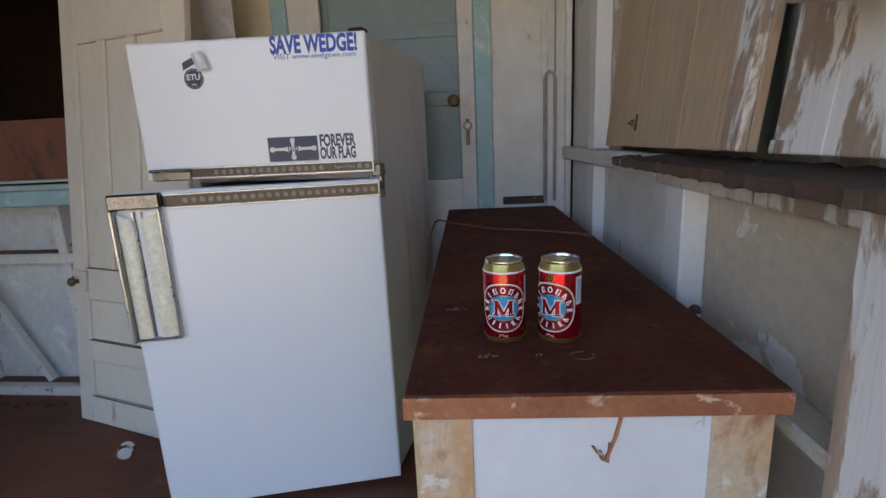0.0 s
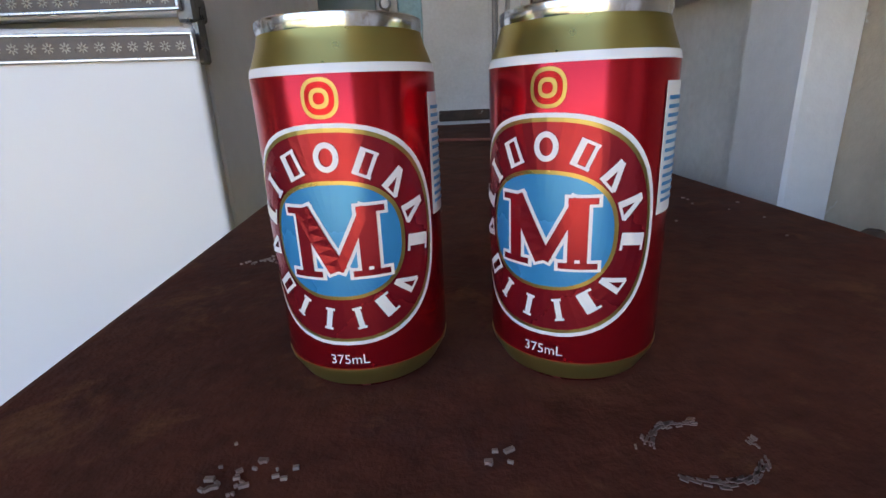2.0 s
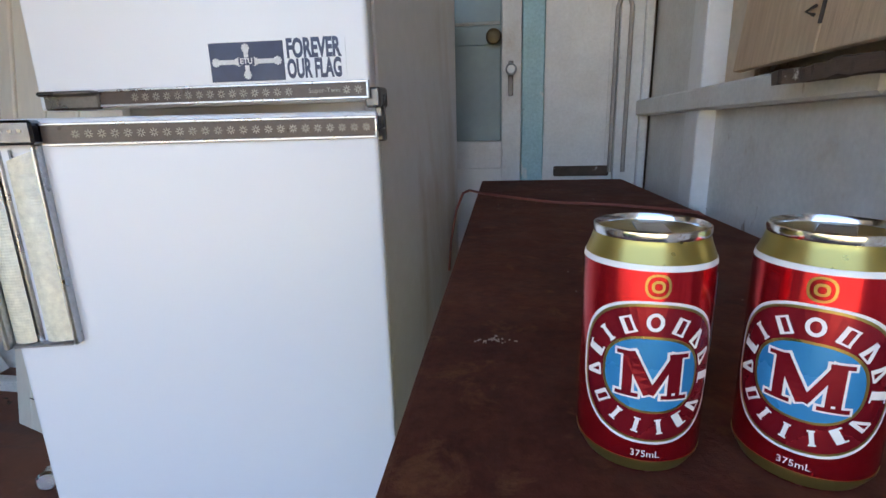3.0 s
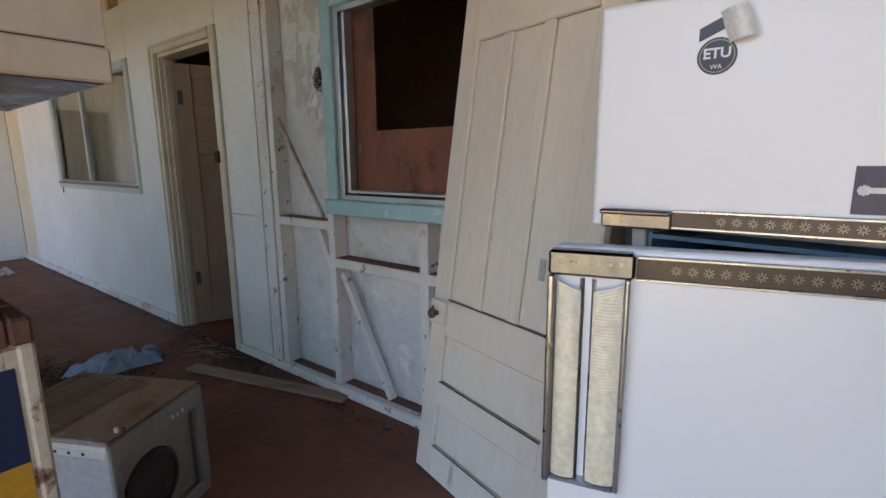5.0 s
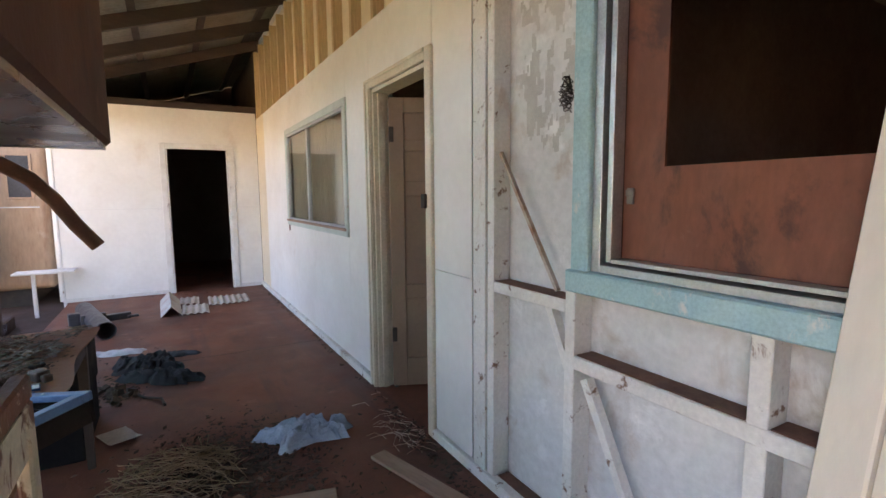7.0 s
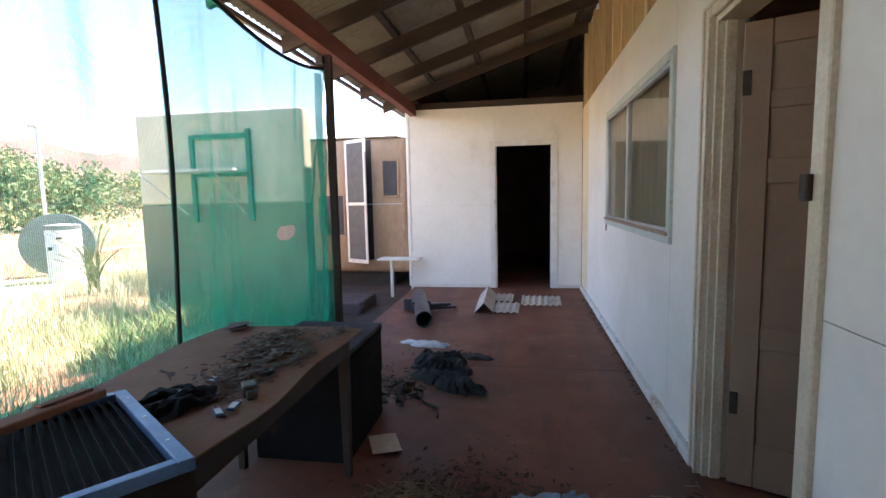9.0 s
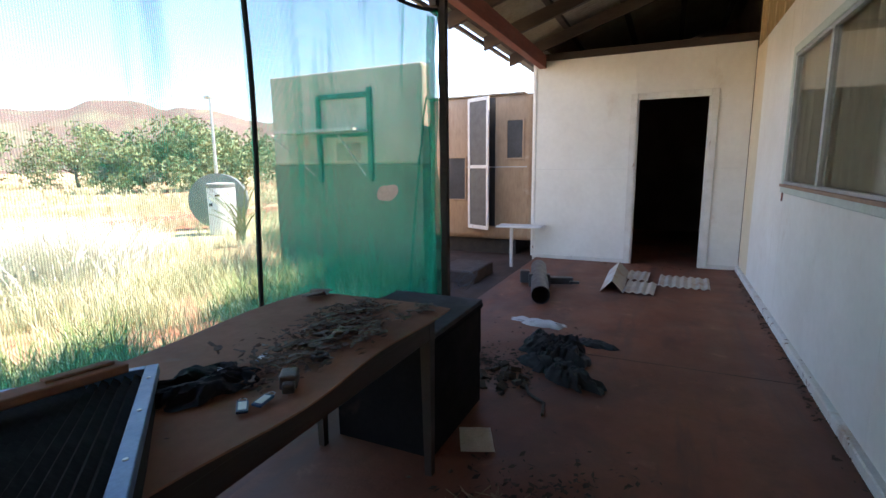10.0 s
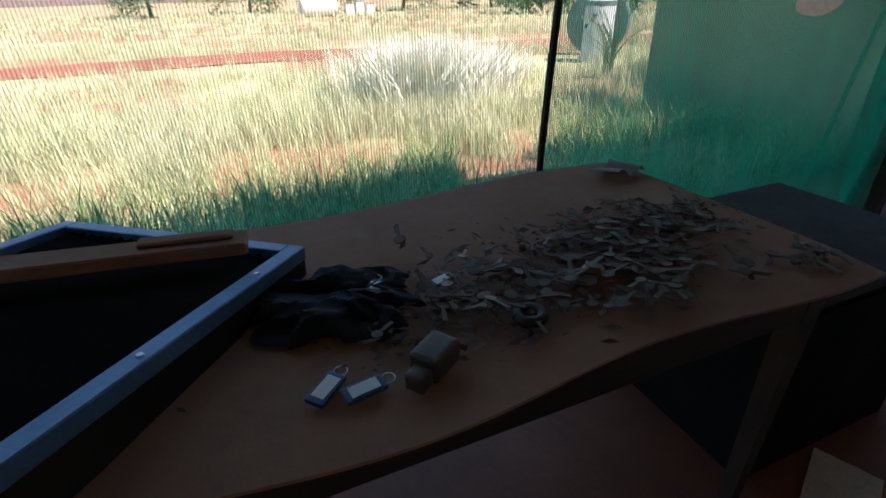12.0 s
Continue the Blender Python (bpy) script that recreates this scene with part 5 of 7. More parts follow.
# ---- table, cabinet and the litter on it ----
hardboard = mat("dusty_hardboard", (0.38, 0.205, 0.14), (0.27, 0.13, 0.085), 2.5, 0.85, spec=0.2, bump=0.15, grain=0.06, stains=[((0.13, 0.06, 0.04), 2.5, 0.56, 0.72, ONE), ((0.30, 0.20, 0.15), 5, 0.62, 0.75, ONE)])
table_wood = mat("table_wood", (0.045, 0.024, 0.016), (0.03, 0.017, 0.012), 5, 0.6, bump=0.2, stretch=(0.2, 1, 1))
table = thing("work_table", "old wooden table with a warped hardboard top", "table", pose(-4.02, 0.115, 0))
TL, TW = 1.75, 0.67
part("tabletop", sheet(40, 8, lambda u, v: (u * TL, (v - 0.5) * TW + TW / 2 + (0.018 * math.sin(u * 14 + 1) if v > 0.95 else 0) - (0.012 * math.sin(u * 11) if v < 0.05 else 0), 0.700 + 0.006 * math.sin(u * 9 + v * 2) - (0.006 if v > 0.95 else 0)), 0.006), hardboard, table, "warped dusty hardboard top", smooth=True)
part("under_board", B((0.01, TL - 0.01, 0.02, TW - 0.03, 0.655, 0.684), bevel=0.002), table_wood, table)
part("apron", B((0.03, TL - 0.03, TW - 0.06, TW - 0.04, 0.585, 0.655), bevel=0.003), table_wood, table)
part("apron", B((0.03, TL - 0.03, 0.05, 0.07, 0.585, 0.655), bevel=0.003), table_wood, table)
for x in (0.03, TL - 0.08):
    for y in (0.045, TW - 0.085):
        leg = bmesh.new()
        tube(leg, [(x + 0.025, y + 0.025, 0.0), (x + 0.025, y + 0.025, 0.655)], 0.022, 4, 0.032)
        part("leg", leg, table_wood, table)
cab = thing("low_cabinet", "dark low cabinet with a dusty top beside the table", "cabinet", pose(-4.66, 0.19, 0))
dark_cab = mat("dark_cabinet_paint", (0.010, 0.009, 0.010), (0.016, 0.013, 0.013), 3, 0.75, bump=0.08, spec=0.08, stains=[((0.06, 0.035, 0.025), 4, 0.6, 0.8, ONE)])
cab_top = mat("grey_dusty_top", (0.06, 0.055, 0.062), (0.042, 0.036, 0.040), 3, 0.7, spec=0.2, bump=0.1, stains=[((0.13, 0.08, 0.055), 4, 0.58, 0.75, ONE)])
part("body", B((0.01, 0.60, 0.01, 0.50, 0.0, 0.535), bevel=0.004), dark_cab, cab)
part("top", B((0.0, 0.61, 0.0, 0.51, 0.536, 0.560), bevel=0.004), cab_top, cab, "grey dusty top board")
part("hook", lathe([(0.012, 0), (0.012, 0.03), (0.026, 0.036), (0.026, 0.05)], 14), iron_dark, cab, smooth=True, m=pose(0.0, 0.47, 0.515, 0, -90, 0))
part("drawer_front", B((0.03, 0.58, 0.50, 0.512, 0.28, 0.52), bevel=0.003), dark_cab, cab)

ra = Vector((-3.122, 0.371, 0.752))
rd = Vector((-2.70, 0.915, 0.815))
rx = (rd - ra).normalized()
rz = Vector((0, 0, 1)) - rx * rx.z
rz = (rz.normalized() + Vector((0.0, 0.0, 0.0))).normalized()
ry = rz.cross(rx)
RACK = Matrix((rx, ry, rz)).transposed().to_4x4()
RACK.translation = ra
grille = thing("metal_grille", "large metal louvre grille with a bright frame lying on the table", "grille", RACK)
RL, RW = 0.70, -0.535
blue_alu = mat("bright_frame_aluminium", (0.13, 0.25, 0.43), (0.10, 0.20, 0.36), 8, 0.45, metal=0.4, bump=0.03)
grille_side = mat("brown_grille_side", (0.035, 0.024, 0.018), (0.024, 0.017, 0.014), 5, 0.8, spec=0.2)
for name, d in (("frame_bar", (0, RL, -0.03, 0.0, -0.025, 0.0)), ("frame_bar", (0, RL, RW, RW + 0.03, -0.025, 0.0)), ("frame_bar", (0, 0.03, RW + 0.03, -0.03, -0.025, 0.0)), ("frame_bar", (RL - 0.03, RL, RW + 0.03, -0.03, -0.025, 0.0))):
    part(name, B(d, bevel=0.002), blue_alu, grille, "bright aluminium frame bar")
for side_d in ((0.0, RL, -0.012, -0.004, -0.085, -0.0255), (0.0, RL, RW + 0.004, RW + 0.012, -0.085, -0.0255), (0.004, 0.012, RW + 0.012, -0.012, -0.072, -0.0255), (RL - 0.012, RL - 0.004, RW + 0.012, -0.012, -0.085, -0.0255)):
    part("box_side", B(side_d), grille_side, grille)
slat = mesh_of(B((0.03, RL - 0.03, -0.009, 0.009, -0.001, 0.001), m=pose(0, 0, 0, -42, 0, 0)), "slat", mat("black_slat", (0.008, 0.007, 0.006), (0.014, 0.012, 0.010), 9, 0.85, spec=0.12))
for k in range(20):
    part("slat", slat, None, grille, m=pose(0, -0.045 - 0.0228 * k, -0.016))
# added dark sheet hides the lit table and gives the gaps their shade
part("backing", B((0.012, RL - 0.012, RW + 0.012, -0.012, -0.045, -0.040)), grille_side, grille, "dark sheet added under the slats for the shade in the gaps")
for k in range(3):
    part("rivet", lathe([(0.005, 0), (0.004, 0.002)], 10), steel, grille, m=pose(0.12 + 0.22 * k, -0.015, 0.0))
solo("broken_board", B((0.0, 0.50, -0.055, 0.0, 0.0, 0.022), (0.02, 0.16, -0.048, -0.02, 0.0225, 0.030), bevel=0.003), hardboard, "split brown board lying across the grille", "board", pose(-3.03, 0.400, 0.770, 0, -3, -4))

# keys, tags and scraps strewn over the table
key_metal = mat("dull_key_metal", (0.16, 0.10, 0.06), (0.09, 0.055, 0.035), 30, 0.65, metal=0.1, bump=0.1)
key_pale = mat("pale_key_metal", (0.22, 0.16, 0.11), (0.14, 0.10, 0.065), 30, 0.5, metal=0.4)
blue_tag = mat("blue_tag_plastic", (0.03, 0.09, 0.20), (0.025, 0.07, 0.16), 9, 0.35)
def key_mesh(material):
    bm = lathe([(0.011, 0), (0.011, 0.0022)], 12)
    box(bm, 0.009, 0.045, -0.0032, 0.0032, 0.0002, 0.0021)
    for k in range(4):
        box(bm, 0.022 + 0.006 * k, 0.025 + 0.006 * k, 0.0032, 0.0058, 0.0003, 0.002)
    return mesh_of(bm, "key", material)
key_a, key_b = key_mesh(key_metal), key_mesh(key_pale)
random.seed(21)
spots = [(-3.55, 0.57, 0.12, 0.075, 90), (-3.80, 0.50, 0.11, 0.055, 60), (-3.36, 0.58, 0.07, 0.05, 30), (-3.95, 0.735, 0.02, 0.014, 16), (-3.64, 0.685, 0.08, 0.022, 24)]
for cx, cy, sx, sy, n in spots:
    for k in range(n):
        x, y = random.gauss(cx, sx), random.gauss(cy, sy)
        if not (-4.0 < x < -3.16 and 0.12 < y < 0.755):
            continue
        ob = new("key", key_a if random.random() < 0.75 else key_b)
        ob.matrix_basis = pose(x, y, 0.7085 + abs(random.gauss(0, 0.012)), random.uniform(-16, 16), random.uniform(-12, 12), random.uniform(0, 360)) @ Matrix.Scale(random.uniform(0.7, 1.1), 4)
        tagged(ob, "dull old metal key in the pile on the table", "key", "keys strewn on the table")
def tag_thing(x, y, r, s=1.0):
    t = thing("key_tag", "blue plastic key tag with a paper window", "key tag", pose(x, y, 0.708, 4, 0, r), group="blue key tags")
    part("tag_body", B((-0.027 * s, 0.027 * s, -0.013 * s, 0.013 * s, 0.0, 0.007), bevel=0.003, seg=2), blue_tag, t)
    part("paper", B((-0.019 * s, 0.019 * s, -0.009 * s, 0.009 * s, 0.007, 0.0078)), can_white, t)
    part("ring", T(([(0.033 + 0.009 * math.cos(a), 0.009 * math.sin(a), 0.005) for a in [k * 0.628 for k in range(11)]], 0.0009), seg=5), steel, t)
tag_thing(-3.092, 0.692, 225)
tag_thing(-3.135, 0.712, 190)
tag_thing(-3.21, 0.495, 250, 0.9)
tag_thing(-3.318, 0.518, 200, 0.8)
solo("dark_ring", T(([(0.019 * math.cos(a), 0.019 * math.sin(a), 0.012) for a in [k * 0.3307 for k in range(20)]], 0.009)), iron_dark, "dark iron ring on the table", "ring", pose(-3.398, 0.668, 0.702), smooth=True)
solo("old_padlock", B((-0.03, 0.03, -0.022, 0.022, 0.0, 0.036), (0.028, 0.055, -0.012, 0.018, 0.0, 0.026), bevel=0.009, seg=3), mat("grey_brown_lock", (0.11, 0.08, 0.062), (0.075, 0.055, 0.044), 14, 0.5, metal=0.4), "old grey padlock lying on the table", "padlock", pose(-3.232, 0.705, 0.706, 0, 0, 35), smooth=True)
solo("brass_disc", lathe([(0.016, 0), (0.018, 0.004), (0.012, 0.010)], 18), mat("pale_brass", (0.24, 0.14, 0.075), (0.18, 0.10, 0.055), 10, 0.4, metal=0.5), "small domed brass cap", "cap", pose(-3.555, 0.612, 0.722), smooth=True)
def crumple(w, d, h, seed, folds=3.2, nx=34, ny=26, thick=0.0):
    """A heap of cloth: a grid with folds whose rim lies on the floor."""
    def soft(q):
        return math.sqrt(q * q + 0.012)
    def f(u, v):
        x, y = u * 2 - 1, v * 2 - 1
        big = max(abs(x), abs(y), 1e-6)
        rad = math.hypot(x, y)
        x, y = x * big / max(rad, 1e-6), y * big / max(rad, 1e-6)
        a = math.atan2(y, x)
        lobe = 1 + 0.55 * noise.noise((math.cos(a) * 1.6 + seed, math.sin(a) * 1.6, 4.0)) + 0.22 * noise.noise((math.cos(a) * 5 + seed, math.sin(a) * 5, 8.0))
        wx = 0.8 * noise.noise((x * 1.1, y * 1.1, seed))
        r = 0.8 - 1.7 * soft(noise.noise((x * folds * 0.5 + seed + wx, y * folds * 0.32 + wx, seed * 1.7)))
        r2 = 0.6 - 1.5 * soft(noise.noise((x * folds + seed - wx, y * folds * 0.8 + wx, seed + 3.1)))
        r3 = noise.noise((x * folds * 2.2, y * folds * 2.2, seed + 6.0))
        z = h * min(1, (1 - big) * 3.5) ** 0.6 * (0.35 + 0.65 * r + 0.40 * r2 + 0.10 * r3)
        return (x * 0.5 * w * lobe + 0.02 * r2, y * 0.5 * d * lobe + 0.03 * r, max(0.002, z))
    return sheet(nx, ny, f, thick)
dark_cloth = mat("black_oily_cloth", (0.014, 0.014, 0.019), (0.009, 0.009, 0.012), 8, 0.75, spec=0.25, bump=0.2)
solo("black_rag", crumple(0.30, 0.17, 0.042, 5, 4.2, 60, 44), dark_cloth, "crumpled black rag on the table beside the grille", "rag", pose(-3.15, 0.50, 0.705, 0, 0, -18), smooth=True)
solo("bent_tin_sheet", sheet(14, 6, lambda u, v: (0.13 * u, 0.09 * v + 0.01 * u, 0.018 + 0.010 * math.sin(u * 9) + 0.02 * v * u), 0.0015), mat("brown_tin", (0.22, 0.13, 0.10), (0.15, 0.09, 0.07), 9, 0.5, metal=0.4), "bent brown tin scrap at the back of the table", "scrap", pose(-3.985, 0.16, 0.702, 0, 0, 14), smooth=True)

# ---- things on the verandah floor ----
denim = mat("faded_blue_denim", (0.36, 0.44, 0.55), (0.28, 0.35, 0.46), 7, 0.85, bump=0.4, bscale=200, stains=[((0.34, 0.24, 0.2), 5, 0.62, 0.75, ONE)])
grey_cloth = mat("dark_grey_cloth", (0.06, 0.062, 0.07), (0.038, 0.038, 0.042), 7, 0.9, bump=0.4, bscale=200, stains=[((0.22, 0.12, 0.085), 4, 0.62, 0.78, ONE)])
white_cloth = mat("white_crumpled_cloth", (0.66, 0.65, 0.66), (0.55, 0.54, 0.55), 7, 0.85, bump=0.3, stains=[((0.42, 0.26, 0.19), 7, 0.6, 0.72, ONE)])
solo("denim_trousers", crumple(0.52, 0.26, 0.10, 2, 5.4, 80, 56), denim, "faded blue denim crumpled on the floor", "clothing", pose(-3.72, 1.74, 0.001, 0, 0, 84), smooth=True)
jacket = thing("grey_jacket", "dark grey jacket crumpled on the dusty floor", "clothing")
part("body", crumple(0.46, 0.40, 0.10, 9, 6.0, 90, 70), grey_cloth, jacket, smooth=True, m=pose(-5.48, 0.93, 0.001, 0, 0, 30))
part("sleeve", crumple(0.58, 0.20, 0.085, 14, 5.0, 90, 40), grey_cloth, jacket, smooth=True, m=pose(-5.12, 1.02, 0.001, 0, 0, 58))
part("sleeve", crumple(0.36, 0.15, 0.06, 23, 5.0, 60, 36), grey_cloth, jacket, smooth=True, m=pose(-5.62, 0.76, 0.001, 0, 0, 10))
part("collar", crumple(0.30, 0.13, 0.03, 31, 3.0, 50, 30), grey_cloth, jacket, smooth=True, m=pose(-5.72, 1.13, 0.001, 0, 0, 75))
solo("white_cloth", crumple(0.52, 0.14, 0.03, 4, 3), white_cloth, "dirty white cloth strip on the floor", "cloth", pose(-6.02, 0.69, 0.001, 0, 0, 78), smooth=True)
solo("paper_sheet", sheet(8, 8, lambda u, v: (0.22 * (u - 0.5), 0.15 * (v - 0.5) + 0.01 * u, 0.004 + 0.012 * max(0, u - 0.6) ** 2 * 6 + 0.004 * noise.noise((u * 4, v * 4, 1))), 0.0006), mat("dirty_paper", (0.70, 0.66, 0.62), (0.60, 0.55, 0.50), 8, 0.8, stains=[((0.36, 0.22, 0.16), 6, 0.6, 0.75, ONE)]), "torn dirty paper sheet on the floor", "paper", pose(-4.265, 0.81, 0.001, 0, 0, 22), smooth=True)
dusty_plank = mat("dust_covered_plank", (0.42, 0.28, 0.20), (0.33, 0.21, 0.145), 6, 0.8, bump=0.2, stretch=(0.15, 1, 1), stains=[((0.20, 0.10, 0.065), 7, 0.60, 0.72, (0.3, 1, 1))])
solo("floor_plank", B((0, 1.14, -0.045, 0.045, 0, 0.018), bevel=0.003), dusty_plank, "long narrow board lying on the floor", "plank", pose(-3.34, 1.997, 0.002, 0, 0, 16.2))
solo("short_plank", B((0, 0.30, -0.045, 0.045, 0, 0.016), bevel=0.003), dusty_plank, "short broken board on the floor", "plank", pose(-3.19, 1.42, 0.002, 0, 0, 76))
asb = mat("grey_white_corrugated", (0.60, 0.55, 0.48), (0.50, 0.44, 0.38), 4, 0.7, bump=0.2, stains=[((0.40, 0.22, 0.15), 4, 0.58, 0.72, ONE)])
def corr_piece(name, w, d, m, lift=0.0):
    solo(name, sheet(int(w * 90), 2, lambda u, v: (w * u, d * (v - 0.5), 0.012 + 0.009 * math.sin(u * w / 0.073 * 2 * math.pi) + lift * v), 0.005), asb, "broken piece of pale corrugated sheeting on the floor", "roof sheet", m, group="corrugated pieces on the floor", smooth=True)
corr_piece("corrugated_piece", 0.48, 0.52, pose(-7.93, 1.52, 0.003, 0, 0, 88))
corr_piece("corrugated_piece", 0.28, 0.50, pose(-7.50, 1.215, 0.003, 0, 0, 88))
corr_piece("corrugated_piece", 0.22, 0.44, pose(-8.06, 1.20, 0.003, 0, 0, 88))
fold = solo("folded_sheet", sheet(6, 10, lambda u, v: (1.02 * v, 0.22 * (u - 0.5), 0.12 - abs(u - 0.5) * 0.235), 0.006), asb, "bent corrugated piece propped like a tent", "roof sheet", pose(-8.28, 1.085, 0.003, 0, 0, 1))
black_plastic = mat("black_plastic", (0.035, 0.036, 0.04), (0.05, 0.05, 0.054), 5, 0.4, bump=0.05)
tool = thing("black_plastic_pipe", "black plastic pipe section with brackets on the floor", "pipe", pose(-6.58, 0.556, 0, 0, 0, 194.5))
def pipe_shell():
    bm = bmesh.new()
    n, L = 28, 1.25
    for r0, r1 in ((0.085, 0.080),):
        rings = []
        for x, r in ((0, r0), (L, r0), (L, r1), (0, r1)):
            rings.append([bm.verts.new((x, r * math.cos(2 * math.pi * k / n), 0.086 + r * math.sin(2 * math.pi * k / n))) for k in range(n)])
        for a, b in zip(rings, rings[1:] + rings[:1]):
            for k in range(n):
                bm.faces.new((a[k], a[(k + 1) % n], b[(k + 1) % n], b[k]))
    return bm
part("pipe", pipe_shell(), black_plastic, tool, smooth=True)
part("collar", B((0.62, 0.70, -0.11, 0.11, 0.0, 0.14), bevel=0.02, seg=2), black_plastic, tool)
part("bracket", B((0.66, 0.74, -0.34, -0.10, 0.03, 0.10), (0.60, 0.66, -0.40, -0.30, 0.05, 0.075), bevel=0.012, seg=2), black_plastic, tool)
part("bracket", B((0.72, 0.82, 0.10, 0.20, 0.02, 0.15), bevel=0.015, seg=2), black_plastic, tool)
solo("crushed_can", lathe([(0.02, 0), (0.031, 0.004), (0.028, 0.03), (0.032, 0.05), (0.025, 0.058)], 18), can_steel, "crushed bright can on the floor by the door", "can", pose(-1.14, 1.87, 0.03, 80, 10, 30), smooth=True)
solo("bent_rod", T((((-4.95, 0.85, 0.012), (-4.80, 0.92, 0.012), (-4.72, 1.02, 0.014), (-4.60, 1.04, 0.012)), 0.009)), iron_dark, "thin bent dark rod on the floor", "rod", smooth=True)
random.seed(17)
twigs = bmesh.new()
for k in range(40):
    x, y, a, ln = random.gauss(-3.55, 0.16), random.gauss(2.22, 0.05), random.uniform(0, 6.28), random.uniform(0.05, 0.22)
    tube(twigs, [(x + ln * f * math.cos(a + 0.9 * f), min(2.31, y + ln * f * math.sin(a + 0.9 * f)), 0.004 + 0.02 * math.sin(math.pi * f) * random.random()) for f in (0, 0.33, 0.66, 1)], 0.0016, 4)
tagged(solo("dry_twigs", twigs, rusty_lath, "thin dry twigs and string by the doorway", "twigs"), kind="stuff")
cobble = bmesh.new()
for k in range(26):
    x, y, sz = random.gauss(-4.93, 0.09), random.gauss(0.72, 0.10), random.uniform(0.012, 0.035)
    box(cobble, -sz, sz, -sz * 0.7, sz * 0.7, -sz * 0.3, sz * 0.5, m=pose(x, y, sz * 0.35, random.uniform(-30, 30), random.uniform(-30, 30), random.uniform(0, 360)))
tagged(solo("rubbish_heap", cobble, rot_wood, "dark dusty rubbish heap beside the cabinet", "rubbish"), kind="stuff")
# straw heap and dry leaf litter
straw = mat("dry_straw", (0.32, 0.22, 0.13), (0.21, 0.14, 0.08), 20, 0.85, bump=0)
litter = mat("dark_leaf_litter", (0.10, 0.06, 0.04), (0.055, 0.035, 0.025), 15, 0.95, bump=0)
random.seed(8)
bm = bmesh.new()
for k in range(300):
    a, r = random.uniform(0, 6.283), 0.30 * math.sqrt(random.random())
    x, y, ang, ln = -3.62 + 1.0 * r * math.cos(a), 1.08 + 0.9 * r * math.sin(a), random.uniform(0, 3.14), random.uniform(0.06, 0.28)
    h = 0.012 + 0.09 * (1 - r / 0.30) * random.random()
    dx, dy, dz = math.cos(ang) * ln / 2, math.sin(ang) * ln / 2, random.uniform(-0.025, 0.025)
    z0, z1 = max(0.004, h - dz), max(0.004, h + dz)
    tube(bm, [(x - dx, y - dy, z0), (x, y, h + random.uniform(0, 0.02)), (x + dx, y + dy, z1)], 0.0022, 4)
tagged(solo("straw_heap", bm, straw, "heap of dry straw and stalks on the floor", "straw"), kind="stuff")
def scatter(name, spots_, material, label, cat, size, seed):
    rnd = np.random.RandomState(seed)
    vs, fs = [], []
    for cx, cy, sx, sy, n, z in spots_:
        for k in range(n):
            x, y = rnd.normal(cx, sx), rnd.normal(cy, sy)
            a, s, t = rnd.uniform(0, 6.28), size * rnd.uniform(0.4, 2.0), rnd.uniform(0.2, 0.6)
            c, d = math.cos(a), math.sin(a)
            zz = z + 0.003 + rnd.uniform(0, 0.006)
            i = len(vs)
            vs += [(x - s * c, y - s * d, zz), (x - t * s * d, y + t * s * c, zz + rnd.uniform(0, s * 0.5)), (x + s * c, y + s * d, zz + rnd.uniform(0, s * 0.4)), (x + t * s * d, y - t * s * c, zz)]
            fs.append((i, i + 1, i + 2, i + 3))
    me = bpy.data.meshes.new(name)
    me.from_pydata(vs, [], fs)
    me.materials.append(material)
    return tagged(new(name, me), label, cat, kind="stuff")
scatter("leaf_litter", [(-3.62, 1.30, 0.26, 0.22, 2600, 0), (-3.2, 1.5, 0.2, 0.2, 300, 0), (-3.4, 2.26, 0.22, 0.04, 200, 0), (-2.9, 2.24, 0.4, 0.03, 160, 0), (-2.2, 2.24, 0.4, 0.03, 90, 0), (-6.3, 2.30, 1.4, 0.025, 320, 0), (-8.7, 1.5, 0.06, 0.6, 90, 0), (-5.1, 0.55, 0.15, 0.14, 500, 0), (-5.5, 0.75, 0.5, 0.2, 120, 0)], litter, "dark dry leaf litter on the floor", "litter", 0.012, 5)
scatter("table_scraps", [(-3.55, 0.56, 0.14, 0.08, 620, 0.706), (-3.80, 0.49, 0.10, 0.06, 300, 0.706), (-3.28, 0.60, 0.08, 0.05, 200, 0.706)], mat("brown_scraps", (0.16, 0.075, 0.042), (0.085, 0.042, 0.027), 30, 0.8, bump=0), "brown scraps and dust among the keys", "scraps", 0.009, 6)

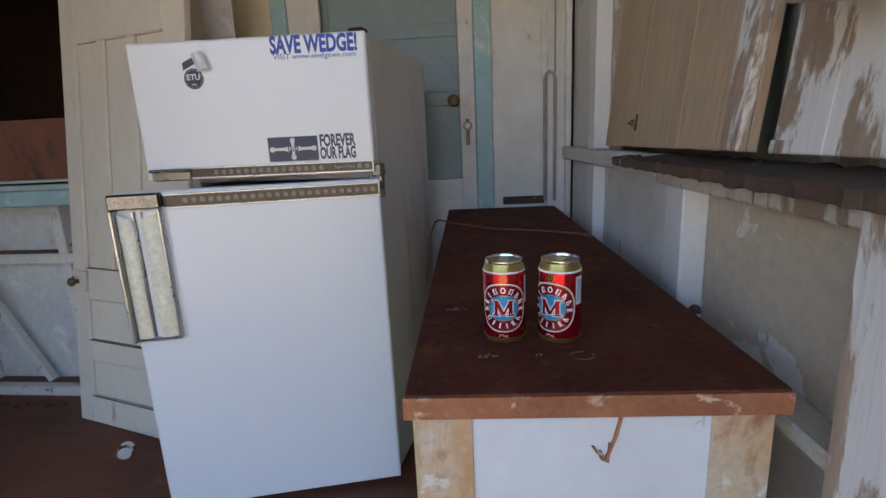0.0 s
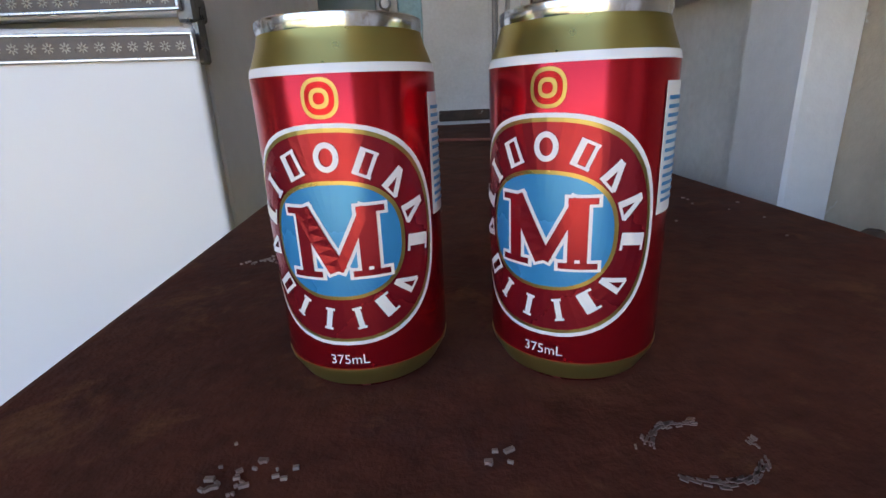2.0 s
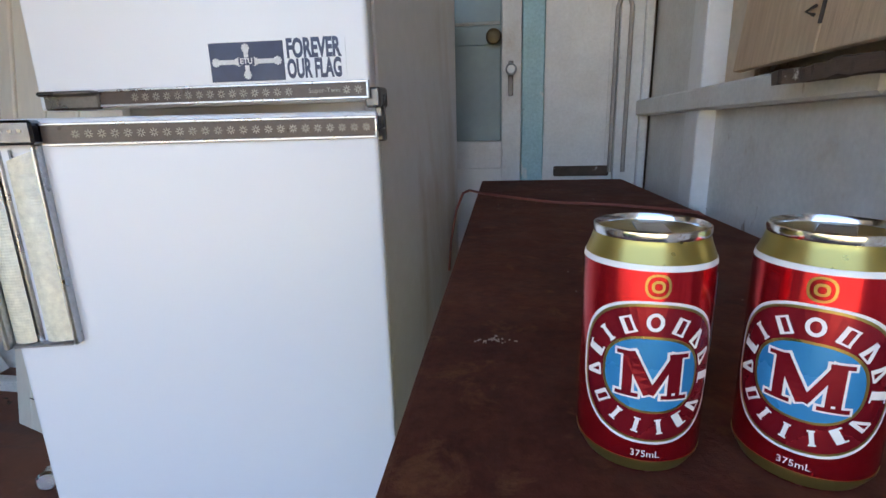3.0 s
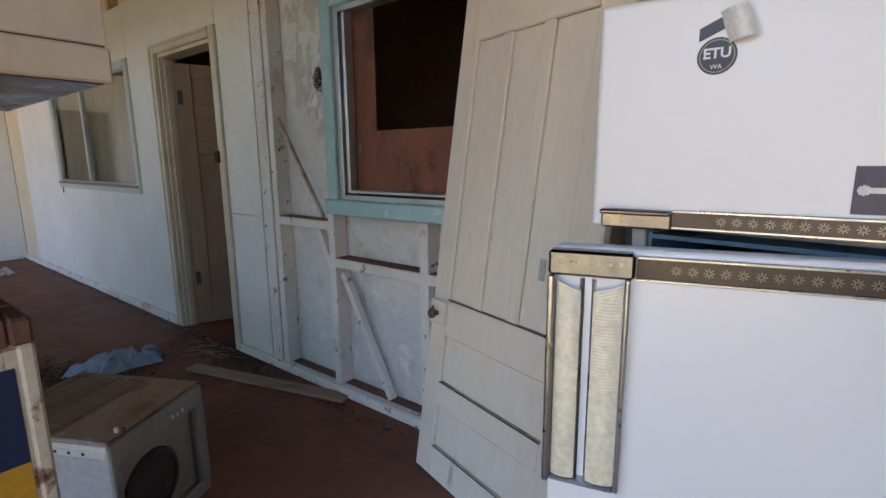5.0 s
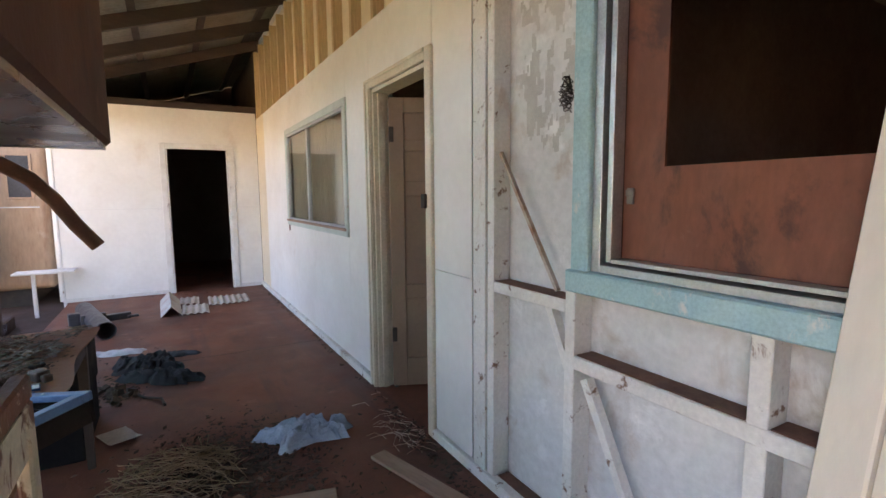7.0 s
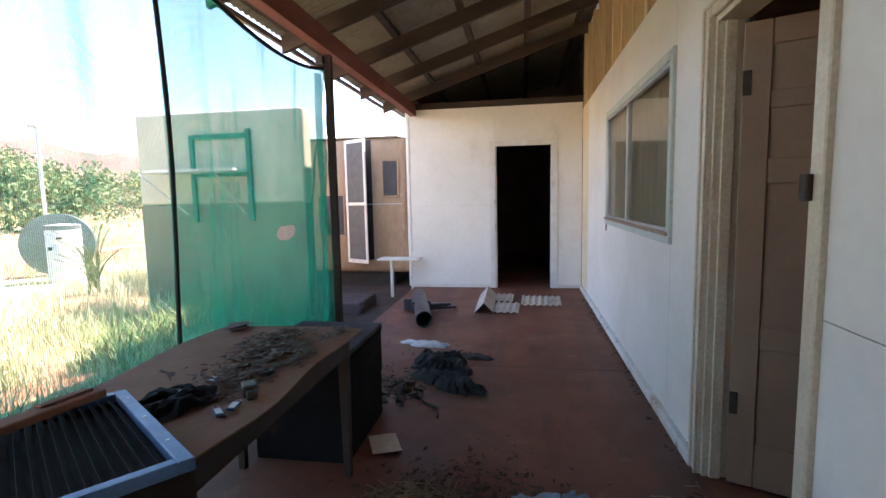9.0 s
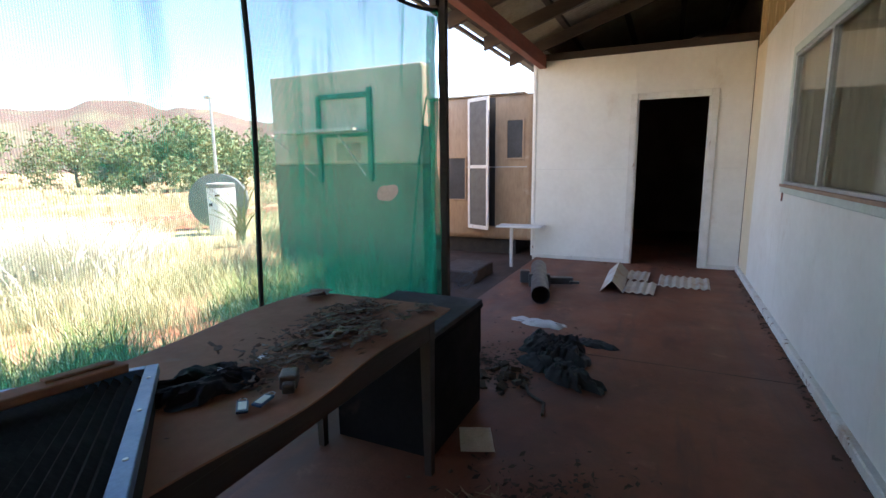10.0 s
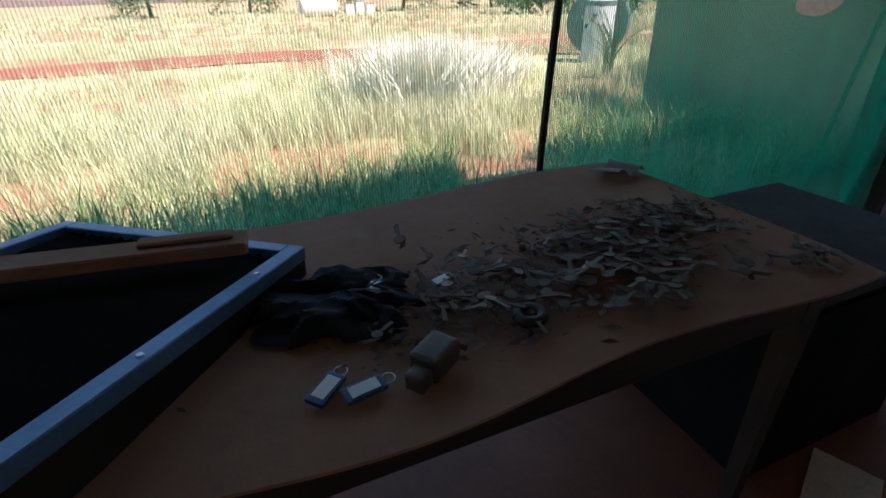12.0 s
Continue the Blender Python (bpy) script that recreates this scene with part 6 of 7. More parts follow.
# ---- shade cloth and post ----
def cloth_mat(name, thin, dense):
    m = bpy.data.materials.new(name)
    m.use_nodes = True
    nt = m.node_tree
    out = nt.nodes["Material Output"]
    nt.nodes.remove(nt.nodes["Principled BSDF"])
    tc = nt.nodes.new("ShaderNodeTexCoord").outputs["Object"]
    wv = nt.nodes.new("ShaderNodeTexWave")
    wv.bands_direction = 'X'
    wv.inputs["Scale"].default_value, wv.inputs["Distortion"].default_value = 42.0, 0.35
    wv.inputs["Detail"].default_value = 1.0
    nt.links.new(tc, wv.inputs["Vector"])
    drift = ramp_mask(nt, tc, 1.6, 0.3, 0.7)
    cover = nt.nodes.new("ShaderNodeMapRange")
    cover.inputs["To Min"].default_value, cover.inputs["To Max"].default_value = thin, dense
    nt.links.new(wv.outputs["Fac"], cover.inputs["Value"])
    add = nt.nodes.new("ShaderNodeMath")
    add.operation = 'MULTIPLY_ADD'
    add.inputs[1].default_value = 0.08
    nt.links.new(drift, add.inputs[0])
    nt.links.new(cover.outputs[0], add.inputs[2])
    fold_map = nt.nodes.new("ShaderNodeMapping")
    fold_map.inputs["Scale"].default_value = (5.0, 1.0, 0.5)
    fold_map.inputs["Rotation"].default_value = (0, 0.15, 0)
    nt.links.new(tc, fold_map.inputs["Vector"])
    fold_add = nt.nodes.new("ShaderNodeMath")
    fold_add.operation = 'MULTIPLY_ADD'
    fold_add.inputs[1].default_value = 0.22
    nt.links.new(ramp_mask(nt, fold_map.outputs[0], 1.0, 0.52, 0.75), fold_add.inputs[0])
    nt.links.new(add.outputs[0], fold_add.inputs[2])
    col = blend(nt, drift, (0.002, 0.25, 0.155), (0.001, 0.19, 0.12))
    tr, tl, df, mx, mx2 = (nt.nodes.new(k) for k in ("ShaderNodeBsdfTransparent", "ShaderNodeBsdfTranslucent", "ShaderNodeBsdfDiffuse", "ShaderNodeMixShader", "ShaderNodeMixShader"))
    tr.inputs[0].default_value = (1, 1, 1, 1)
    nt.links.new(col, tl.inputs[0])
    nt.links.new(col, df.inputs[0])
    mx2.inputs[0].default_value = 0.5
    for a, b in ((tl.outputs[0], mx2.inputs[1]), (df.outputs[0], mx2.inputs[2]), (fold_add.outputs[0], mx.inputs[0]), (tr.outputs[0], mx.inputs[1]), (mx2.outputs[0], mx.inputs[2]), (mx.outputs[0], out.inputs[0])):
        nt.links.new(a, b)
    return m
shade_green = cloth_mat("green_shade_cloth", 0.56, 0.80)
shade_open = cloth_mat("open_green_shade_cloth", 0.38, 0.62)
CX0, CX1 = -5.765, -1.9
def cloth_top(x):
    if x < -3.90:
        u = (x - CX0) / (-3.90 - CX0)
        return 2.37 - 0.13 * 4 * u * (1 - u) * (1 - 0.3 * u) + 0.10 * u * u
    return 2.47
def cloth_point(x, w):
    top = cloth_top(x)
    z = -0.12 + (top + 0.12) * w
    near = math.exp(-abs(x - CX0) * 1.8)
    y = -0.055 + 0.010 * math.sin(x * 3.1 + z) + near * (0.020 * math.sin(x * 26 + z * 2.2) + 0.015 * math.sin((x + 0.5 * z) * 15)) + 0.008 * noise.noise((x * 2, z * 2, 0))
    return (x, y, z)
shade = tagged(new("shade_cloth"), "green knitted shade cloth hung along the verandah edge", "shade cloth")
nx, nz = 190, 110
SEAM = int(round(nx * (-3.90 - CX0) / (CX1 - CX0)))
def hole_radius(x, z):
    dx, dz = x + 5.00, z - 1.085
    a = math.atan2(dz + 0.12 * dx, dx)
    return math.hypot(dx / 0.115, (dz + 0.12 * dx) / 0.052) / (1 + 0.10 * math.sin(2 * a + 0.6) + 0.06 * math.sin(3 * a))
def cloth_piece(i0, i1):
    bm = bmesh.new()
    grid = {}
    def cv(i, j):
        if (i, j) not in grid:
            grid[i, j] = bm.verts.new(cloth_point(CX0 + (CX1 - CX0) * i / nx, j / nz))
        return grid[i, j]
    for i in range(i0, i1):
        for j in range(nz):
            x, y, z = cloth_point(CX0 + (CX1 - CX0) * (i + 0.5) / nx, (j + 0.5) / nz)
            if hole_radius(x, z) >= 1:
                bm.faces.new((cv(i, j), cv(i + 1, j), cv(i + 1, j + 1), cv(i, j + 1)))
    return bm
part("open_cloth", cloth_piece(SEAM, nx), shade_open, shade, "thinner green shade cloth", smooth=True)
bm = cloth_piece(0, SEAM)
# the torn hole has a smooth rim
for v in bm.verts:
    r = hole_radius(v.co.x, v.co.z)
    if v.is_boundary and 0.5 < r < 1.5:
        v.co.x, v.co.z = -5.00 + (v.co.x + 5.00) / r, 1.085 + (v.co.z - 1.085) / r
part("cloth", bm, shade_green, shade, smooth=True)
def pleat(x0, z0, x1, z1, w, y=-0.072):
    """A narrow fold where the cloth lies double."""
    def f(u, v):
        x, z = x0 + (x1 - x0) * v + 0.02 * math.sin(v * 5 + x0), z0 + (z1 - z0) * v
        return (x + w * (u - 0.5) * math.sin(math.pi * (0.08 + 0.84 * v)), y - 0.012 * math.sin(math.pi * u), z)
    part("pleat", sheet(4, 24, f), shade_green, shade, smooth=True)
pleat(-5.50, 1.30, -5.16, 0.02, 0.03)
pleat(-5.62, 1.75, -5.43, 1.25, 0.025)
pleat(-5.68, 0.95, -5.54, 0.10, 0.03)
pleat(-4.40, 0.55, -4.25, -0.05, 0.02)
part("doubled_edge", sheet(8, 40, lambda u, v: (CX0 + 0.005 + (0.11 + 0.03 * math.sin(v * 9)) * u, -0.085 - 0.01 * math.sin(u * 6 + v * 4), -0.1 + 2.42 * v)), shade_green, shade, smooth=True)
dark_rope = mat("black_rope", (0.015, 0.016, 0.018), (0.02, 0.02, 0.022), 30, 0.8, bump=0.3)
part("seam_rope", T(([(-3.90 + 0.02 * math.sin(z * 3), -0.045, z) for z in [-0.1 + 0.13 * k for k in range(20)]], 0.011), seg=8), dark_rope, shade, "dark vertical seam rope", smooth=True)
part("top_rope", T(([(CX0 + (CX1 - CX0) * k / 40, -0.05, cloth_top(CX0 + (CX1 - CX0) * k / 40)) for k in range(41)], 0.013), seg=8), dark_rope, shade, "dark sagging top rope", smooth=True)
part("hem", sheet(1, 60, lambda u, v: (CX0 - 0.012 + 0.03 * u, -0.045 - 0.006 * math.sin(v * 40), -0.1 + 2.45 * v), 0.004), mat("pale_worn_hem", (0.40, 0.38, 0.24), (0.16, 0.20, 0.12), 14, 0.8), shade, "pale worn hem")
setting("verandah_post", B((-5.79, -5.735, -0.04, 0.015, -0.13, 2.47), bevel=0.004), timber_dark, "dark timber verandah post")
solo("post_hook", B((-5.85, -5.70, -0.10, -0.03, 2.38, 2.46), bevel=0.01), iron_dark, "dark iron bracket where the rope ties on", "bracket")

# ---- caravans and yard things ----
van_cream = mat("faded_caravan_cream", (0.62, 0.55, 0.44), (0.55, 0.48, 0.38), 2, 0.5, bump=0.08, grain=0.04, stains=[((0.40, 0.30, 0.22), 2.5, 0.6, 0.8, (1, 1, 0.3))])
van_lower = mat("faded_caravan_brown", (0.24, 0.17, 0.125), (0.19, 0.135, 0.10), 2, 0.55, bump=0.08, stains=[((0.10, 0.075, 0.055), 2.5, 0.58, 0.8, (1, 1, 0.3))])
van_rust = mat("rust_streaked_cladding", (0.46, 0.33, 0.22), (0.36, 0.24, 0.15), 2.2, 0.6, bump=0.1, stretch=(1, 1, 0.25), stains=[((0.24, 0.12, 0.07), 2.5, 0.55, 0.75, (1, 1, 0.2)), ((0.6, 0.52, 0.42), 2.0, 0.60, 0.8, ONE)])
tealbar = mat("teal_steel", (0.02, 0.14, 0.11), (0.015, 0.11, 0.09), 5, 0.5, bump=0.1)
van = thing("shed_wall", "two-tone cream shed end wall with a folding shelf", "shed", pose(-7.45, -3.32, 0))
part("upper_body", B((-0.22, 0.0, 0.0, 2.27, 1.28, 2.42), bevel=0.05, seg=3), van_cream, van, smooth=True)
part("lower_body", B((-0.21, 0.004, 0.01, 2.26, -0.13, 1.278), bevel=0.004), van_lower, van)
hoop = part("shelf_frame", B((0.004, 0.04, 0.77, 0.825, 1.06, 2.13), (0.004, 0.04, 1.53, 1.59, 1.08, 2.19), (0.004, 0.04, 0.825, 1.53, 2.08, 2.14), (0.004, 0.04, 0.825, 1.53, 1.62, 1.66), bevel=0.004), tealbar, van, "teal steel bracket frame")
part("folding_shelf", B((0.04, 0.36, 0.36, 1.55, 1.665, 1.70), bevel=0.004), old_white, van, "white folding shelf")
part("shelf_strut", T((((0.05, 1.50, 1.15), (0.34, 1.30, 1.66)), 0.014), (((0.05, 0.72, 1.15), (0.34, 0.3, 1.66)), 0.012), seg=6), old_white, van)
part("end_pane", B((0.004, 0.012, 1.05, 1.40, 1.33, 1.55)), glass, van)

van2 = thing("old_caravan", "rust-streaked old caravan with an open screen door", "caravan", pose(-9.42, -4.2, 0))
VY = 3.95
part("body", B((-3.0, 0.0, 0.0, VY, 0.12, 2.28), bevel=0.10, seg=3), van_rust, van2, smooth=True)
part("belt_strip", B((0.0, 0.008, 0.1, VY - 0.10, 1.22, 1.235)), alu, van2)
part("undercarriage", B((-2.8, -0.15, 0.3, VY - 0.3, -0.13, 0.13)), rubber, van2)
vr = corrugated(0.0, 3.9, 0, 0.1, lambda y: 0.0, 0.076, 0.02)
part("roof_edge", B((-2.9, 0.03, 0.05, VY - 0.15, 2.272, 2.292)), roof_iron, van2)
# flat black sheet on the closed body stands for the unlit doorway
part("doorway", B((0.0, 0.006, 3.02, 3.36, 0.33, 2.24)), rubber, van2)
dr = part("screen_door", B((0, 0.045, 0, 0.025, 0, 1.95), (0.415, 0.46, 0, 0.025, 0, 1.95), (0.045, 0.415, 0, 0.025, 1.9, 1.95), (0.045, 0.415, 0, 0.025, 0, 0.06), (0.045, 0.415, 0, 0.025, 0.92, 0.97), bevel=0.003), old_white, van2, "white screen door standing open", m=pose(0.02, 2.92, 0.29, 0, 0, 62))
part("mesh", B((0.045, 0.415, 0.010, 0.014, 0.06, 1.9)), mat("grey_fly_mesh", (0.13, 0.125, 0.12), (0.10, 0.095, 0.09), 9, 0.7), dr, "grey fly mesh")
def van_window(y0, y1, z0, z1):
    w = part("window", B((0.0, 0.02, y0 - 0.03, y1 + 0.03, z0 - 0.03, z0), (0.0, 0.02, y0 - 0.03, y1 + 0.03, z1, z1 + 0.03), (0.0, 0.02, y0 - 0.03, y0, z0, z1), (0.0, 0.02, y1, y1 + 0.03, z0, z1), bevel=0.004), van_rust, van2, "rusty framed caravan window")
    part("pane", B((0.003, 0.010, y0, y1, z0, z1)), mat("grey_window_glass", (0.07, 0.075, 0.085), (0.05, 0.055, 0.06), 3, 0.45, spec=0.25), w, "dull dark glass")
van_window(2.45, 2.87, 0.74, 1.37)
van_window(3.55, 3.78, 1.36, 1.90)
solo("step_board", B((-8.78, -8.50, -0.52, 0.08, 0.43, 0.455), (-8.66, -8.62, -0.36, -0.32, -0.13, 0.43), bevel=0.004), old_white, "narrow white board bench by the end wall", "bench")
solo("block_step", B((-8.2, -7.5, -0.95, -0.45, -0.13, 0.03), bevel=0.015), mat("stained_concrete", (0.08, 0.05, 0.042), (0.055, 0.036, 0.03), 4, 0.8), "dark concrete step block beside the slab", "step")
coil = bmesh.new()
random.seed(4)
for k in range(7):
    r, ph, ti = 0.085 + 0.05 * random.random(), random.random(), random.uniform(0.5, 1.1)
    tube(coil, [(-7.35 - 0.09 * math.sin(a) + 0.02 * k, -0.50 + 0.012 * k + r * math.cos(a), -0.02 + r * ti * math.sin(a + 0.2 * k)) for a in [ph + 2 * math.pi * j / 24 for j in range(25)]], 0.0022, 5)
solo("wire_coil", coil, mat("grey_wire", (0.07, 0.07, 0.075), (0.045, 0.045, 0.048), 9, 0.5, metal=0.5), "loose coil of pale wire on the ground", "wire", smooth=True)

tank_mat = mat("grey_tank_steel", (0.20, 0.21, 0.215), (0.16, 0.17, 0.175), 2, 0.6, metal=0.2, bump=0.06, stains=[((0.25, 0.18, 0.13), 4, 0.62, 0.75, ONE)])
tank = thing("water_tank", "grey steel tank lying on its side in the grass", "tank", pose(-10.35, -7.85, 0.52, 0, 0, 38))
part("shell", lathe([(0.60, -0.34), (0.62, -0.32), (0.62, 0.0), (0.60, 0.02)], 40), tank_mat, tank, smooth=True, m=pose(0, 0, 0, 0, 90, 0))
part("end_disc", lathe([(0.63, 0.0), (0.63, 0.03), (0.60, 0.035), (0.02, 0.04)], 40), tank_mat, tank, "dull grey end disc", smooth=True, m=pose(0.022, 0, 0, 0, 90, 0))
drum = thing("water_heater", "white cylindrical water heater standing in the grass", "water heater", pose(-9.75, -7.05, -0.13))
part("shell", lathe([(0.27, 0.0), (0.28, 0.01), (0.28, 1.06), (0.27, 1.08), (0.02, 1.10)], 32), mat("white_painted_steel", (0.66, 0.68, 0.70), (0.58, 0.60, 0.62), 2, 0.45, bump=0.04), drum, smooth=True)
part("cap_band", lathe([(0.284, 0.0), (0.284, 0.08)], 32), tank_mat, drum, smooth=True, m=pose(0, 0, 0.99))
part("fitting", B((0.26, 0.31, -0.03, 0.03, 0.62, 0.68), (0.20, 0.29, 0.14, 0.19, 0.82, 0.86), bevel=0.006), iron_dark, drum)
pole = thing("lamp_pole", "tall pale steel pole with a small lamp", "pole", pose(-17.9, -16.7, -0.13))
part("mast", lathe([(0.08, 0), (0.055, 4.4)], 12), alu, pole, smooth=True)
part("lamp_head", B((-0.12, 0.12, -0.3, 0.1, 4.4, 4.52), bevel=0.03), alu, pole)

# ---- grass, bushes, trees, hills ----
grass_mat = mat("dry_green_grass", (0.54, 0.55, 0.32), (0.66, 0.62, 0.43), 0.5, 0.85, bump=0, grain=0.1)
# spinifex is near white because the sun's glare is in its colour
spinifex = mat("glare_white_spinifex", (0.90, 0.89, 0.80), (0.84, 0.82, 0.70), 4, 0.85, bump=0)
def blades(name, pts, material, label, cat, seed, hmin=0.25, hmax=0.7, per=6, w=0.0040, lean=0.45):
    """Tufts of bent blades, two quads and a tip each, at the given (x, y, size) places."""
    rnd = np.random.RandomState(seed)
    n = len(pts) * per
    base = np.repeat(np.asarray(pts, float), per, axis=0)
    size = base[:, 2]
    h = rnd.uniform(hmin, hmax, n) * size
    a = rnd.uniform(0, 2 * np.pi, n)
    px = base[:, 0] + rnd.normal(0, 0.05, n) * size
    py = base[:, 1] + rnd.normal(0, 0.05, n) * size
    lx, ly = np.cos(a), np.sin(a)
    sx, sy = -ly * w * size, lx * w * size
    k = rnd.uniform(0.3, 1.3, n) * lean
    z0 = np.full(n, -0.15)
    v = np.empty((n, 5, 3))
    for j, (f, wd) in enumerate(((0, 1), (0, -1), (0.55, 0.8), (0.55, -0.8), (1, 0))):
        v[:, j, 0] = px + lx * h * k * f * f * 1.4 + sx * wd
        v[:, j, 1] = py + ly * h * k * f * f * 1.4 + sy * wd
        v[:, j, 2] = z0 + h * f * (1 - 0.25 * k * f)
    idx = np.arange(n)[:, None] * 5
    quads = idx + np.array([[0, 1, 3, 2]])
    tris = idx + np.array([[2, 3, 4]])
    me = bpy.data.meshes.new(name)
    me.from_pydata(v.reshape(-1, 3).tolist(), [], quads.tolist() + tris.tolist())
    me.materials.append(material)
    return tagged(new(name, me), label, cat, kind="stuff")
rnd = np.random.RandomState(12)
def field(n, x0, x1, y0, y1, big):
    out = []
    while len(out) < n:
        x, y = rnd.uniform(x0, x1), rnd.uniform(y0, y1)
        if -13.0 < y + 0.10 * (x + 5) < -10.2 and rnd.rand() > 0.03:
            continue
        if x < -7.2 and y > -3.7:
            continue
        dens = noise.noise((x * 0.35, y * 0.35, 3.0)) + 0.5 * noise.noise((x * 1.1, y * 1.1, 7.0))
        if dens < 0.10 and rnd.rand() > 0.15:
            continue
        out.append((x, y, big * rnd.uniform(0.6, 1.4)))
    return out
blades("grass_near", field(12000, -12.5, 2.5, -6.0, -1.0, 0.58), grass_mat, "long dry green grass in the yard", "grass", 1)
blades("grass_mid", field(15000, -24, 8, -18, -5.5, 0.5), grass_mat, "long dry green grass in the yard", "grass", 2, w=0.007)
blades("grass_far", field(8000, -70, 20, -60, -17, 0.6), grass_mat, "pale dry grass plain", "grass", 3, w=0.03, per=5)
# greener grass of the verge, darker than grass_mat to hold the roof's shadow
shade_grass = mat("shaded_green_grass", (0.17, 0.24, 0.075), (0.26, 0.30, 0.12), 0.8, 0.8, bump=0, grain=0.15)
def verge(n):
    out = []
    while len(out) < n:
        x, y = rnd.uniform(-9.0, -1.6), rnd.uniform(-2.3, -1.0)
        if x < -7.2 and y > -3.5:
            continue
        if rnd.rand() < 0.35 + 0.65 * min(1, max(0, (-2.6 - x) / 3)) and noise.noise((x * 0.9, y * 0.9, 11.0)) > -0.25:
            out.append((x, y, rnd.uniform(0.7, 1.25)))
    return out
blades("grass_verge", verge(1100), shade_grass, "green grass along the verandah edge, darkened for the eave's shade", "grass", 7, 0.16, 0.46, 8, 0.0042, 0.6)
clump = [(-5.3 + rnd.normal(0, 0.36), -4.7 + rnd.normal(0, 0.30), 1.25) for k in range(420)] + [(-6.6 + rnd.normal(0, 0.4), -6.2 + rnd.normal(0, 0.3), 0.8) for k in range(120)]
blades("spinifex_clump", clump, spinifex, "spinifex clump in the yard, sun glare put into its pale colour", "grass", 4, 0.3, 0.8, 10, 0.006, 0.5)
track = mat("red_track_dirt", (0.36, 0.125, 0.075), (0.30, 0.10, 0.06), 0.7, 0.95, bump=0.4, bscale=25, grain=0.12)
def track_point(u, v):
    x = -40 + 60 * u
    y = -11.6 - 0.10 * (x + 5) + 2.3 * (v - 0.5) + 0.35 * noise.noise((x * 0.5, v * 3, 2.0))
    return x, y, -0.112 + 0.06 * noise.noise((x * 0.15, y * 0.15, 0))
setting("road", sheet(90, 4, track_point), track, "bare red dirt track across the yard", smooth=True)
# leaf greens are paled, so the far bushes carry haze in their colour
leaf_green = mat("bush_leaves", (0.21, 0.25, 0.12), (0.28, 0.31, 0.17), 0.6, 0.8, spec=0.15, bump=0, grain=0.15)
leaf_grey = mat("grey_leaves", (0.24, 0.25, 0.20), (0.31, 0.31, 0.26), 0.6, 0.8, spec=0.15, bump=0, grain=0.15)
bark = mat("grey_bark", (0.17, 0.13, 0.10), (0.11, 0.085, 0.065), 8, 0.9, bump=0.4)
def tree(name, x, y, h, spread, leaf, n, label, seed, leaf_size=0.09, bushy=False):
    t = thing(name, label, "tree", pose(x, y, -0.13))
    r = random.Random(seed)
    wood = bmesh.new()
    tips = []
    top = h * 0.30
    trunk = [(0, 0, 0), (r.uniform(-.1, .1) * h * 0.2, r.uniform(-.1, .1) * h * 0.2, top * 0.5), (r.uniform(-.2, .2) * h * 0.2, r.uniform(-.2, .2) * h * 0.2, top)]
    tube(wood, trunk, 0.035 * h * 0.8, 8, 0.018 * h)
    for k in range(26 if bushy else 0):
        a, q = r.uniform(0, 6.283), math.sqrt(r.random())
        zz = h * r.uniform(0.10, 0.92)
        lim = math.sqrt(max(0.05, 1 - ((zz / h - 0.42) / 0.62) ** 2))
        tips.append(Vector((math.cos(a) * spread * q * lim, math.sin(a) * spread * q * lim, zz)))
    for k in range(9):
        a, el = 2 * math.pi * k / 9 + r.uniform(-.3, .3), r.uniform(-0.05, 1.15)
        ln = spread * r.uniform(0.6, 1.0)
        start = Vector(trunk[1]).lerp(Vector(trunk[2]), r.uniform(0.2, 1))
        end = start + Vector((math.cos(a) * ln * math.cos(el), math.sin(a) * ln * math.cos(el), min(h - start.z, ln * math.sin(el) * 1.1)))
        mid = start.lerp(end, 0.5) + Vector((0, 0, 0.06 * h))
        tube(wood, [start, mid, end], 0.012 * h, 6, 0.003 * h)
        tips += [mid, end, mid.lerp(end, 0.5)]
    part("trunk", wood, bark, t, smooth=True)
    rn = np.random.RandomState(seed)
    c = np.array([tips[i % len(tips)] for i in range(n)])
    d = rn.normal(0, 1, (n, 3))
    d *= (rn.uniform(0, 1, (n, 1)) ** 0.45) * spread * 0.30 / np.linalg.norm(d, axis=1, keepdims=True)
    c = c + d * np.array([1, 1, 0.75])
    u = rn.normal(0, 1, (n, 3))
    u /= np.linalg.norm(u, axis=1, keepdims=True)
    w = np.cross(u, rn.normal(0, 1, (n, 3)))
    w /= np.linalg.norm(w, axis=1, keepdims=True)
    s = leaf_size * rn.uniform(0.6, 1.5, (n, 1))
    v = np.stack([c - u * s, c + w * s * 0.4, c + u * s, c - w * s * 0.4], axis=1).reshape(-1, 3)
    v[:, 2] = np.maximum(v[:, 2], 0.05)
    me = bpy.data.meshes.new("crown")
    me.from_pydata(v.tolist(), [], (np.arange(n)[:, None] * 4 + np.arange(4)).tolist())
    me.materials.append(leaf)
    part("crown", me, None, t)
    return t
tree("grey_tree", -21.5, -28.8, 4.0, 1.9, leaf_grey, 5200, "sparse grey-leaved tree standing in the grass", 31, 0.10)
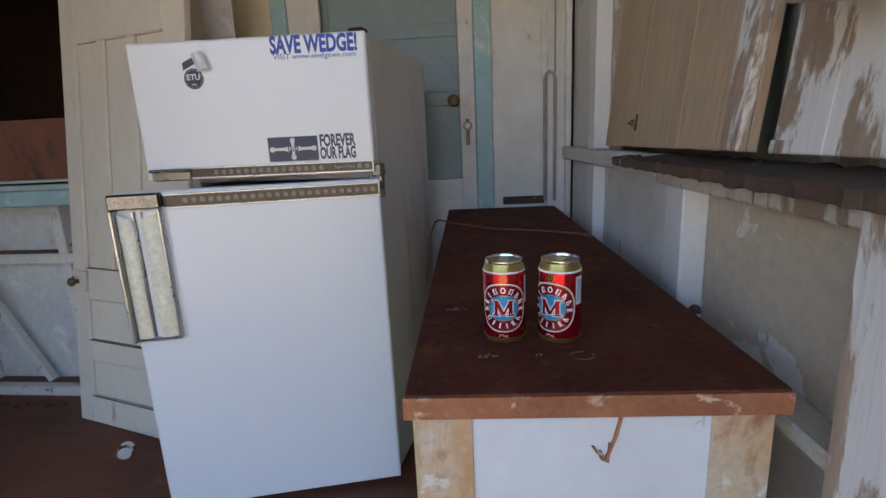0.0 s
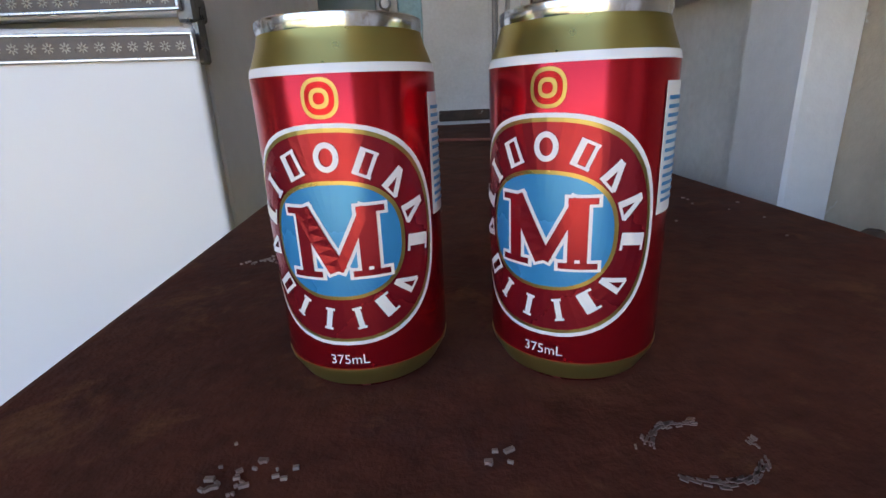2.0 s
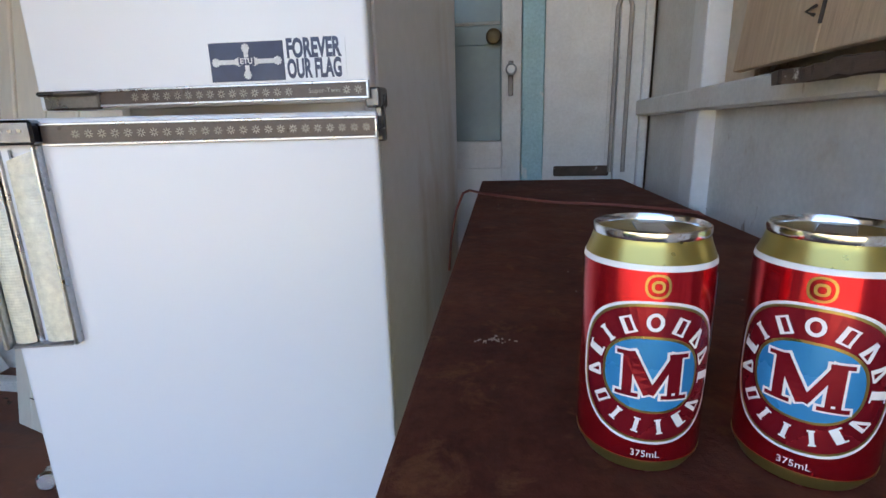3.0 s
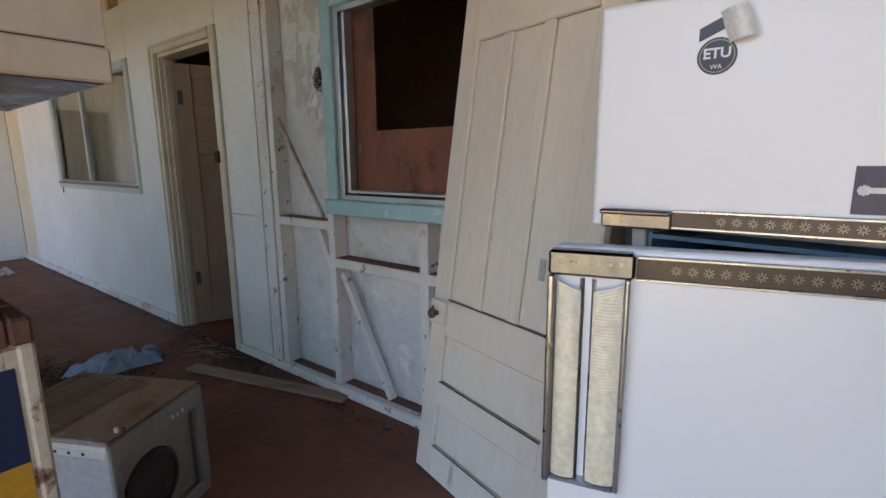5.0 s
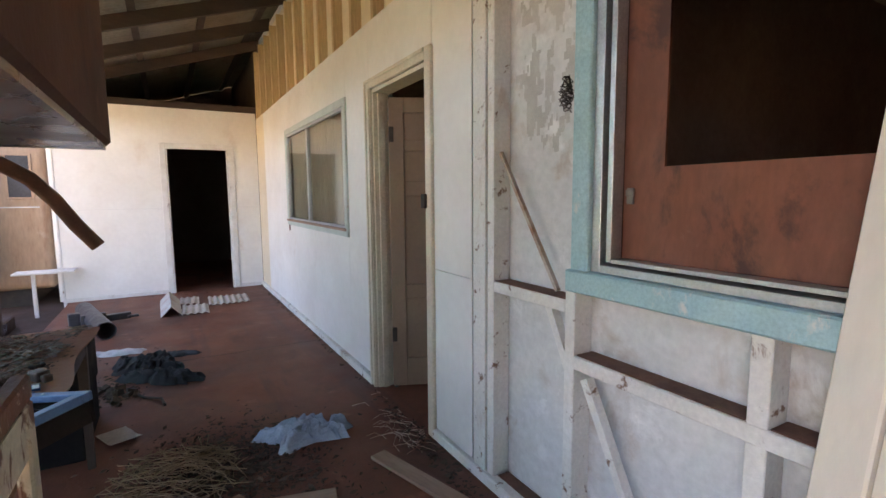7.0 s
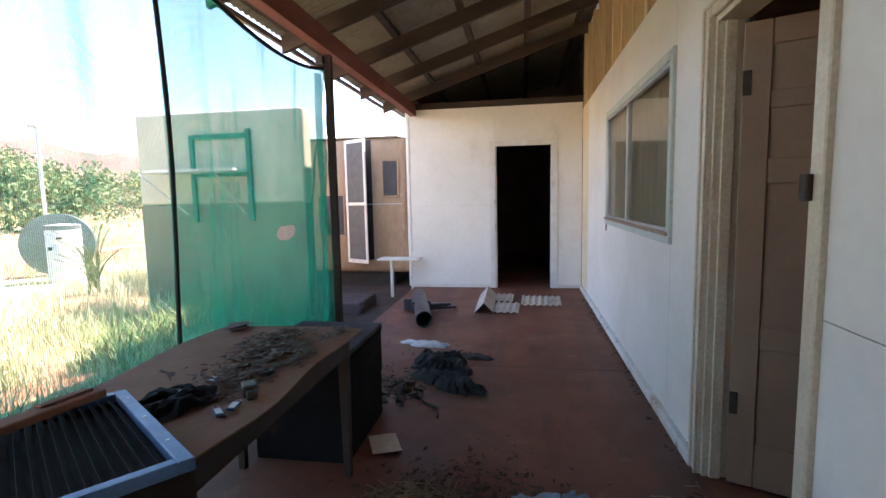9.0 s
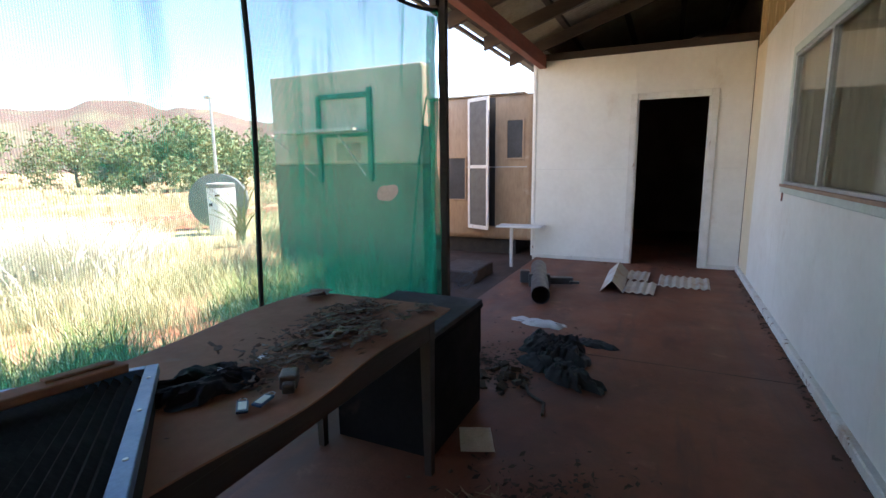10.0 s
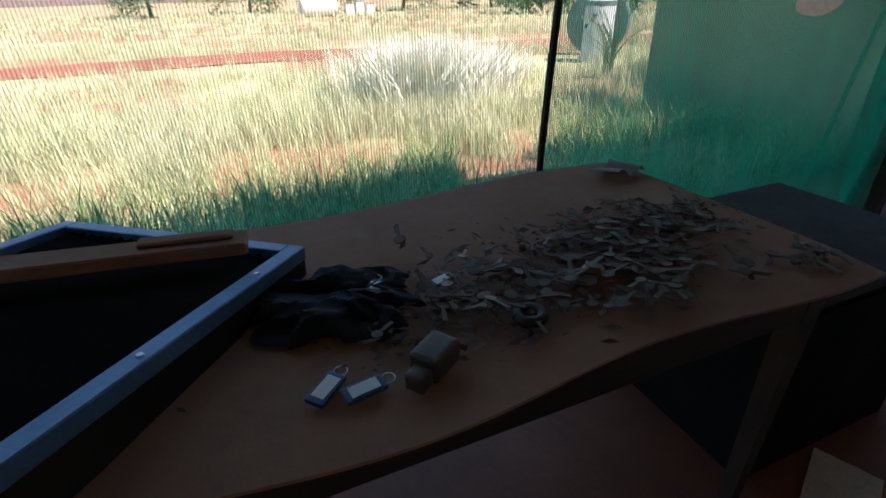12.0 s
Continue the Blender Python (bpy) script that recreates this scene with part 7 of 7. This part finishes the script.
for k, (x, y, h, s) in enumerate(((-24.5, -26.7, 4.4, 3.4), (-27.5, -25.5, 4.0, 3.2), (-22.5, -28.5, 3.6, 2.8), (-34, -20, 4.4, 3.0), (-26, -42, 5.0, 3.6), (-19, -46, 6.5, 4.4), (-13, -50, 6.8, 4.5), (-6, -52, 6.0, 4.2), (2, -50, 5.6, 4.0), (-40, -26, 4.6, 3.2), (-44, -34, 5, 3.6))):
    tree("bush_tree", x, y, h, s, leaf_green, 6500, "green spreading bush at the edge of the yard", 50 + k, 0.13, True)
far_tank = thing("far_white_tank", "white tank lying far off in the grass", "tank", pose(-9.8, -37.5, 0.45, 0, 0, 12))
part("shell", lathe([(0.50, -1.3), (0.58, -1.2), (0.58, 1.2), (0.50, 1.3)], 28), old_white, far_tank, smooth=True, m=pose(0, 0, 0, 0, 90, 0))
for k in range(3):
    crate = thing("far_crate", "pale box standing far off in the grass", "box", pose(-13.4 + 0.75 * k, -37.0, -0.13), group="pale boxes in the yard")
    part("body", B((-0.3, 0.3, -0.3, 0.3, 0, 0.75 + 0.15 * (k % 2)), bevel=0.03), old_white, crate)
    part("lid", B((-0.32, 0.32, -0.32, 0.32, 0.76 + 0.15 * (k % 2), 0.80 + 0.15 * (k % 2))), alu, crate)
fern = solo("acacia_sprig", B((0, 0.01, 0, 0.01, 0, 0.01)), leaf_green, "feathery green sprig beside the tank", "plant", pose(-8.6, -5.3, -0.13))
me = fern.data
rn = np.random.RandomState(9)
vv, ff = [], []
for b in range(14):
    a, h = rn.uniform(0, 6.28), rn.uniform(0.8, 1.6)
    for k in range(46):
        f = k / 46
        x, y, z = math.cos(a) * 0.55 * f * f, math.sin(a) * 0.55 * f * f, h * f * (1 - 0.25 * f)
        for sgn in (-1, 1):
            i = len(vv)
            l = 0.09 * (1 - 0.5 * f)
            vv += [(x, y, z), (x - sgn * math.sin(a) * l, y + sgn * math.cos(a) * l, z + 0.02), (x - sgn * math.sin(a) * l + 0.012, y + sgn * math.cos(a) * l, z + 0.035)]
            ff.append((i, i + 1, i + 2))
me.clear_geometry()
me.from_pydata(vv, [], ff)
# red-brown greyed towards purple, with the distance haze mixed into the base colour
hill_mat = mat("red_range", (0.20, 0.125, 0.115), (0.17, 0.12, 0.105), 0.02, 0.95, bump=0.6, bscale=0.15, grain=0.15, stains=[((0.20, 0.19, 0.13), 0.03, 0.5, 0.65, ONE), ((0.15, 0.08, 0.06), 0.05, 0.56, 0.66, (1, 1, 4))])
def hills(u, v):
    a = radians(140 + 190 * u)
    ridge = 52 * (0.62 + 0.30 * noise.noise((u * 9, 2.0, 0)) + 0.14 * noise.noise((u * 30, 6.0, 0)) + 0.05 * noise.noise((u * 90, 1.0, 0)))
    d = 380 + 190 * v
    prof = math.sin(min(1, v * 1.15) * math.pi / 2) ** 1.3
    return (-3 + d * math.cos(a), d * math.sin(a), -1 + ridge * 1.6 * prof + 3.0 * noise.noise((u * 70, v * 9, 3)) * prof)
setting("backdrop_hills", sheet(260, 14, hills), hill_mat, "low red-brown range of hills", smooth=True)
